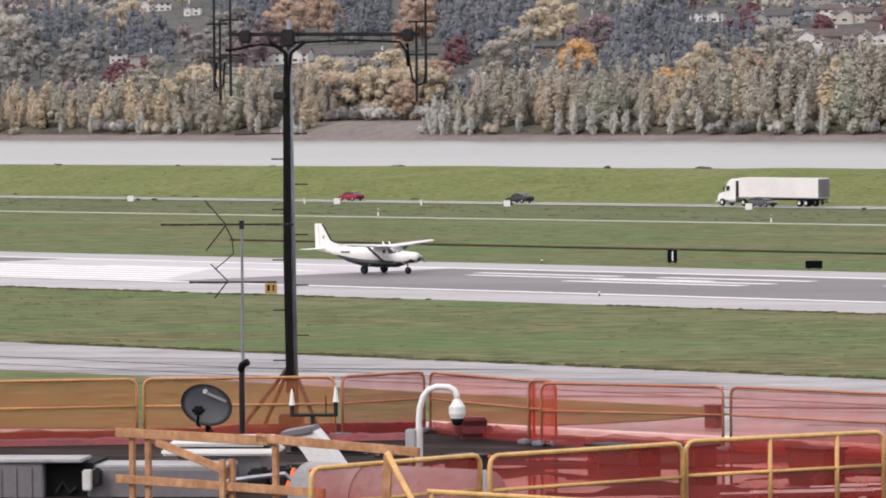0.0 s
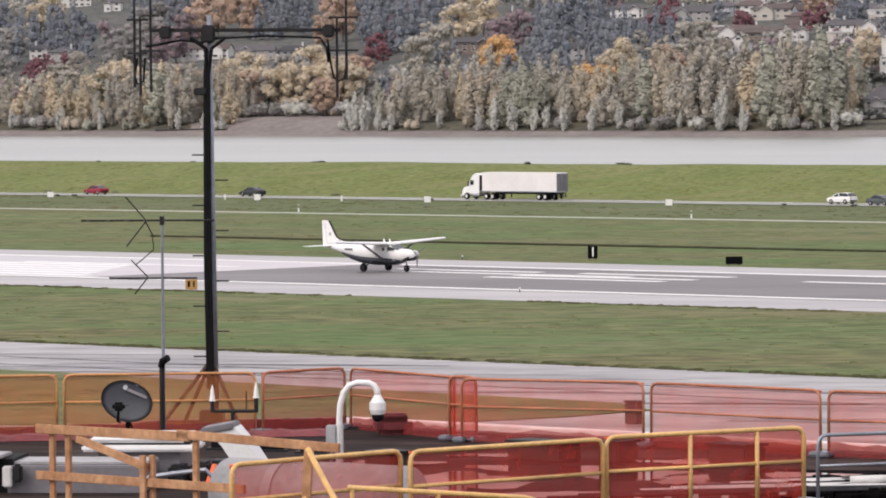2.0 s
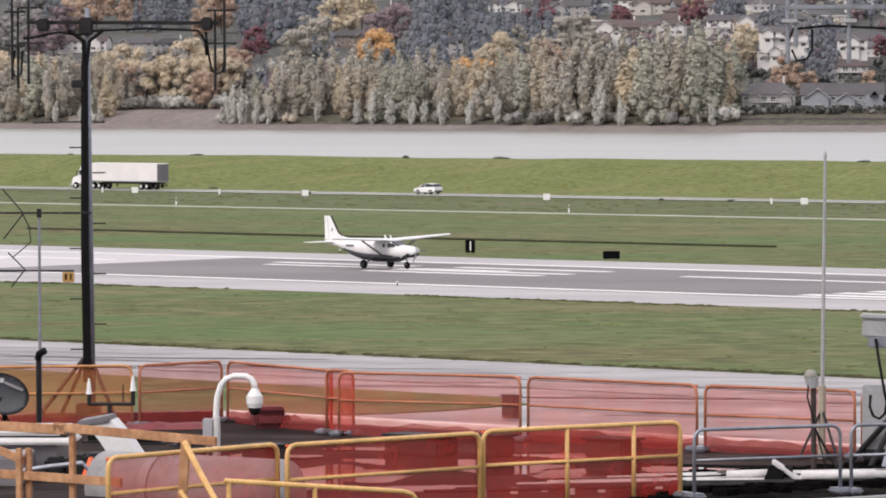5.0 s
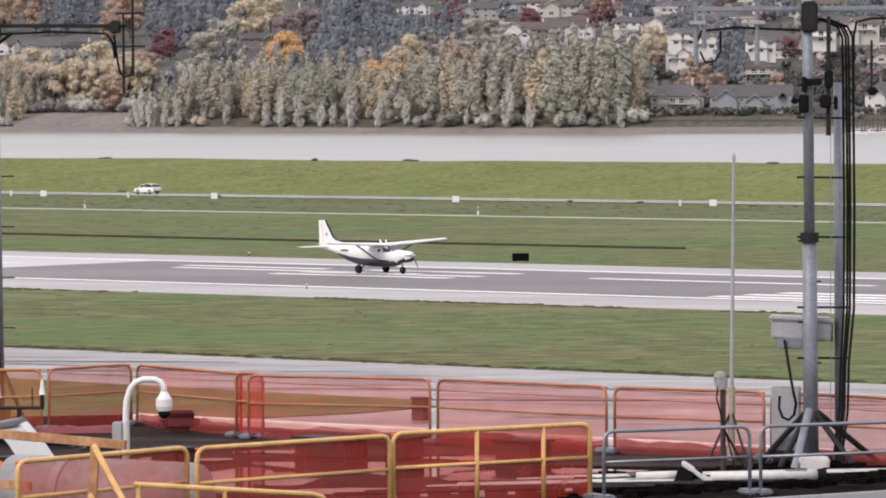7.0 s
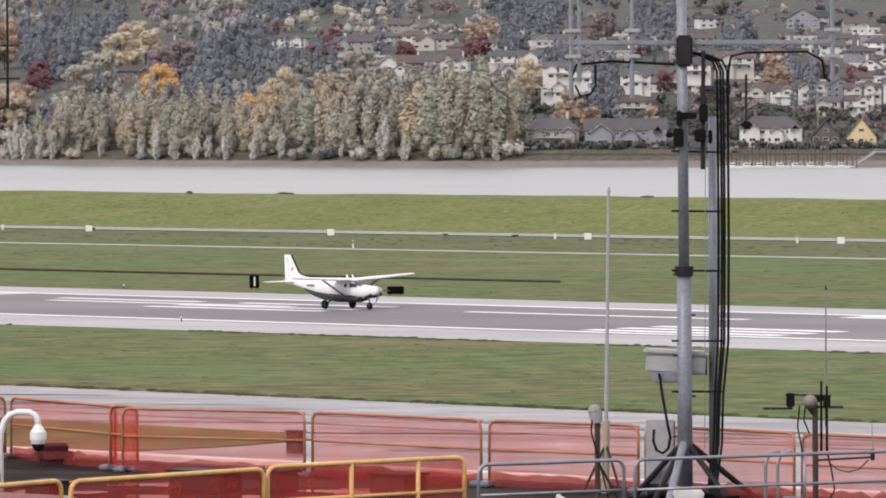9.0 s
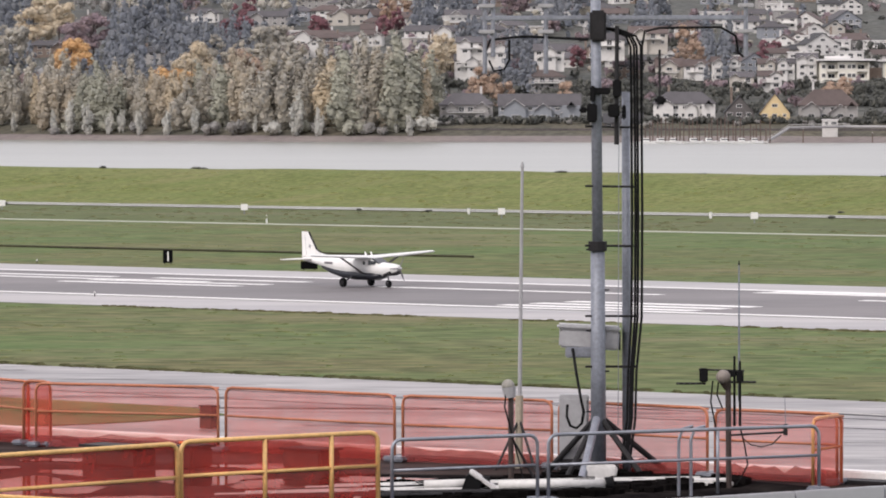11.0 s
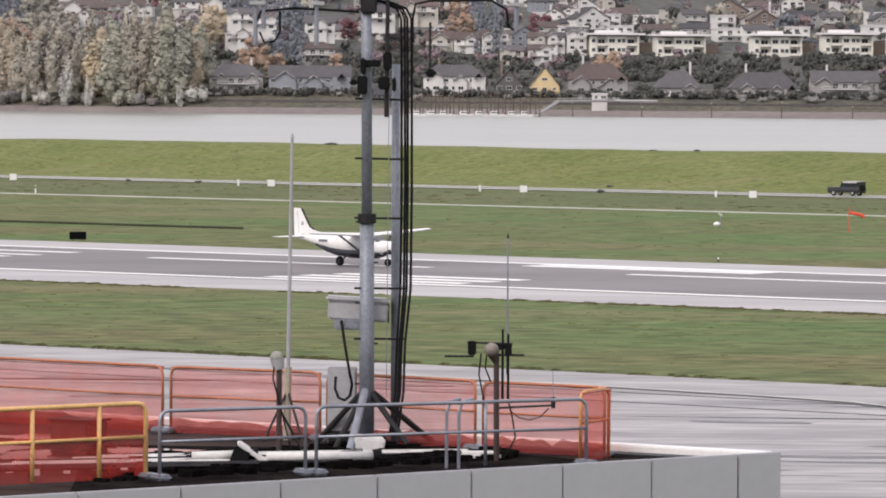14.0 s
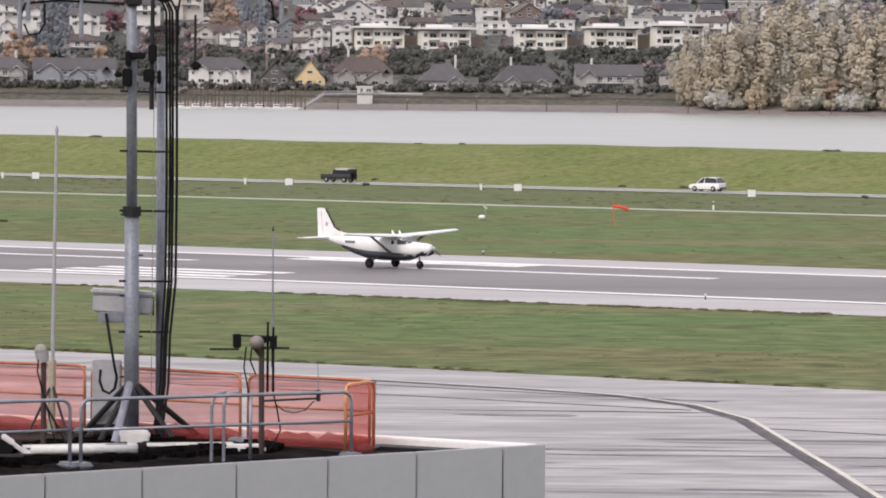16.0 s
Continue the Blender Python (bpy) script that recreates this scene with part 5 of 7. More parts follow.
def build_rails():
    T = 12.67
    left = "yellow-orange steel guard rail with sagging orange netting"
    for p, q in (((-21.0, 81.3), (-18.3, 81.95)), ((-18.2, 82.0), (-15.11, 82.95)), ((-15.0, 82.98), (-11.9, 83.55)), ((-11.78, 83.6), (-10.58, 84.95)), ((-10.46, 84.8), (-8.45, 82.2)),
                 ((-8.28, 81.7), (-5.28, 80.6)), ((-5.15, 80.5), (-2.42, 78.45)), ((-2.29, 78.32), (0.0, 77.0)), ((0.11, 76.8), (2.29, 75.2)), ((2.4, 74.95), (4.12, 73.8))):
        guard(p, q, T, ORAIL if p[0] > -12 else BRAIL, NET if p[0] > -14 else NETL, 0.023, label=left if p[0] < -12 else "")
    guard((4.17, 73.6), (3.72, 72.75), T, BRAIL, NET, 0.026, foot=False, label="short yellow end rail wrapped in orange netting")
    # doubled netting and loose posts at the bend
    b = guard((-8.52, 82.1), (-8.05, 81.75), T + 0.02, ORAIL, NETD, 0.024, label="bent rail end wrapped in doubled orange netting")
    # inner yellow rails
    yl = "bright yellow steel guard rail with orange netting behind"
    guard((-9.3, 63.15), (-7.45, 65.6), T, YELLOW, NETD, 0.033, label=yl)
    guard((-7.3, 65.4), (-4.98, 67.72), T, YELLOW, NETD, 0.033, label=yl)
    guard((-4.94, 67.8), (-2.38, 69.7), T + 0.02, YELLOW, NETD, 0.033, posts=(0.42, 0.76), label=yl)
    hr = thing("stair_handrail", "bright yellow sloping steel handrail on the near roof edge", "handrail")
    part("rail", tube([(-7.78, 62.75, 12.42), (-5.72, 64.4, 12.16), (-5.6, 64.48, 12.12), (-5.54, 64.53, 12.02), (-5.53, 64.54, ROOF_Z)], 0.033, 8), YELLOW, hr, smooth=True)
    for f in (0.02, 0.5):
        c = Vector((-7.78, 62.75, 12.42)).lerp(Vector((-5.72, 64.4, 12.16)), f)
        part("post", rod((c.x, c.y, ROOF_Z), c, 0.03), YELLOW, hr)
    # bare galvanised rails
    gl = "bare galvanised steel guard rail"
    guard((-2.18, 69.45), (-0.2, 70.45), 12.6, GALV, None, 0.026, label=gl)
    guard((-0.05, 70.45), (3.78, 72.3), 12.6, GALV, None, 0.026, posts=(0.62,), label=gl)
    for x in (1.78, 1.95):
        ob = thing("rail_hoop", "small bent galvanised ladder hoop on the roof", "rail", group="ladder hoops")
        part("hoop", tube([(x, 71.6, ROOF_Z), (x, 71.6, 12.45), (x + 0.05, 71.62, 12.6), (x + 0.2, 71.66, 12.64)], 0.024, 7), GALV, ob)


def step_pegs(parent, x, y, z0, z1, gap, r, length=0.22):
    i, z = 0, z0
    while z < z1:
        s = 1 if i % 2 else -1
        part("step_peg", rod((x + s * r, y, z), (x + s * (r + length), y, z), 0.012, seg=6), DARKSTEEL, parent)
        z += gap
        i += 1


def dipole(parent, x, y, z0, z1, r=0.03):
    part("dipole", rod((x, y, z0), (x, y, z1), r, r * 0.7), DARKSTEEL, parent)


def build_black_mast():
    """Tall mast with a cross arm and hanging antennas, on a tripod."""
    ob = thing("antenna_mast", "tall dark steel antenna mast with cross arm and cables", "antenna mast")
    k = 0.977
    ob.matrix_basis = Matrix.Translation(EYE) @ Matrix.Scale(k, 4) @ Matrix.Translation(-EYE)
    x, y = -13.02, 86.2
    part("shaft", rod((x + 0.05, y, ROOF_Z), (x + 0.01, y, 18.62), 0.075, 0.04, 12), POLEGREY, ob, smooth=True)
    for dx, r in ((-0.045, 0.038), (-0.085, 0.02), (0.0, 0.034)):
        part("cable", tube([(x + 0.03 + dx, y - 0.11, ROOF_Z + 0.6), (x + dx, y - 0.1, 14.5), (x + dx * 0.8, y - 0.08, 17.6), (x - 0.04 if dx < -0.03 else x + 0.06, y - 0.07, 18.05), ((x - 0.3) if dx < -0.03 else (x + 0.3), y - 0.07, 18.24)], r, 6), BLACK, ob)
    part("cross_arm", box((-12.4, y, 18.36), (3.3, 0.06, 0.06), ry=0.4, bevel=0.015), DARKSTEEL, ob)
    part("arm_clamp", box((x, y - 0.03, 18.3), (0.24, 0.22, 0.3), bevel=0.03), DARKSTEEL, ob)
    for bx, w in ((-13.75, 0.26), (-10.95, 0.24)):
        part("junction_box", box((bx, y - 0.06, 18.33), (w * 0.8, 0.2, 0.22), bevel=0.03), DARKSTEEL, ob)
    for ax, z0, z1 in ((-14.3, 17.4, 19.6), (-14.2, 17.25, 18.62), (-14.02, 17.32, 19.6), (-10.82, 17.2, 18.56), (-10.66, 17.5, 19.5)):
        dipole(ob, ax, y, z0, z1, 0.026)
    for cx, w, z in ((-14.24, 0.36, 18.55), (-14.02, 0.32, 18.62), (-14.24, 0.34, 17.98), (-14.02, 0.34, 18.02), (-10.7, 0.5, 18.56), (-10.7, 0.5, 18.0)):
        part("bracket", box((cx, y - 0.03, z), (w, 0.07, 0.035)), DARKSTEEL, ob)
    part("cable", tube([(-10.98, y, 18.2), (-10.93, y, 17.8), (-10.88, y, 17.55), (-10.8, y, 17.48), (-10.7, y, 17.52), (-10.66, y, 17.7)], 0.02, 6), BLACK, ob)
    part("cable", tube([(-12.9, y - 0.05, 18.22), (-12.0, y - 0.05, 18.26), (-11.1, y - 0.05, 18.22), (-10.99, y - 0.04, 18.05), (-10.97, y, 17.8)], 0.022, 6), BLACK, ob)
    part("cable", tube([(-14.25, y, 17.9), (-14.3, y, 17.6), (-14.25, y, 17.45), (-14.15, y, 17.5), (-14.12, y, 17.9)], 0.02, 6), BLACK, ob)
    part("cable", tube([(-13.1, y - 0.05, 18.15), (-13.5, y - 0.05, 18.2), (-13.9, y - 0.04, 18.12), (-14.1, y - 0.03, 18.1)], 0.025, 6), BLACK, ob)
    part("equipment_box", box((-13.16, y - 0.08, 17.32), (0.22, 0.14, 0.13), bevel=0.02), DARKSTEEL, ob)
    step_pegs(ob, x, y, 12.8, 17.0, 0.43, 0.09)
    part("step_peg", rod((x - 0.1, y, 16.68), (x - 0.95, y + 0.1, 16.66), 0.012, seg=6), DARKSTEEL, ob)
    for tx, ty in ((-13.85, 85.9), (-12.5, 85.8), (-13.1, 87.1), (-13.6, 86.9)):
        part("tripod_leg", rod((x, y, 12.75), (tx, ty, ROOF_Z), 0.035, 0.035, 8), BROWNSTEEL, ob)
    part("base_plate", box((x, y, ROOF_Z + 0.05), (0.4, 0.4, 0.38), bevel=0.03), BROWNSTEEL, ob)


def yagi(parent, x, y, z, x0, x1, n, size):
    boom = part("boom", rod((x0, y, z), (x1, y, z), 0.016, seg=6), DARKSTEEL, parent)
    for i in range(n):
        ex = x0 + (x1 - x0) * (i + 0.5) / n
        s = size * (1 - 0.5 * i / n)
        part("element", rod((ex - 0.03, y - s, z), (ex + 0.03, y + s, z), 0.008, seg=5), DARKSTEEL, boom)
    return boom


def build_yagi_mast():
    ob = thing("yagi_mast", "thin grey mast with two yagi aerials", "aerial")
    x, y = -13.26, 82.5
    part("shaft", rod((x, y, ROOF_Z), (x, y, 15.3), 0.032, 0.02, 8), GALV, ob)
    part("clamp", box((x, y, 15.22), (0.07, 0.07, 0.14)), DARKSTEEL, ob)
    yagi(ob, x, y, 15.225, -14.6, -12.4, 7, 0.35)
    yagi(ob, x, y, 14.28, -14.14, -12.69, 5, 0.25)
    for a, b in (((-13.85, 15.62), (-13.52, 15.22)), ((-13.52, 15.22), (-13.4, 14.95)), ((-13.52, 15.2), (-13.85, 14.8)), ((-13.76, 14.58), (-13.5, 14.3)), ((-13.5, 14.28), (-13.72, 14.02))):
        part("reflector", rod((a[0], y - 0.1, a[1]), (b[0], y, b[1]), 0.011, seg=5), DARKSTEEL, ob)
    part("cable", tube([(-13.42, y, 14.95), (-13.4, y, 14.75), (-13.55, y, 14.62), (-13.7, y, 14.5)], 0.009, 5), BLACK, ob)
    post = thing("sensor_post", "dark steel post with a black hooded sensor on top", "sensor")
    part("shaft", rod((-13.22, 82.1, ROOF_Z), (-13.22, 82.1, 12.88), 0.045, 0.045, 8), DARKSTEEL, post)
    part("hood", tube([(-13.23, 82.1, 12.86), (-13.2, 82.05, 12.95), (-13.1, 82.0, 13.0)], 0.06, 8), BLACK, post)
    part("base", box((-13.22, 82.1, ROOF_Z + 0.05), (0.3, 0.3, 0.1), bevel=0.02), DARKSTEEL, post)


def build_dish():
    ob = thing("satellite_dish", "dark grey oval satellite dish on a short mast", "satellite dish")
    c = Vector((-13.62, 81.0, 12.36))
    m = Matrix.Translation(c) @ pose(0, 0, 0, 78, 18, -8)
    bm = bmesh.new()
    rings = []
    for i in range(6):
        f = i / 5
        rings.append([bm.verts.new(m @ Vector((0.44 * f * math.cos(a * math.tau / 28), 0.33 * f * math.sin(a * math.tau / 28), -0.07 + 0.07 * f * f))) for a in range(28)] if i else [bm.verts.new(m @ Vector((0, 0, -0.07)))])
    for j in range(28):
        bm.faces.new((rings[0][0], rings[1][j], rings[1][(j + 1) % 28]))
        for i in range(1, 5):
            bm.faces.new((rings[i][j], rings[i + 1][j], rings[i + 1][(j + 1) % 28], rings[i][(j + 1) % 28]))
    bmesh.ops.solidify(bm, geom=bm.faces[:], thickness=0.02)
    part("reflector", bm, DISH, ob, smooth=True)
    part("feed_arm", tube([c + Vector((-0.1, -0.05, -0.33)), c + Vector((-0.1, -0.3, -0.3)), c + Vector((-0.06, -0.42, -0.12))], 0.022, 6), BLACK, ob)
    part("feed_horn", box(c + Vector((-0.06, -0.42, -0.06)), (0.2, 0.16, 0.14), bevel=0.04), BLACK, ob)
    part("mast", tube([(-13.64, 81.2, ROOF_Z), (-13.64, 81.2, 12.0), (-13.62, 81.08, 12.3)], 0.035, 8), BLACK, ob)
    part("strut", rod((-13.45, 81.3, ROOF_Z), (-13.63, 81.18, 12.05), 0.015, seg=6), BLACK, ob)
    # a plain emblem and a bar where the lettering stands
    part("emblem", rod(m @ Vector((-0.1, 0.2, -0.03)), m @ Vector((-0.1, 0.2, 0.0)), 0.04, seg=10), GREYBOX, ob)
    part("name_bar", prism_at(m, (0.12, 0.17, 0.0), (0.34, 0.045, 0.012), -4), HVACGREY, ob)
    part("foot", box((-13.64, 81.2, ROOF_Z + 0.05), (0.5, 0.5, 0.1), bevel=0.02), DARKSTEEL, ob)


def prism_at(m, c, s, rz=0):
    bm = box(c, s, rz)
    bm.transform(m)
    return bm


def build_weather():
    ob = thing("weather_station", "small weather station with two white finned sensors on a tee", "weather station")
    y = 81.0
    part("post", rod((-11.9, y, ROOF_Z), (-11.9, y, 12.2), 0.035, seg=8), DARKSTEEL, ob)
    part("tee_arm", rod((-12.25, y, 12.2), (-11.5, y, 12.2), 0.028, seg=8), DARKSTEEL, ob)
    for x, z in ((-12.23, 12.42), (-11.52, 12.47)):
        s = part("stem", rod((x, y, 12.18), (x, y, z - 0.05), 0.035, seg=8), DARKSTEEL, ob)
        bm = bmesh.new()
        for i in range(4):
            rod((x, y, z + i * 0.05 - 0.06), (x, y, z + i * 0.05 - 0.015), 0.054 - 0.007 * i, 0.04 - 0.007 * i, 10, bm)
        rod((x, y, z + 0.13), (x, y, z + 0.2), 0.025, 0.005, 8, bm)
        part("radiation_shield", bm, WHITE, ob, "white finned radiation shield")
    part("aerial", rod((-11.68, y, 12.2), (-11.68, y, 12.52), 0.012, seg=5), BROWNSTEEL, ob)
    part("foot", box((-11.85, y, ROOF_Z + 0.12), (0.4, 0.35, 0.24), bevel=0.04), REDTARP, ob)


def build_cctv():
    ob = thing("security_camera", "white dome security camera on a gooseneck pole", "security camera")
    y = 76.0
    part("gooseneck", tube([(-9.55, y, ROOF_Z), (-9.55, y, 12.4), (-9.535, y, 12.62), (-9.48, y, 12.8), (-9.4, y, 12.9), (-9.28, y, 12.945), (-9.1, y, 12.94), (-9.02, y, 12.9), (-8.975, y, 12.82), (-8.97, y, 12.7)], 0.048, 10), WHITE, ob, smooth=True)
    part("collar", rod((-9.55, y, ROOF_Z), (-9.55, y, 12.32), 0.06, seg=10), OFFWHITE, ob)
    h = part("housing", rod((-8.97, y, 12.54), (-8.97, y, 12.65), 0.125, 0.125, 14), WHITE, ob)
    part("cap", rod((-8.97, y, 12.65), (-8.97, y, 12.76), 0.115, 0.05, 14), WHITE, ob)
    part("skirt", rod((-8.97, y, 12.47), (-8.97, y, 12.54), 0.1, 0.125, 14), WHITE, ob)
    part("dome", ball((-8.97, y, 12.45), (0.092, 0.092, 0.1)), BLACK, ob, "smoked dark dome", smooth=True)
    part("junction_box", box((-9.67, y - 0.02, 12.15), (0.16, 0.12, 0.32), bevel=0.02), GREYBOX, ob)
    part("conduit", rod((-9.68, y, ROOF_Z), (-9.68, y, 12.0), 0.02, seg=6), GALV, ob)


def build_lumber():
    ob = thing("timber_barrier", "raw lumber barrier of two rails, posts and a diagonal brace", "barrier")
    a, b = Vector((-12.9, 69.2, 0)), Vector((-8.25, 65.65, 0))
    ang = math.degrees(math.atan2(b.y - a.y, b.x - a.x))
    l = (b - a).length

    def beam(f0, f1, z0, z1, w, name):
        p, q = a.lerp(b, f0), a.lerp(b, f1)
        c = (p + q) / 2
        d = (q - p).length
        part(name, box((c.x, c.y, (z0 + z1) / 2), (math.hypot(d, z1 - z0), 0.05, w), ang, -math.degrees(math.atan2(z1 - z0, d)), bevel=0.008), WOOD, ob)

    beam(0.0, 0.52, 12.72, 12.73, 0.13, "top_rail")
    beam(0.48, 1.0, 12.76, 12.7, 0.12, "top_rail")
    beam(0.0, 0.7, 12.08, 12.08, 0.12, "lower_rail")
    beam(0.14, 0.38, 12.62, 12.28, 0.11, "brace")
    for f, z in ((0.045, 12.65), (0.1, 12.66), (0.385, 12.45), (0.375, 12.45), (0.53, 12.68)):
        c = a.lerp(b, f)
        n = Vector((-math.sin(radians(ang)), math.cos(radians(ang)), 0)) * (0.06 if f != 0.375 else -0.06)
        part("post", box((c.x + n.x, c.y + n.y, (ROOF_Z + z) / 2), (0.1, 0.05, z - ROOF_Z), ang, bevel=0.006), WOOD, ob)
    # stile and yellow grab rails of the roof ladder
    ld = thing("roof_ladder", "timber post with yellow ladder grab rails", "ladder")
    part("post", box((-8.47, 64.0, 12.25), (0.12, 0.08, 1.2), ry=4, bevel=0.01), WOOD, ld)
    part("grab_rail", tube([(-8.44, 63.9, 12.82), (-8.2, 63.7, 12.42), (-7.93, 63.5, 12.0), (-7.8, 63.4, 11.7)], 0.04, 8), YELLOW, ld)
    part("grab_rail", tube([(-8.5, 63.9, 12.2), (-8.3, 63.8, 11.95), (-8.15, 63.7, 11.7)], 0.035, 8), YELLOW, ld)


def build_puddles():
    """Rain puddles with ragged edges standing on the roof membrane."""
    for i, (x, y, l, w) in enumerate(((-7.7, 73.4, 1.35, 2.0), (-5.2, 74.9, 0.8, 1.3), (-6.5, 75.8, 1.0, 1.0), (-4.0, 73.6, 0.7, 1.0), (-5.6, 71.0, 1.2, 0.6), (-9.0, 77.0, 0.9, 0.5), (-4.2, 77.3, 1.1, 0.45), (-7.4, 78.6, 0.7, 0.4), (-2.6, 74.6, 0.7, 0.5))):
        ob = thing("puddle", "shallow rain puddle on the dark roof membrane", "puddle", group="rain puddles")
        ring = []
        for k in range(44):
            a = k * math.tau / 44
            r = 1 + 0.55 * noise.noise((x * 5 + math.cos(a) * 1.6, y + math.sin(a) * 1.6, 0.3)) + 0.28 * noise.noise((x + math.cos(a) * 7, math.sin(a) * 7, 2.3))
            ring.append((x + math.cos(a) * l * r, y + math.sin(a) * w * r))
        part("water", prism(ring, ROOF_Z - 0.01, ROOF_Z + 0.004 + 0.002 * i), PUDDLE, ob)


def build_plant():
    """Rooftop plant: cabinets, units, lids, tank and clutter."""
    y = 72.0
    cab = thing("plant_cabinet", "grey sheet-metal plant cabinet with an open dark bay", "cabinet")
    part("body", box((-14.85, y, 11.88), (1.0, 1.4, 0.52), bevel=0.02), HVACGREY, cab)
    for i in range(4):
        part("rib", box((-15.2 + i * 0.22, y - 0.71, 11.85), (0.05, 0.03, 0.44)), HVACGREY, cab)
    part("lid", box((-14.6, y - 0.3, 12.17), (1.6, 0.9, 0.05), bevel=0.015), PLANTTOP, cab)
    # solid black block stands in for the darkness inside the open bay
    part("bay_shade", box((-14.05, y + 0.1, 11.88), (0.75, 1.2, 0.5)), BLACK, cab)
    part("coil", tube([(-14.2, y - 0.52, 11.7), (-14.1, y - 0.53, 11.85), (-14.0, y - 0.52, 11.7), (-13.9, y - 0.53, 11.78)], 0.03, 6), DARKSTEEL, cab)
    u = thing("air_handler", "grey air-handling unit with a white top", "air handler")
    part("body", box((-12.75, y + 0.1, 11.84), (1.95, 1.5, 0.4), bevel=0.02), HVACGREY, u)
    part("top", box((-12.75, y + 0.1, 12.06), (2.0, 1.0, 0.05), bevel=0.015), PLANTTOP, u)
    part("disconnect_switch", box((-13.7, y - 0.75, 11.9), (0.14, 0.12, 0.3), bevel=0.02), OFFWHITE, u)
    part("meter_box", box((-13.55, y - 0.78, 11.95), (0.13, 0.14, 0.26), bevel=0.03), DARKSTEEL, u)
    f = thing("exhaust_hood", "low white sheet-metal exhaust hood with a double lid", "vent hood")
    part("curb", box((-12.1, y + 1.6, 11.95), (1.2, 1.2, 0.6)), HVACGREY, f)
    part("lid", box((-12.1, y + 1.4, 12.18), (1.65, 1.1, 0.1), bevel=0.03), WHITE, f)
    part("cap", box((-12.1, y + 1.5, 12.31), (1.4, 1.3, 0.1), bevel=0.04), WHITE, f)
    part("louvre", box((-12.1, y + 1.45, 12.25), (1.5, 1.0, 0.05)), DARKSTEEL, f)
    t = thing("duct_drum", "large pale horizontal duct drum under netting", "duct")
    part("shell", rod((-10.35, 70.2, 11.75), (-7.7, 68.6, 11.75), 0.5, 0.5, 28), PLANTTOP, t, smooth=True)
    part("end_ring", rod((-9.55, 69.71, 11.75), (-9.42, 69.63, 11.75), 0.515, 0.515, 28), GREYBOX, t)
    part("saddle", box((-9.2, 69.5, 11.67), (3, 0.5, 0.2), -31), DARKSTEEL, t)
    c = thing("vent_cowl", "white slanted sheet-metal vent cowl", "vent cowl")
    secs = [[(x - 0.22, 75.6, z), (x + 0.22, 75.6, z), (x + 0.22, 76.3, z), (x - 0.22, 76.3, z)] for x, z in ((-10.85, 11.7), (-11.05, 12.0), (-11.3, 12.3))]
    part("throat", loft(secs), WHITE, c)
    part("mouth", box((-11.35, 75.95, 12.28), (0.5, 0.78, 0.1), ry=-10, bevel=0.02), HVACGREY, c)
    k = thing("traffic_cone", "orange plastic traffic cone on the roof", "cone")
    part("cone", rod((-10.85, 72, ROOF_Z + 0.04), (-10.85, 72, 12.02), 0.16, 0.03, 14), ORANGE, k)
    part("base", box((-10.85, 72, ROOF_Z + 0.03), (0.4, 0.4, 0.06), bevel=0.02), ORANGE, k)
    p = thing("conduit_loop", "bent galvanised conduit over dark plant", "conduit")
    part("pipe", tube([(-11.65, 70.5, ROOF_Z), (-11.65, 70.5, 11.85), (-11.55, 70.5, 11.95), (-11.2, 70.5, 12.0), (-10.75, 70.5, 12.05), (-10.65, 70.5, 11.95), (-10.62, 70.5, ROOF_Z)], 0.035, 8), GALV, p)
    d = thing("plant_skid", "dark low pump skid between the units", "pump")
    for i in range(5):
        part("pump_casing", box((-11.5 + i * 0.3, 72.9 + 0.2 * (i % 2), 11.8), (0.26, 0.5, 0.3 + 0.07 * (i % 3)), bevel=0.04), DARKSTEEL, d)
    part("tray", box((-10.9, 72.95, ROOF_Z + 0.03), (1.9, 0.9, 0.06)), DARKSTEEL, d)
    # tarpaulin and crates behind the netting
    tp = thing("tarpaulin", "creased red tarpaulin strip lying along the roof edge", "tarpaulin")
    bm = bmesh.new()
    prev = None
    for i in range(40):
        f = i / 39
        x, yy = -19 + 8.4 * f, 81.3 + 2.05 * f
        z = ROOF_Z + 0.04 + 0.09 * (0.5 + noise.noise((i * 0.7, 0, 0)))
        ring = [bm.verts.new((x, yy - 0.35, ROOF_Z + 0.01)), bm.verts.new((x, yy - 0.1, z)), bm.verts.new((x, yy + 0.25, z * 0.5 + ROOF_Z * 0.5 + 0.05)), bm.verts.new((x, yy + 0.5, ROOF_Z + 0.01))]
        if prev:
            for j in range(3):
                bm.faces.new((prev[j], prev[j + 1], ring[j + 1], ring[j]))
        prev = ring
    part("sheet", bm, REDTARP, tp)
    for x, yy, w in ((-11.9, 80.2, 0.42), (-11.1, 79.8, 0.4), (-10.4, 79.4, 0.36)):
        v = thing("roof_vent", "low black roof vent box", "vent", group="low roof vents")
        part("box", box((x, yy, ROOF_Z + 0.08), (w, 0.4, 0.16), bevel=0.03), BLACK, v)
        part("flange", box((x, yy, ROOF_Z + 0.015), (w + 0.15, 0.55, 0.03)), DARKSTEEL, v)
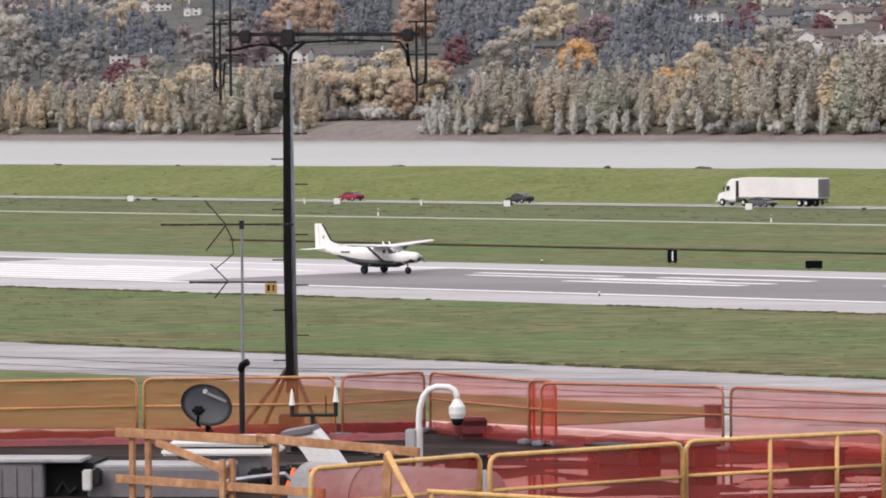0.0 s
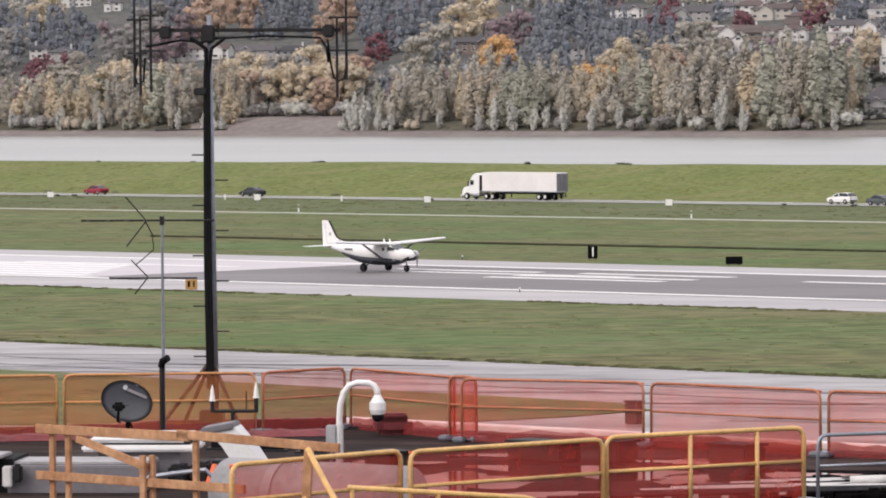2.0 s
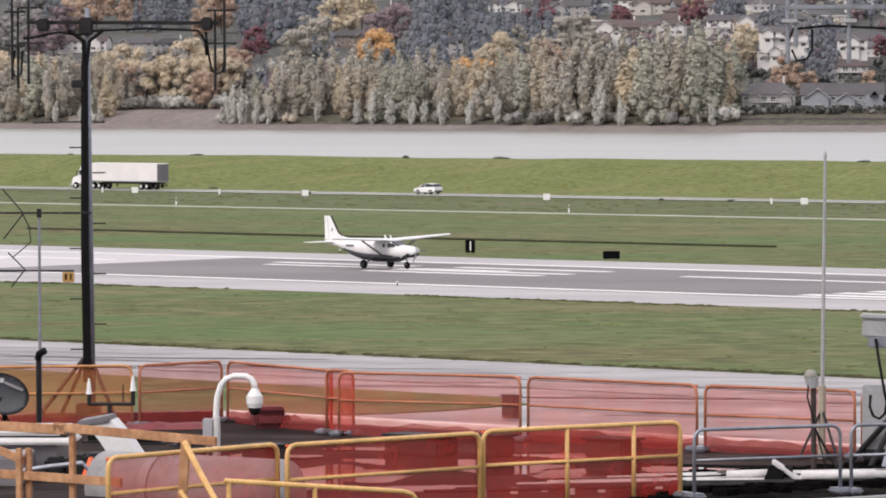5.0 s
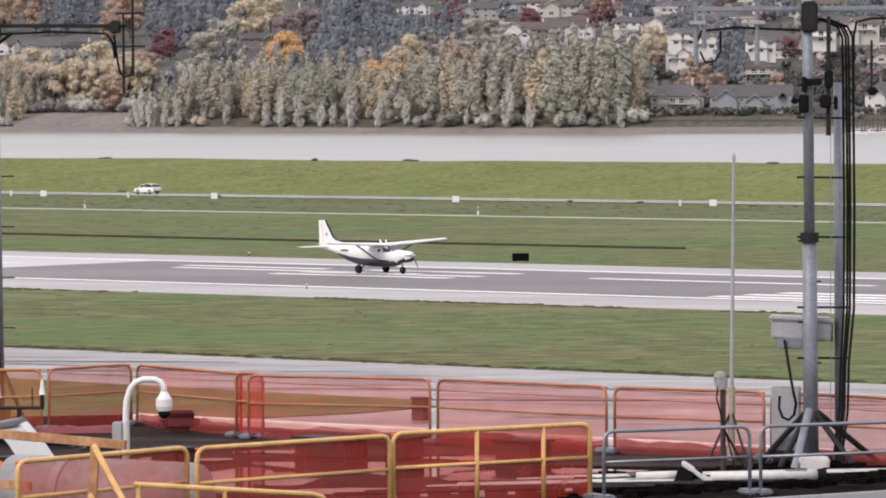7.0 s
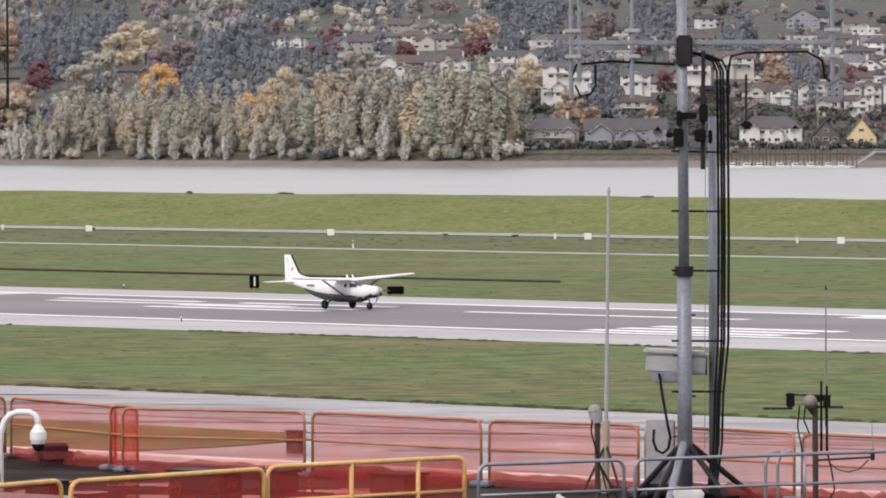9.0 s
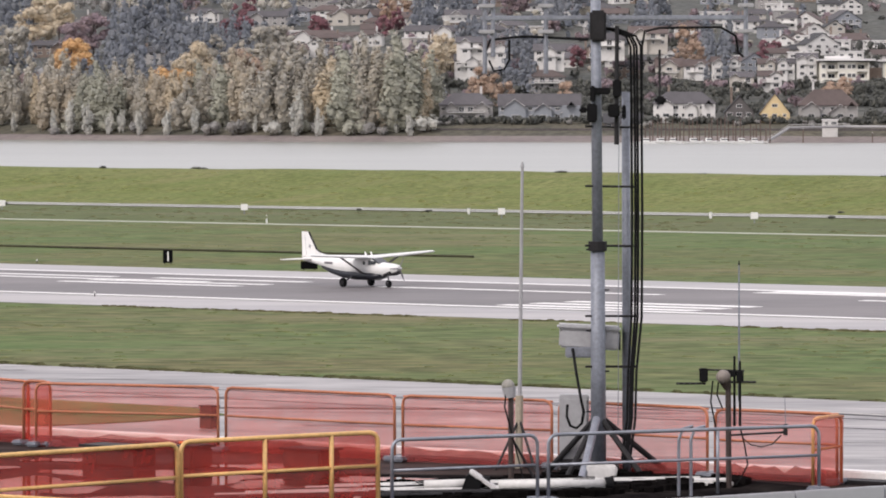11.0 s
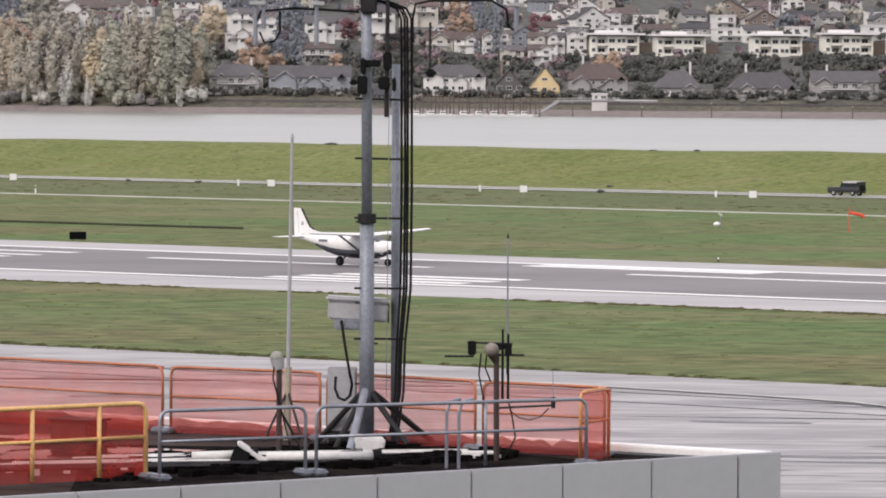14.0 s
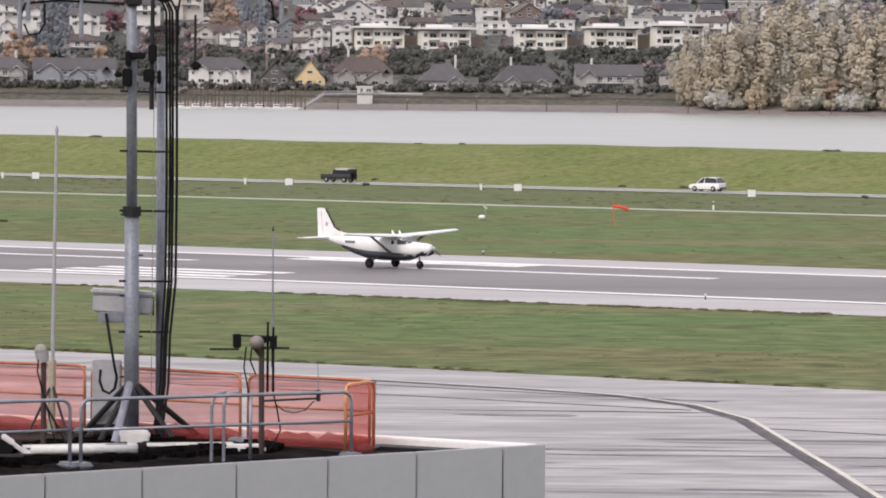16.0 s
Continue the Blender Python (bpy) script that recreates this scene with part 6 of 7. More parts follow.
    for x, yy, s, h in ((-6.6, 77.6, 1.1, 0.28), (-5.45, 77.3, 0.4, 0.3), (-3.64, 77.1, 0.75, 0.27), (-8.85, 76.3, 0.55, 0.22)):
        v = thing("equipment_crate", "dark brown equipment crate on the wet roof", "crate", group="crates on the roof")
        part("crate", box((x, yy, ROOF_Z + h / 2), (s, 0.5, h), -37, bevel=0.03), BROWNSTEEL, v)
        part("lid", box((x, yy, ROOF_Z + h + 0.02), (s + 0.05, 0.55, 0.04), -37), DARKSTEEL, v)
    # equipment behind the net; the netting's red tint is put into its colour
    nb = thing("netted_equipment", "equipment box at the roof edge, coloured red as seen through netting", "netting")
    part("red_tinted_box", box((-9.6, 83.5, ROOF_Z + 0.15), (0.62, 0.4, 0.3), 20, bevel=0.09), REDTARP, nb)
    part("fold", box((-9.62, 83.42, ROOF_Z + 0.32), (0.5, 0.3, 0.08), 14, bevel=0.03), REDTARP, nb)
    sg = thing("apron_container", "dark container seen through the netting on the apron", "container", on_field(-170.5, 197.2, 0.03))
    part("body", box((0, 0, 0.55), (0.85, 0.6, 1.1), bevel=0.04), BROWNSTEEL, sg)
    part("lid", box((0, 0, 1.14), (0.9, 0.65, 0.08)), DARKSTEEL, sg)


def build_grey_mast():
    """Grey two-pole antenna tower with ladder rungs, cross arm, sector boxes and cable loom."""
    ob = thing("antenna_tower", "grey two-pole antenna tower with rungs, boxes and black cables", "antenna mast")
    y = 75.5
    part("main_pole", rod((0.69, y, ROOF_Z), (0.68, y, 15.03), 0.115, 0.105, 14), POLEGREY, ob, smooth=True)
    part("upper_pole", rod((0.68, y, 15.03), (0.65, y, 19.2), 0.08, 0.075, 12), POLEGREY, ob, smooth=True)
    part("flange", rod((0.68, y, 14.98), (0.68, y, 15.12), 0.14, 0.14, 14), DARKSTEEL, ob)
    part("rear_pole", rod((1.12, 76.0, ROOF_Z), (1.105, 76.0, 17.33), 0.07, 0.06, 10), POLEGREY, ob, smooth=True)
    for z in (13.25, 14.0, 15.04, 15.92, 16.8):
        part("rung", rod((0.5, y - 0.09, z + 0.02), (1.26, y + 0.3, z), 0.017, seg=6), DARKSTEEL, ob)
    for i, (cx, dx) in enumerate(((1.15, 0.0), (1.22, 0.02), (1.27, 0.03), (1.19, 0.01))):
        part("cable", tube([(cx - 0.12, 75.2, 11.9), (cx - 0.04, 75.3, 12.5), (cx - 0.02, 75.4, 13.2), (cx + 0.03 + dx, 75.5, 14.0), (cx + 0.04 + dx, 75.5, 15.5), (cx + 0.03 + dx, 75.5, 17.3), (cx + 0.02 + dx, 75.5, 18.0), (cx - 0.05 + dx, 75.5, 18.15), (cx - 0.25, 75.5, 18.24), (0.75, 75.45, 18.28)], 0.02, 6), BLACK, ob)
    part("cable", tube([(1.33, y, 17.0), (1.34, y, 18.0), (1.38, y, 18.22), (1.6, y, 18.27), (2.5, y, 18.28), (2.72, y, 18.15), (2.76, y, 17.9), (2.84, y, 17.84)], 0.02, 6), BLACK, ob)
    part("cable", tube([(0.55, y - 0.05, 18.1), (0.2, y, 18.12), (-0.4, y, 18.15), (-0.9, y, 18.1), (-0.98, y, 17.9)], 0.022, 6), BLACK, ob)
    part("cable", tube([(-0.62, y, 18.1), (-0.62, y, 17.8), (-0.7, y, 17.66), (-0.85, y, 17.64), (-0.92, y, 17.8)], 0.018, 6), BLACK, ob)
    part("cross_arm", box((0.92, y, 18.42), (3.9, 0.07, 0.075), bevel=0.015), GALV, ob)
    part("arm_clamp", box((0.69, y - 0.03, 18.3), (0.24, 0.22, 0.46), bevel=0.03), DARKSTEEL, ob)
    for ax, z0 in ((-0.98, 17.6), (-0.08, 17.6), (2.87, 17.85), (-0.86, 17.85)):
        part("dipole", rod((ax, y, z0), (ax, y, 19.3), 0.036, 0.028, 8), GALV, ob)
    for ax in (-0.95, -0.08, 2.87):
        for z in (18.22, 18.6):
            part("bracket", box((ax, y - 0.03, z), (0.24, 0.08, 0.06), bevel=0.01), GREYBOX, ob)
    for c, s in (((0.74, y - 0.1, 17.34), (0.26, 0.16, 0.1)), ((0.61, y - 0.12, 17.3), (0.08, 0.2, 0.24)), ((0.6, y - 0.12, 17.02), (0.15, 0.24, 0.27)), ((0.92, y - 0.12, 17.05), (0.17, 0.2, 0.19)), ((0.97, y - 0.08, 17.38), (0.13, 0.14, 0.26)), ((1.07, y - 0.1, 17.03), (0.06, 0.12, 0.22)), ((0.47, y - 0.06, 17.06), (0.12, 0.1, 0.08))):
        part("sector_box", box(c, s, bevel=0.02), BLACK, ob)
    part("whip", rod((0.96, y - 0.06, 16.55), (0.97, y - 0.06, 18.3), 0.035, 0.03, 8), DARKSTEEL, ob)
    part("small_sensor", tube([(1.6, y, 17.95), (1.6, y, 17.3), (1.6, y, 17.22)], 0.018, 6), DARKSTEEL, ob)
    part("sensor_head", box((1.61, y, 17.2), (0.16, 0.12, 0.12), bevel=0.03), BLACK, ob)
    part("guy_wire", rod((1.0, y, 17.3), (0.98, y, 12.4), 0.006, seg=5), GALV, ob)
    step_pegs(ob, 0.68, y - 0.02, 12.6, 15.0, 0.6, 0.1, 0.07)
    for q in ((0.2, 74.6), (-0.1, 75.9), (1.35, 75.0), (1.75, 75.9)):
        part("brace", rod((0.69, y, 12.55), (*q, ROOF_Z), 0.045, 0.045, 8), DARKSTEEL, ob)
    part("front_brace", rod((0.66, y - 0.15, 12.5), (0.42, 74.2, ROOF_Z), 0.06, 0.06, 8), GALV, ob)
    part("shoe", box((0.72, 74.6, ROOF_Z + 0.12), (0.45, 0.5, 0.24), ry=8, bevel=0.03), OFFWHITE, ob)
    part("base_block", box((0.69, y, ROOF_Z + 0.1), (0.6, 0.5, 0.2), bevel=0.03), DARKSTEEL, ob)
    wb = part("camera_housing", box((0.555, 75.86, 13.66), (0.89, 0.4, 0.28), ry=3, bevel=0.03), GREYBOX, ob, "long pale grey weatherproof camera housing")
    part("sunshield", box((0.555, 75.86, 13.83), (0.95, 0.44, 0.08), ry=3, bevel=0.03), GREYBOX, wb)
    part("window", box((1.005, 75.86, 13.63), (0.03, 0.3, 0.26)), DARKSTEEL, wb)
    part("bracket", box((0.45, 75.68, 13.47), (0.5, 0.14, 0.16), bevel=0.02), GALV, ob)
    part("cable", tube([(0.31, 75.6, 13.52), (0.36, 75.2, 13.2), (0.43, 75.0, 12.8), (0.47, 75.05, 12.62), (0.44, 75.1, 12.45), (0.36, 75.1, 12.38), (0.27, 75.1, 12.42), (0.22, 75.15, 12.55), (0.23, 75.2, 12.72)], 0.022, 6), BLACK, ob)
    cab = thing("electrical_cabinet", "grey upright electrical cabinet beside the antenna tower", "cabinet")
    part("body", box((0.33, 76.0, 12.24), (0.44, 0.35, 1.18), bevel=0.015), GREYBOX, cab)
    part("door", box((0.33, 75.81, 12.32), (0.38, 0.03, 0.9), bevel=0.008), GREYBOX, cab)
    part("lower_panel", box((0.33, 75.8, 11.76), (0.42, 0.04, 0.24)), DARKSTEEL, cab)


def build_right_roof():
    wp = thing("flag_pole", "slim white pole standing on the roof", "pole")
    part("shaft", rod((-0.5, 77.0, ROOF_Z), (-0.44, 77.0, 16.2), 0.034, 0.022, 10), GREYBOX, wp)
    part("sleeve", rod((-0.5, 77.0, ROOF_Z), (-0.49, 77.0, 12.75), 0.06, 0.06, 10), mat("beige_sleeve", (0.40, 0.35, 0.27), 0.6), wp)
    part("tip", rod((-0.44, 77.0, 16.2), (-0.44, 77.0, 16.28), 0.035, 0.01, 8), GREYBOX, wp)
    for q in ((-0.85, 76.6), (-0.25, 76.4)):
        part("stay", rod((-0.49, 77.0, 12.4), (*q, ROOF_Z), 0.02, seg=6), DARKSTEEL, wp)
    bp = thing("dome_antenna", "grey dome antenna on a rusty post", "antenna")
    part("post", rod((-0.59, 73.5, ROOF_Z), (-0.59, 73.5, 13.0), 0.04, 0.04, 8), BROWNSTEEL, bp)
    part("dome", ball((-0.63, 73.5, 13.1), (0.095, 0.095, 0.095)), mat("grey_radome", (0.28, 0.27, 0.24), 0.6), bp, smooth=True)
    part("skirt", rod((-0.6, 73.5, 12.93), (-0.62, 73.5, 13.08), 0.08, 0.105, 12), GREYBOX, bp)
    part("cable", tube([(-0.66, 73.45, 13.0), (-0.68, 73.45, 12.8), (-0.6, 73.45, 12.5), (-0.52, 73.45, 12.2), (-0.4, 73.45, 11.7)], 0.012, 5), BLACK, bp)
    part("strut", rod((-0.55, 73.5, 12.3), (-0.2, 73.6, ROOF_Z), 0.018, seg=6), DARKSTEEL, bp)
    an = thing("aerial_cluster", "post with grey dome, small yagis and black boxes", "antenna")
    y = 73.0
    part("post", rod((2.53, y, ROOF_Z), (2.52, y, 13.2), 0.042, 0.04, 8), BROWNSTEEL, an)
    part("dome", ball((2.45, y - 0.05, 13.26), (0.105, 0.1, 0.1)), mat("brown_radome", (0.22, 0.19, 0.17), 0.6), an, smooth=True)
    part("bowl", rod((2.52, y, 13.08), (2.46, y, 13.24), 0.05, 0.1, 12), BROWNSTEEL, an)
    yagi(an, 2.3, y, 13.16, 1.78, 2.2, 5, 0.1)
    yagi(an, 2.6, y, 13.18, 2.55, 2.92, 3, 0.08)
    part("boom", rod((2.1, y, 13.36), (2.75, y, 13.34), 0.014, seg=6), DARKSTEEL, an)
    for c, s in (((2.17, y, 13.28), (0.12, 0.1, 0.2)), ((2.69, y, 13.26), (0.1, 0.1, 0.18)), ((2.58, y + 0.03, 13.3), (0.12, 0.08, 0.1))):
        part("radio_box", box(c, s, bevel=0.015), BLACK, an)
    for x, z in ((2.61, 13.55), (2.69, 13.48)):
        part("whip", rod((x, y, 12.55), (x, y, z), 0.022, 0.018, 6), BLACK, an)
    part("tall_whip", rod((2.68, y + 0.1, 12.9), (2.68, y + 0.1, 14.85), 0.018, 0.011, 6), POLEGREY, an, "slim grey whip aerial")
    part("tip", rod((2.68, y + 0.1, 14.85), (2.68, y + 0.1, 14.92), 0.02, 0.005, 6), DARKSTEEL, an)
    for pts in ([(2.3, y - 0.05, 13.2), (2.27, y - 0.05, 12.9), (2.33, y - 0.05, 12.6), (2.36, y - 0.05, 12.3)], [(2.38, y - 0.05, 13.18), (2.36, y - 0.05, 13.0), (2.44, y - 0.05, 12.8)], [(2.7, y, 12.5), (2.75, y, 12.3), (2.8, y, 12.0), (2.7, y, 11.8), (2.62, y, 11.7)]):
        part("cable", tube(pts, 0.012, 5), BLACK, an)
    part("side_arm", rod((2.55, y, 12.42), (3.34, y, 12.46), 0.016, seg=6), DARKSTEEL, an)
    part("side_box", box((3.34, y, 12.5), (0.06, 0.06, 0.16)), DARKSTEEL, an)
    part("thin_aerial", rod((3.34, y, 12.55), (3.33, y, 12.95), 0.006, seg=5), GALV, an)
    part("cable", tube([(2.72, y, 12.38), (2.85, y, 12.28), (3.0, y, 12.25), (3.15, y, 12.29), (3.28, y, 12.42)], 0.01, 5), DARKSTEEL, an)
    part("foot", box((2.3, 73.3, ROOF_Z + 0.06), (0.6, 0.45, 0.12), bevel=0.04), OFFWHITE, an)
    # white ducts, dark pipe runs and rubble on the open roof
    for p, q in (((-1.8, 71.9, ROOF_Z + 0.14), (-1.0, 72.0, ROOF_Z + 0.16)), ((-0.75, 71.9, ROOF_Z + 0.14), (0.75, 72.1, ROOF_Z + 0.14))):
        du = thing("pipe_length", "loose white pipe length lying on the roof", "pipe", group="loose white pipes")
        part("pipe", rod(p, q, 0.07, seg=14), OFFWHITE, du, smooth=True)
        part("collar", rod(Vector(q), Vector(q) + (Vector(q) - Vector(p)).normalized() * 0.12, 0.1, seg=14), BLACK, du)
    el = thing("duct_elbow", "white slanted sheet-metal duct piece", "duct")
    part("plate", box((-0.95, 71.95, ROOF_Z + 0.2), (0.5, 0.5, 0.05), ry=35, bevel=0.01), OFFWHITE, el)
    part("flange", box((-1.12, 71.95, ROOF_Z + 0.14), (0.25, 0.5, 0.28), ry=20, bevel=0.02), BLACK, el)
    for i in range(8):
        pr = thing("conduit_run", "thin conduit running along the dark roof", "conduit", group="roof conduits")
        yy = 70.5 + i * 0.42
        x0 = -2.9 + 0.4 * i
        part("pipe", tube([(x0 - 3.0, yy - 0.8, ROOF_Z + 0.08), (x0, yy, ROOF_Z + 0.09), (x0 + random.uniform(1.2, 2.6), yy + 0.45, ROOF_Z + 0.09)], 0.028, 6), random.choice((GALV, DARKSTEEL, OFFWHITE)), pr)
        for k in range(3):
            part("clip", box((x0 - 2.2 + k * 1.2, yy - 0.55 + k * 0.3, ROOF_Z + 0.04), (0.1, 0.16, 0.1)), OFFWHITE, pr)
    bm = bmesh.new()
    for i in range(620):
        x = random.uniform(-3.0, 2.8)
        lo, hi = 68.2 + 0.75 * (x + 2), 77.4 - 0.74 * (x + 0)
        yy = random.uniform(lo + 1.5, min(hi - 1.2, lo + 5.5))
        s = random.uniform(0.05, 0.2)
        box((x, yy, ROOF_Z + s * 0.25), (s * random.uniform(0.8, 2.2), s, s * 0.6), random.uniform(0, 180), bm=bm)
    tagged(part("roof_debris", bm, mat("dark_debris", (0.009, 0.008, 0.008), 0.8, var=0.4, scale=2, fine=12, spec=0.0)), "dark wet gravel and debris on the roof", "debris", kind="stuff")
    tagged(part("roof_felt", prism([(-3.3, 67.2), (4.2, 72.6), (2.4, 75.0), (-3.4, 75.8)], ROOF_Z, ROOF_Z + 0.012), mat("black_roof_felt", (0.008, 0.007, 0.008), 0.8, var=0.4, scale=1.2, fine=8, other=(0.022, 0.019, 0.018), spec=0.0)), "black wet roofing felt patch", "roofing", kind="structure")


build_terminal()
build_puddles()
build_rails()
build_black_mast()
build_yagi_mast()
build_dish()
build_weather()
build_cctv()
build_lumber()
build_plant()
build_grey_mast()
build_right_roof()


# ---------- airfield furniture ----------
def build_field_things():
    for i, u in enumerate((-690, -645, -600.3, -553.7, -518, -471, -424.9, -383, -347.4, -313.1, -276, -240)):
        u, v = u * 0.971, 536.5
        ob = thing("roadside_marker", "white square marker board on a short post beside the highway", "marker", on_field(u, v), group="roadside markers")
        part("board", box((0, 0, 0.95), (0.95, 0.12, 0.85), 37, bevel=0.02), WHITE, ob)
        part("post", rod((0, 0, 0), (0, 0, 0.6), 0.06, seg=6), GALV, ob)
    for u in (-560, -535, -430, -389.5, -352.5):
        ob = thing("utility_marker", "small white utility marker in the verge", "marker", on_field(u, 551.8), group="small utility markers")
        part("post", box((0, 0, 0.4), (0.3, 0.25, 0.8), bevel=0.05), WHITE, ob)
        part("cap", box((0, 0, 0.82), (0.34, 0.29, 0.08)), OFFWHITE, ob)
    for u, v in ((-497, 504), (-425, 503), (-290, 503)):
        ob = thing("fence_marker", "slim white marker stake beside the perimeter track", "stake", on_field(u, v), group="marker stakes")
        part("stake", rod((0, 0, 0), (0, 0, 0.55), 0.13, 0.1, 7), WHITE, ob)
        part("cap", rod((0, 0, 0.9), (0, 0, 1.0), 0.14, 0.04, 7), OFFWHITE, ob)
    s = thing("distance_sign", "black runway distance sign with a white numeral 1", "sign", on_field(-333.8, 379.9, 0, 37))
    part("panel", box((0, 0, 0.75), (0.95, 0.3, 1.25), bevel=0.03), SIGNBLACK, s)
    for x in (-0.3, 0.3):
        part("leg", rod((x, 0, 0), (x, 0, 0.2), 0.05, seg=6), DARKSTEEL, s)
    fc = bpy.data.curves.new("numeral", "FONT")
    fc.body, fc.size, fc.extrude, fc.align_x = "1", 1.35, 0.01, "CENTER"
    fc.materials.append(PAINT)
    n = new("numeral", fc)
    n.parent, n.matrix_basis = s, pose(0.03, -0.165, 0.3, 90, 0, 0)
    s = thing("runway_sign", "plain black runway sign panel on legs", "sign", on_field(-310.9, 374.2, 0, 37))
    part("panel", box((0, 0, 0.5), (1.6, 0.3, 0.74), bevel=0.03), SIGNBLACK, s)
    for x in (-0.5, 0.5):
        part("leg", rod((x, 0, 0), (x, 0, 0.2), 0.05, seg=6), DARKSTEEL, s)
    s = thing("taxiway_sign", "yellow taxiway sign with dark characters", "sign", on_field(-312.7, 304.0, 0, 37))
    part("panel", box((0, 0, 0.55), (1.0, 0.25, 0.85), bevel=0.03), SIGNYEL, s)
    part("bar", box((-0.2, -0.13, 0.6), (0.2, 0.02, 0.5)), SIGNBLACK, s)
    part("bar", box((0.22, -0.13, 0.6), (0.14, 0.02, 0.5)), SIGNBLACK, s)
    part("leg", rod((0, 0, 0), (0, 0, 0.2), 0.06, seg=6), DARKSTEEL, s)
    for u, v in ((-286.5, 316.8), (-183, 316.4), (-386, 316.6), (-85, 316.5), (-345, 373), (-238, 373)):
        ob = thing("runway_light", "small white raised runway edge light", "light", on_field(u, v, 0.03), group="runway edge lights")
        part("stem", rod((0, 0, 0), (0, 0, 0.25), 0.05, seg=6), DARKSTEEL, ob)
        part("lens", rod((0, 0, 0.25), (0, 0, 0.42), 0.09, 0.07, 8), OFFWHITE, ob)
    w = thing("windsock", "orange windsock streaming from a short pole", "windsock", on_field(-269.5, 448, 0, 37))
    part("pole", rod((-0.5, 0, 0), (-0.5, 0, 2.6), 0.05, 0.04, 7), SOCK, w)
    part("sock", tube([(-0.5, 0, 2.0), (-0.1, 0, 1.95), (0.4, 0, 1.88), (0.75, 0, 1.8), (1.05, 0, 1.6)], 0.17, 10), SOCK, w)
    part("hoop", rod((-0.52, 0, 2.0), (-0.44, 0, 2.0), 0.21, 0.21, 12), SOCK, w)
    g = thing("weather_sensor", "white instrument box with a tilted head in the grass", "instrument", on_field(-286.9, 449.5, 0, 37))
    part("cabinet", ball((-0.1, 0, 0.42), (0.38, 0.3, 0.24)), WHITE, g)
    part("stem", rod((0.25, 0, 0), (0.25, 0, 1.5), 0.05, seg=6), GALV, g)
    part("head", box((0.25, 0, 1.45), (0.5, 0.3, 0.2), ry=35, bevel=0.05), OFFWHITE, g)
    # low bushes on the levee
    for i in range(26):
        u = -860 + i * 24 + random.uniform(-11, 11)
        crown, trunk = KINDS["weed", i % 3]
        p = field(u, 606.5)
        s = random.uniform(0.05, 0.12)
        ob = thing("shrub", "low dark shrub on the levee crest", "shrub", pose(p.x, p.y, 4.55, 0, 0, i * 50) @ Matrix.Diagonal((s * 3.2, s * 1.5, s * 0.8, 1)), group="levee shrubs")
        for nm, me in (("crown", crown), ("trunk", trunk)):
            o = new(nm, me)
            o.parent = ob
    for i in range(30):
        u = random.uniform(-700, -230)
        p = field(u, random.choice((556.5, 574.5, 575.5)))
        crown, trunk = KINDS["weed", i % 3]
        s = random.uniform(0.06, 0.12)
        ob = thing("shrub", "small dark weed clump on the highway verge", "shrub", pose(p.x, p.y, 0.05, 0, 0, i * 50) @ Matrix.Diagonal((s * 1.8, s * 1.3, s * 0.8, 1)), group="verge weeds")
        for nm, me in (("crown", crown), ("trunk", trunk)):
            o = new(nm, me)
            o.parent = ob


# ---------- the aeroplane ----------
def wheel(parent, x, y, r, w, hub=CHROME):
    """A wheel that turns about its axle, local y."""
    a = rod((0, -w / 2, 0), (0, w / 2, 0), r, seg=20)
    es = [e for e in a.edges if e.calc_face_angle(0) > 1]
    bmesh.ops.bevel(a, geom=es, offset=w * 0.25, segments=2, affect="EDGES")
    t = part("wheel", a, BLACK, parent, "black rubber tyre", smooth=False)
    t.matrix_basis = pose(x, y, r)
    part("rim", rod((0, -w / 2 - 0.01, 0), (0, w / 2 + 0.01, 0), r * 0.5, seg=12), hub, t)
    return t


def ring(x, zb, zt, hw, n=16, flat=0.75):
    zc, hh = (zb + zt) / 2, (zt - zb) / 2
    out = []
    for i in range(n):
        a = i * math.tau / n
        c, s = math.cos(a), math.sin(a)
        out.append((x, hw * math.copysign(abs(c) ** flat, c), zc + hh * math.copysign(abs(s) ** flat, s)))
    return out


def airfoil(x0, x1, y, z, t):
    """Section of a wing: leading edge x0, trailing edge x1."""
    c = x0 - x1
    pts = [(0, 0), (0.06, 0.5), (0.25, 0.9), (0.5, 0.75), (0.8, 0.3), (1, 0.02), (0.8, -0.12), (0.4, -0.3), (0.08, -0.3)]
    return [(x0 - f * c, y, z + g * t) for f, g in pts]


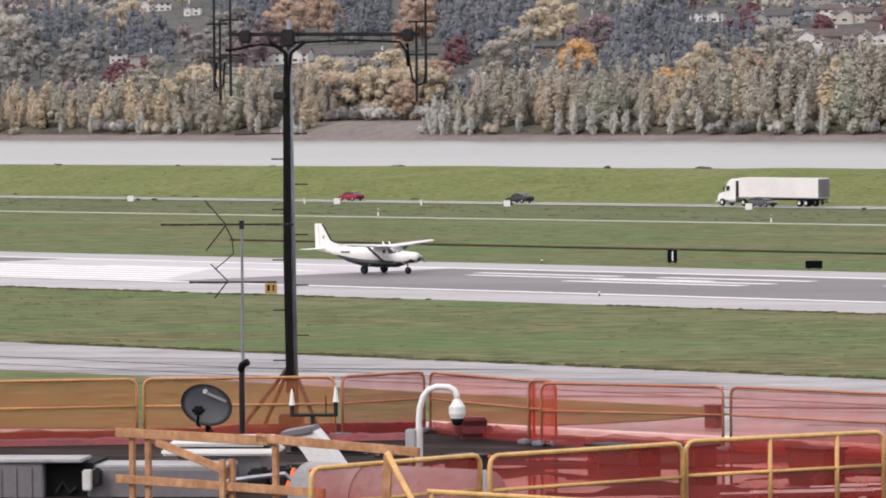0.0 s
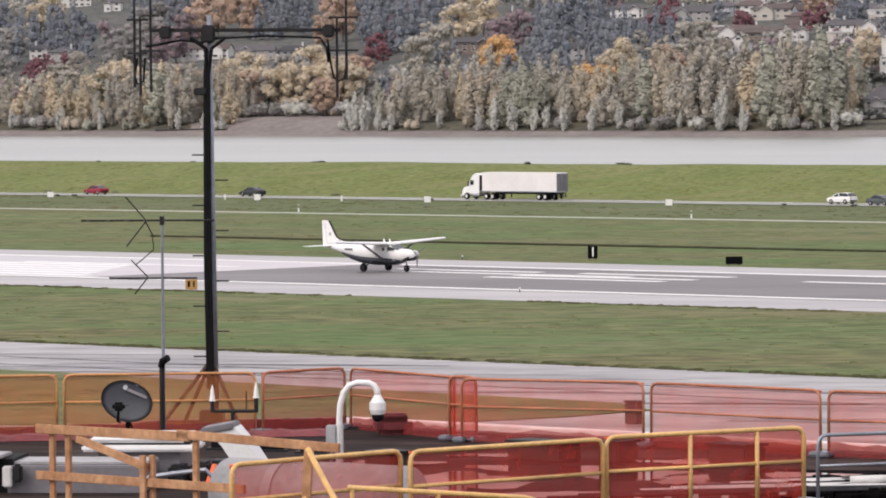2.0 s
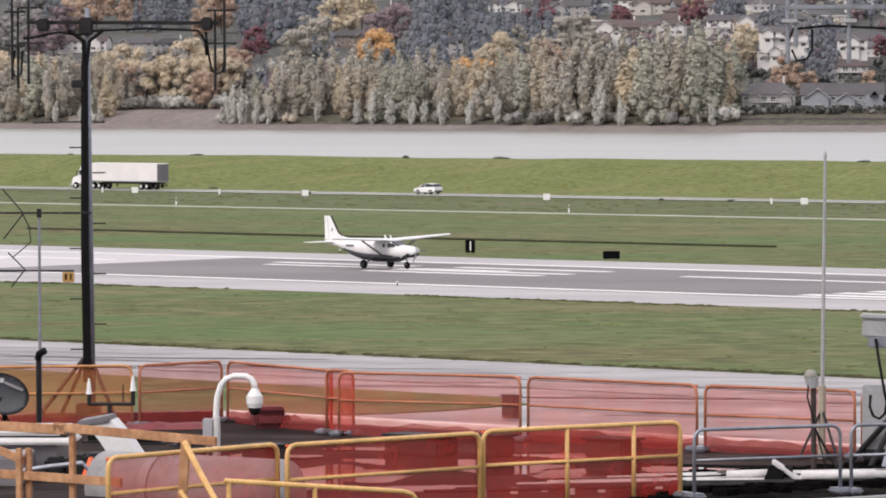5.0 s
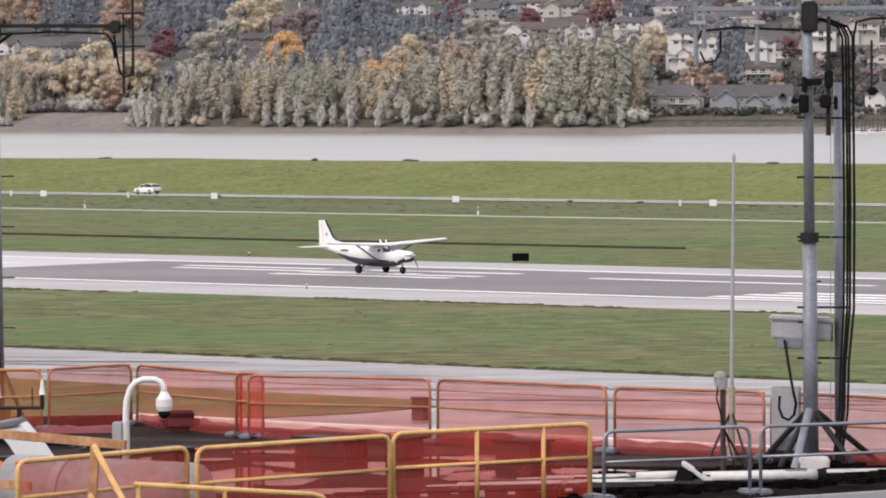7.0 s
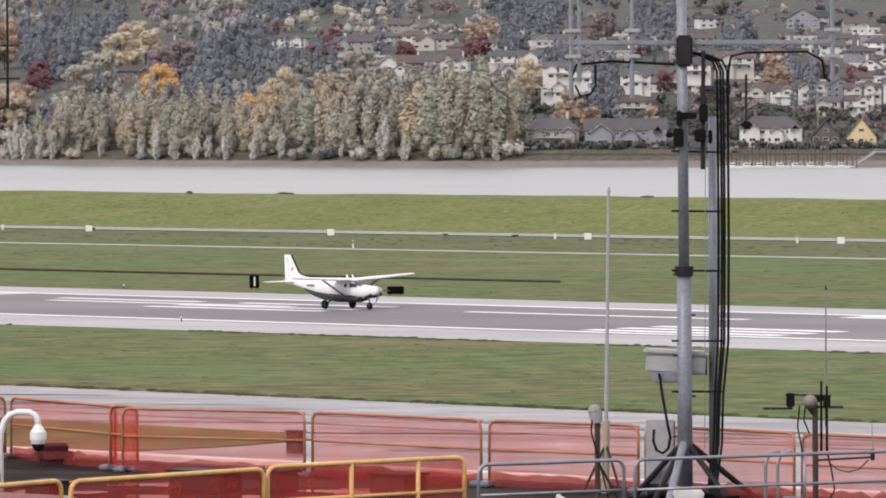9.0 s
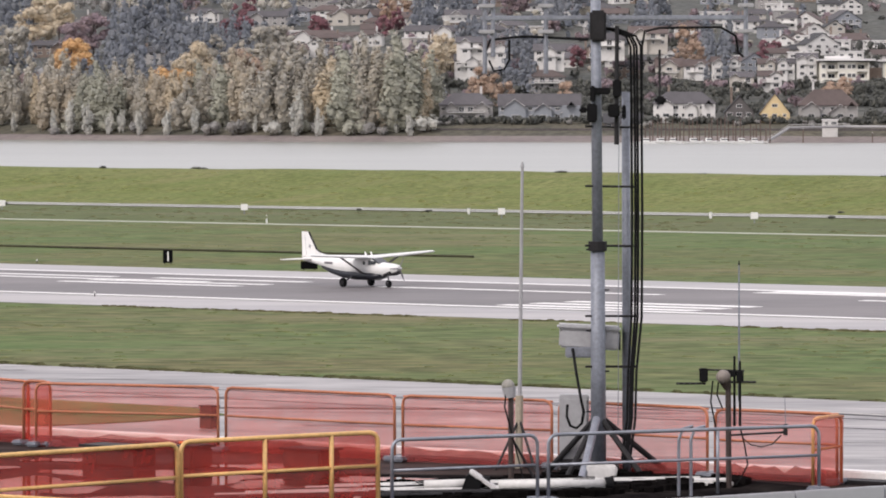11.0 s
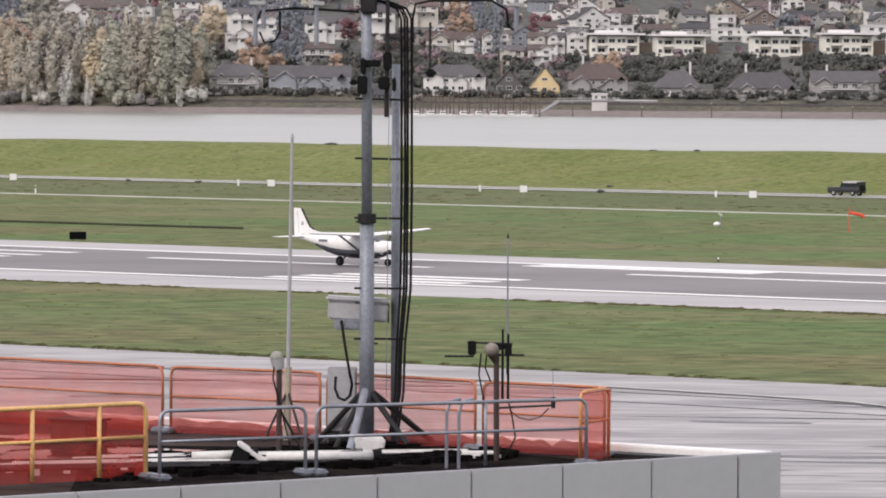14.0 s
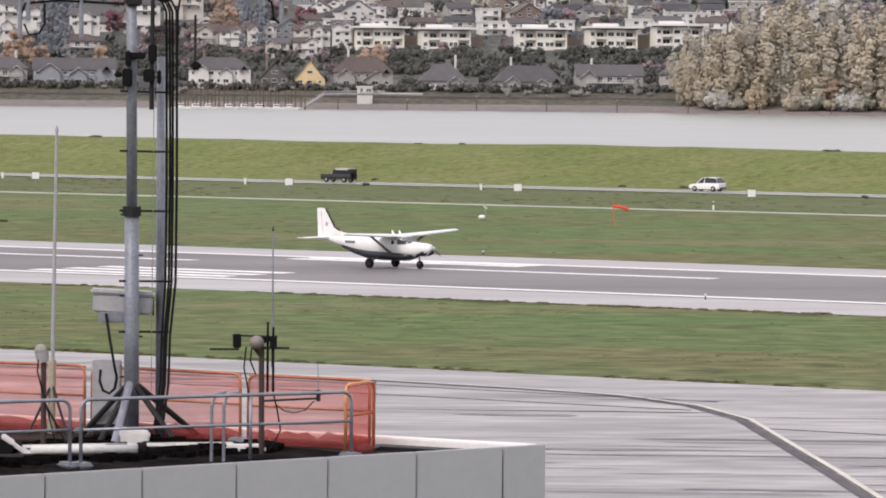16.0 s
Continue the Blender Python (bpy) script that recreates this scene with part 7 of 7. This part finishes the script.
def build_plane():
    ob = thing("aeroplane", "white high-wing single-engine turboprop aeroplane with dark belly, taxiing", "aeroplane")
    fus = [ring(1.22, 1.4, 1.9, 0.27), ring(1.08, 1.28, 1.98, 0.4), ring(0.5, 1.1, 2.08, 0.55), ring(-0.3, 0.98, 2.14, 0.66), ring(-0.75, 0.94, 2.18, 0.72), ring(-1.1, 0.93, 2.36, 0.76), ring(-1.55, 0.93, 2.54, 0.78), ring(-3.0, 0.93, 2.58, 0.8),
           ring(-4.6, 0.98, 2.56, 0.8), ring(-5.8, 1.15, 2.5, 0.74), ring(-7.2, 1.5, 2.42, 0.54), ring(-8.6, 1.88, 2.36, 0.32), ring(-10.2, 2.15, 2.3, 0.1)]
    part("fuselage", loft(fus), WHITE, ob, smooth=True)
    belly = [ring(-0.5, 0.84, 1.25, 0.6), ring(-1.2, 0.6, 1.32, 0.8), ring(-3.5, 0.58, 1.42, 0.87), ring(-5.0, 0.7, 1.5, 0.85), ring(-6.3, 1.02, 1.66, 0.7), ring(-7.6, 1.5, 1.84, 0.45)]
    part("belly_pod", loft(belly), NAVY, ob, "dark navy belly pod", smooth=True)
    part("engine_intake", loft([ring(1.24, 1.22, 1.5, 0.26), ring(0.9, 1.06, 1.5, 0.36), ring(0.2, 1.0, 1.4, 0.4)]), DARKSTEEL, ob)
    part("exhaust_pipe", tube([(0.7, -0.5, 1.35), (0.5, -0.72, 1.2), (0.2, -0.85, 1.05)], 0.12, 8), DARKSTEEL, ob)
    # glazing
    part("windscreen", loft([[(-0.62, -0.64, 2.08), (-0.62, 0.64, 2.08), (-0.58, 0.6, 2.15), (-0.58, -0.6, 2.15)], [(-1.4, -0.66, 2.44), (-1.4, 0.66, 2.44), (-1.32, 0.6, 2.52), (-1.32, -0.6, 2.52)]]), GLASS, ob, "dark raked windscreen")
    for s in (-1, 1):
        part("side_window", loft([[(-0.95, s * 0.77, 2.0), (-0.95, s * 0.7, 2.2), (-0.95, s * 0.6, 2.2), (-0.95, s * 0.6, 2.0)], [(-1.7, s * 0.81, 1.92), (-1.7, s * 0.78, 2.36), (-1.7, s * 0.6, 2.36), (-1.7, s * 0.6, 1.92)]]), GLASS, ob)
        part("small_window", box((-2.2, s * 0.785, 2.1), (0.26, 0.06, 0.3), bevel=0.02), GLASS, ob)
        # wing half
        secs = [airfoil(-1.55, -3.55, s * 0.0, 2.54, 0.24), airfoil(-1.55, -3.55, s * 2.4, 2.62, 0.24), airfoil(-1.78, -3.0, s * 7.9, 2.88, 0.14)]
        w = part("wing", loft(secs), WHITE, ob)
        part("aileron", box((-3.15, s * 6.0, 2.8), (0.06, 3.0, 0.03), bevel=0.008), GREYBOX, w)
        part("boot", tube([(-1.56, s * 1.0, 2.58), (-1.6, s * 2.4, 2.64), (-1.8, s * 7.85, 2.9)], 0.03, 6), GREYBOX, w)
        part("wing_strut", loft([[(-2.1, s * 0.75, 1.15), (-2.3, s * 0.75, 1.12), (-2.5, s * 0.75, 1.15), (-2.3, s * 0.75, 1.2)], [(-2.0, s * 3.7, 2.64), (-2.2, s * 3.7, 2.61), (-2.4, s * 3.7, 2.64), (-2.2, s * 3.7, 2.68)]]), HVACGREY, ob)
        part("tailplane", loft([airfoil(-9.0, -10.3, s * 0.0, 2.3, 0.12), airfoil(-9.3, -10.25, s * 3.1, 2.3, 0.07)]), WHITE, ob)
        part("gear_leg", tube([(-3.5, s * 0.6, 1.0), (-3.65, s * 1.2, 0.74), (-3.75, s * 1.66, 0.42)], 0.08, 8), NAVY, ob)
    fin = bmesh.new()
    out = [(-6.0, 2.46), (-7.9, 2.76), (-8.6, 3.1), (-9.6, 4.68), (-10.35, 4.68), (-10.25, 2.2), (-9.0, 2.2), (-7.0, 2.3)]
    a = [fin.verts.new((x, -0.09, z)) for x, z in out]
    b = [fin.verts.new((x, 0.09, z)) for x, z in out]
    fin.faces.new(a)
    fin.faces.new(b[::-1])
    for i in range(len(out)):
        fin.faces.new((a[i], b[i], b[(i + 1) % 8], a[(i + 1) % 8]))
    bmesh.ops.recalc_face_normals(fin, faces=fin.faces)
    f = part("fin", fin, WHITE, ob)
    part("rudder_line", box((-9.85, 0, 3.5), (0.04, 0.19, 2.0), ry=-6), GREYBOX, f)
    part("leading_edge", tube([(-8.1, 0, 2.85), (-8.6, 0, 3.12), (-9.56, 0, 4.64)], 0.1, 6), DARKSTEEL, f, "dark rubber leading edge")
    part("emblem", box((-9.35, 0, 3.4), (0.26, 0.2, 0.3), ry=20), GREYBOX, f)
    part("nose_leg", tube([(-0.1, 0, 1.1), (-0.03, 0, 0.75), (0, 0, 0.3)], 0.07, 8), HVACGREY, ob)
    part("nose_fork", box((0, 0, 0.42), (0.16, 0.34, 0.1), bevel=0.03), HVACGREY, ob)
    for x in (-2.6, -1.9):
        part("roof_aerial", loft([[(x, -0.03, 2.66), (x + 0.12, 0, 2.66), (x, 0.03, 2.66), (x - 0.2, 0, 2.66)], [(x - 0.18, -0.02, 3.05), (x - 0.14, 0, 3.05), (x - 0.18, 0.02, 3.05), (x - 0.26, 0, 3.05)]]), WHITE, ob)
    part("beacon", rod((-10.0, 0, 4.68), (-10.0, 0, 4.78), 0.05, 0.03, 8), REDPAINT, ob)
    part("registration_bar", box((-6.6, -0.645, 2.02), (1.1, 0.04, 0.18), rz=-9), HVACGREY, ob)
    wheels = [wheel(ob, 0, 0, 0.32, 0.24, DARKSTEEL), wheel(ob, -3.75, -1.78, 0.4, 0.3, DARKSTEEL), wheel(ob, -3.75, 1.78, 0.4, 0.3, DARKSTEEL)]
    prop = part("propeller", ball((0, 0, 0), (0.3, 0.17, 0.17)), GREYBOX, ob, "grey spinner with three dark blades", smooth=True)
    prop.matrix_basis = pose(1.28, 0, 1.66)
    for k in range(3):
        bl = part("blade", loft([[(0.02, -0.05, 0.15), (-0.02, -0.05, 0.15), (-0.04, 0.05, 0.15), (0.0, 0.05, 0.15)], [(0.05, -0.06, 0.7), (0.02, -0.06, 0.7), (-0.05, 0.06, 0.7), (-0.01, 0.06, 0.7)], [(0.01, -0.03, 1.25), (0.0, -0.03, 1.25), (-0.01, 0.03, 1.25), (0.0, 0.03, 1.25)]]), HVACGREY, prop)
        bl.matrix_basis = pose(0, 0, 0, 120 * k, 0, 0)
    return ob, wheels, prop


# ---------- road vehicles ----------
def car(label, paint, l=4.6, w=1.82, h=1.45, style="sedan"):
    ob = thing("car", label, "car", group="cars on the highway")
    hood = 0.62 if style == "sedan" else 0.72
    hl = l / 2
    if style == "sedan":
        body = [(-hl, 0.45, 0.9), (-hl + 0.15, 0.3, 1.02), (-hl + 0.9, 0.25, 1.0), (-0.3, 0.24, 0.98), (0.7, 0.25, 0.95), (hl - 0.35, 0.28, 0.78), (hl, 0.42, 0.66)]
        cab = [(-hl + 0.55, 0.96, 1.02, 0.72), (-hl + 1.25, 0.96, h - 0.04, 0.64), (-0.25, 0.95, h, 0.63), (0.35, 0.94, h - 0.1, 0.66), (1.1, 0.9, 0.98, 0.74)]
    elif style == "jeep":
        body = [(-hl, 0.5, 1.12), (-hl + 0.1, 0.42, 1.15), (-0.4, 0.4, 1.15), (0.6, 0.4, 1.14), (hl - 0.15, 0.42, 1.1), (hl, 0.5, 1.04)]
        cab = [(-hl + 0.05, 1.1, h - 0.06, 0.78), (-hl + 0.3, 1.1, h, 0.76), (-0.1, 1.1, h, 0.76), (0.25, 1.1, h - 0.12, 0.76), (0.5, 1.1, 1.16, 0.78)]
    else:
        body = [(-hl, 0.5, 1.0), (-hl + 0.12, 0.34, 1.08), (-0.4, 0.3, 1.08), (0.8, 0.3, 1.03), (hl - 0.3, 0.32, 0.9), (hl, 0.45, 0.75)]
        cab = [(-hl + 0.12, 1.02, 1.15, 0.76), (-hl + 0.55, 1.02, h - 0.05, 0.68), (-0.4, 1.02, h, 0.67), (0.3, 1.02, h - 0.1, 0.68), (1.15, 0.98, 1.04, 0.76)]
    hw = w / 2
    part("body", loft([[(x, -hw * 0.96, b), (x, -hw, (b + t) / 2), (x, -hw * 0.93, t), (x, hw * 0.93, t), (x, hw, (b + t) / 2), (x, hw * 0.96, b)] for x, b, t in body]), paint, ob)
    part("glasshouse", loft([[(x, -hw * 0.92, b), (x, -k * hw / 0.8, t), (x, k * hw / 0.8, t), (x, hw * 0.92, b)] for x, b, t, k in cab]), GLASS, ob, "dark tinted windows")
    mid = cab[1:4]
    part("roof", loft([[(x, -k * hw / 0.8 - 0.01, t - 0.03), (x, -k * hw / 0.8, t + 0.02), (x, k * hw / 0.8, t + 0.02), (x, k * hw / 0.8 + 0.01, t - 0.03)] for x, b, t, k in mid]), paint, ob)
    for s in (-1, 1):
        for x0, x1 in ((cab[0][0] + 0.1, cab[1][0]), (0.0, -0.1), (cab[4][0] - 0.05, cab[3][0])):
            part("pillar", rod((x0, s * hw * 0.92, cab[0][1]), (x1, s * hw * 0.82, h - 0.06), 0.05, seg=5), paint, ob)
        part("headlight", box((hl - 0.08, s * hw * 0.7, 0.68), (0.15, 0.35, 0.14), bevel=0.03), OFFWHITE, ob)
        part("tail_light", box((-hl + 0.05, s * hw * 0.75, 0.85), (0.1, 0.3, 0.18), bevel=0.03), REDPAINT, ob)
        part("mirror", box((0.75, s * (hw + 0.08), 1.0), (0.12, 0.2, 0.13), bevel=0.03), paint, ob)
        for x in (-l * 0.3, l * 0.31):
            wheel(ob, x, s * (hw - 0.1), 0.34 if style == "sedan" else 0.38, 0.22)
    part("bumper", box((hl - 0.02, 0, 0.45), (0.12, w * 0.9, 0.2), bevel=0.04), DARKSTEEL, ob)
    part("bumper", box((-hl + 0.02, 0, 0.48), (0.12, w * 0.9, 0.2), bevel=0.04), DARKSTEEL, ob)
    if style == "jeep":
        part("spare_wheel", rod((-hl - 0.22, 0, 1.0), (-hl, 0, 1.0), 0.38, seg=16), BLACK, ob)
        part("soft_top", box((-1.0, 0, h - 0.09), (2.2, w * 1.0, 0.26), bevel=0.06), OFFWHITE, ob, "pale cloth soft top")
    return ob


def build_truck():
    ob = thing("semi_truck", "white tractor unit pulling a long white box trailer", "truck")
    tr = part("trailer_box", box((7.5, 0, 2.7), (15.0, 2.55, 2.85), bevel=0.05), TRAILER, ob, "long plain white trailer box")
    part("rear_door", box((-0.03, -0.64, 2.66), (0.08, 1.2, 2.6), bevel=0.02), HVACGREY, tr)
    part("rear_door", box((-0.03, 0.64, 2.66), (0.08, 1.2, 2.6), bevel=0.02), HVACGREY, tr)
    for y in (-0.9, -0.3, 0.3, 0.9):
        part("lock_bar", rod((-0.1, y, 1.5), (-0.1, y, 3.9), 0.025, seg=6), GALV, tr)
    part("side_rail", box((7.5, 0, 1.24), (15.0, 2.6, 0.12), bevel=0.02), GALV, tr)
    part("chassis", box((6.5, 0, 1.0), (13, 1.0, 0.25)), DARKSTEEL, ob)
    part("underride_guard", box((0.1, 0, 0.62), (0.12, 2.3, 0.14)), DARKSTEEL, ob)
    for y in (-0.9, 0.9):
        part("guard_strut", box((0.15, y, 0.9), (0.1, 0.1, 0.6)), DARKSTEEL, ob)
        part("landing_leg", box((12.0, y * 0.9, 0.75), (0.14, 0.14, 0.8)), DARKSTEEL, ob)
        part("mud_flap", box((1.1, y * 1.15, 0.6), (0.05, 0.6, 0.7)), BLACK, ob)
    for x in (2.3, 3.55, 14.0, 15.25, 19.4):
        for y in (-1.02, 1.02):
            wheel(ob, x, y, 0.52, 0.55 if x < 19 else 0.32, OFFWHITE)
    part("sleeper", loft([[(16.75, -1.2, 0.9), (16.75, -1.2, 3.7), (16.75, 1.2, 3.7), (16.75, 1.2, 0.9)], [(17.5, -1.22, 0.9), (17.5, -1.2, 3.95), (17.5, 1.2, 3.95), (17.5, 1.22, 0.9)], [(18.3, -1.2, 0.9), (18.3, -1.1, 3.55), (18.3, 1.1, 3.55), (18.3, 1.2, 0.9)], [(19.0, -1.15, 0.95), (19.0, -1.05, 2.25), (19.0, 1.05, 2.25), (19.0, 1.15, 0.95)]]), CARWHITE, ob, "white sleeper cab")
    part("bonnet", loft([[(18.9, -0.95, 0.7), (18.9, -0.95, 2.1), (18.9, 0.95, 2.1), (18.9, 0.95, 0.7)], [(20.2, -0.9, 0.6), (20.2, -0.8, 1.8), (20.2, 0.8, 1.8), (20.2, 0.9, 0.6)], [(20.6, -0.85, 0.55), (20.6, -0.7, 1.35), (20.6, 0.7, 1.35), (20.6, 0.85, 0.55)]]), CARWHITE, ob)
    part("windscreen", loft([[(18.95, -0.98, 2.2), (18.95, 0.98, 2.2), (18.85, 0.95, 2.2), (18.85, -0.95, 2.2)], [(18.45, -0.98, 3.1), (18.45, 0.98, 3.1), (18.35, 0.95, 3.1), (18.35, -0.95, 3.1)]]), GLASS, ob)
    for s in (-1, 1):
        part("side_window", box((18.2, s * 1.2, 2.55), (0.7, 0.06, 0.7), bevel=0.03), GLASS, ob)
        part("mirror", box((18.75, s * 1.45, 2.4), (0.12, 0.25, 0.7), bevel=0.03), DARKSTEEL, ob)
        part("fairing", box((16.45, s * 1.15, 2.5), (0.5, 0.06, 2.3), bevel=0.02), DARKSTEEL, ob)
        part("fuel_tank", rod((16.7, s * 0.95, 0.75), (18.3, s * 0.95, 0.75), 0.33, seg=12), CHROME, ob)
        part("headlight", box((20.45, s * 0.72, 1.0), (0.2, 0.3, 0.25), bevel=0.05), OFFWHITE, ob)
    part("bumper", box((20.6, 0, 0.55), (0.25, 2.2, 0.4), bevel=0.06), OFFWHITE, ob)
    # the tractor couples up close to the trailer
    for o in ob.children:
        if sum(v.co.x for v in o.data.vertices) / len(o.data.vertices) + o.matrix_basis.translation.x > 11.5:
            o.matrix_basis = Matrix.Translation((-1.1, 0, 0)) @ o.matrix_basis
    return ob


# ---------- rough tufts that break up the mown grass ----------
def tufts(label, count, u_range, v_range, colours, seed, wide=(0.35, 1.2), tall=(0.025, 0.06), height=None):
    """Low ragged grass clumps, joined."""
    rg = np.random.RandomState(seed)
    u, v = rg.uniform(*u_range, count), rg.uniform(*v_range, count)
    # clumps gather in patches
    keep = np.array([noise.noise((a * 0.03, b * 0.06, seed)) + 0.9 * noise.noise((a * 0.12, b * 0.25, seed + 2.0)) for a, b in zip(u, v)]) + 1.1 * rg.rand(count) > 0.75
    u, v = u[keep], v[keep]
    n = len(u)
    x, y = u * C37 + v * S37, -u * S37 + v * C37
    z = np.zeros(n) if height is None else np.array([height(b) for b in v])
    w, h = rg.uniform(*wide, n), rg.uniform(*tall, n)
    verts, faces = [], []
    for k in range(3):
        a = rg.uniform(-0.5, 0.5, n) + k * 1.05
        dx, dy = np.cos(a) * w / 2, np.sin(a) * w / 2
        j1, j2 = rg.uniform(0.4, 1.1, n), rg.uniform(0.4, 1.1, n)
        base = len(verts) * 0 + k * n * 4
        q = np.stack([np.stack([x - dx, y - dy, z], 1), np.stack([x + dx, y + dy, z], 1), np.stack([x + dx * 0.6, y + dy * 0.6 + 0.03, z + h * j1], 1), np.stack([x - dx * 0.7, y - dy * 0.7, z + h * j2], 1)], 1)
        verts.append(q.reshape(-1, 3))
        faces.append(np.arange(n * 4).reshape(-1, 4) + base)
    me = bpy.data.meshes.new("grass_tufts")
    me.from_pydata(np.concatenate(verts).tolist(), [], np.concatenate(faces).tolist())
    me.materials.append(leaf_mat("grass_blades", *colours, 0.1))
    tagged(new("grass_tufts", me), label, "grass", kind="stuff")


def build_tufts():
    green = ((0.17, 0.23, 0.08), (0.22, 0.22, 0.11), (0.25, 0.24, 0.13))
    tufts("ragged green and brown grass between taxiway and runway", 4200, (-430, -70), (237, 302.5), green, 3)
    tufts("ragged grass between runway and perimeter track", 4000, (-560, -130), (373, 495), green, 4, (0.45, 1.6), (0.03, 0.07))
    tufts("long grass on the highway verge", 3500, (-760, -200), (502, 558), ((0.16, 0.18, 0.09), (0.21, 0.205, 0.115), (0.24, 0.23, 0.13)), 5, (0.6, 2.0), (0.05, 0.13))
    tufts("long yellow-green grass on the levee slope", 3500, (-860, -220), (574, 603), ((0.25, 0.29, 0.10), (0.31, 0.31, 0.125), (0.34, 0.32, 0.15)), 6, (0.6, 2.0), (0.05, 0.12), lambda v: max(0.0, (v - 573.5) * 0.152))
    # edge tufts get darker colours to draw the shadow line along the pavement
    tufts("tufts darkened as the shadow line at the taxiway grass edge", 2600, (-430, -70), (235.7, 237.4), ((0.10, 0.11, 0.05), (0.12, 0.12, 0.06), (0.15, 0.14, 0.08)), 7, (0.5, 1.6), (0.06, 0.14))
    tufts("tufts darkened as the shadow line at the runway grass edge", 2600, (-430, -70), (302.6, 304.1), ((0.12, 0.125, 0.06), (0.16, 0.15, 0.08), (0.19, 0.17, 0.095)), 8, (0.5, 1.6), (0.06, 0.14))


build_field_things()
build_tufts()
PLANE, PLANE_WHEELS, PROP = build_plane()
TRUCK = build_truck()
RED_CAR = car("red sedan driving along the highway", REDPAINT, 4.1)
BLACK_CAR = car("black sedan driving along the highway", BLACKPAINT, 4.3)
GREY_CAR = car("dark grey sedan driving the near lane", DGREY, 4.0)
WHITE_CAR = car("white hatchback driving along the highway", CARWHITE, 4.15, 1.8, 1.58, "suv")
JEEP = car("black open-sided off-roader with a pale top", BLACKPAINT, 4.7, 1.88, 1.85, "jeep")
WHITE_SUV = car("white sport utility vehicle on the highway", CARWHITE, 4.45, 1.88, 1.8, "suv")


def motions():
    # the aeroplane taxis along the runway, nose wheel first
    track = [(0, -336.3, 24), (1, -331.27, 30), (2, -326.17, 34), (3, -321.07, 36.5), (4, -315.94, 37.5), (5, -310.78, 38), (6, -305.59, 38.5), (7, -300.37, 39), (8, -295.06, 39.5), (9, -289.61, 40),
             (10, -283.89, 40.5), (11, -277.68, 41), (12, -270.71, 42), (13, -262.7, 41), (14, -252.95, 40.5), (15, -241.0, 40), (16, -226.2, 39.5)]
    rows = []
    for t, u, head in track:
        p = field(u, 345.0)
        rows.append((t, pose(p.x, p.y, 0.06, 0, 0, -head)))
    walk(PLANE, rows)
    us = np.interp(np.arange(0, 241) / 15.0, [r[0] for r in track], [r[1] for r in track])
    for w, r in zip(PLANE_WHEELS, (0.32, 0.4, 0.4)):
        c = w.matrix_basis.translation.copy()
        walk(w, [(i / 15.0, pose(*c, 0, math.degrees((us[i] - us[0]) / r), 0)) for i in range(241)])
    walk(PROP, [(i / 15.0, pose(1.28, 0, 1.66, 74.0 * i, 0, 0)) for i in range(241)])

    def drive(ob, v, path, back=True):
        rows = []
        for t, u in path:
            p = field(u, v)
            rows.append((t, pose(p.x, p.y, 0.12, 0, 0, 143 if back else -37)))
        walk(ob, rows)

    drive(TRUCK, 567.4, [(0, -469.5), (1, -486.6), (2, -504.5), (3, -523.1), (4, -542.5), (6, -582.5), (9, -642), (16, -782)])
    drive(RED_CAR, 567.5, [(0, -565.6), (1, -585.3), (2.5, -616.0), (8, -728), (16, -892)])
    drive(BLACK_CAR, 567.5, [(0, -529.4), (1, -549.3), (2, -569.8), (3.5, -601.6), (8, -697), (16, -867)])
    drive(GREY_CAR, 562.8, [(0, -477.1), (2, -440.9), (16, -187.5)], False)
    drive(WHITE_CAR, 567.5, [(0, -415.5), (2, -451.6), (4, -488.1), (6, -526.3), (8, -566.2), (16, -730)])
    drive(JEEP, 567.5, [(0, -43.6), (14, -342.5), (16, -385.2)])
    drive(WHITE_SUV, 567.5, [(0, 17.5), (15.5, -317.3), (16, -328.1)])


motions()
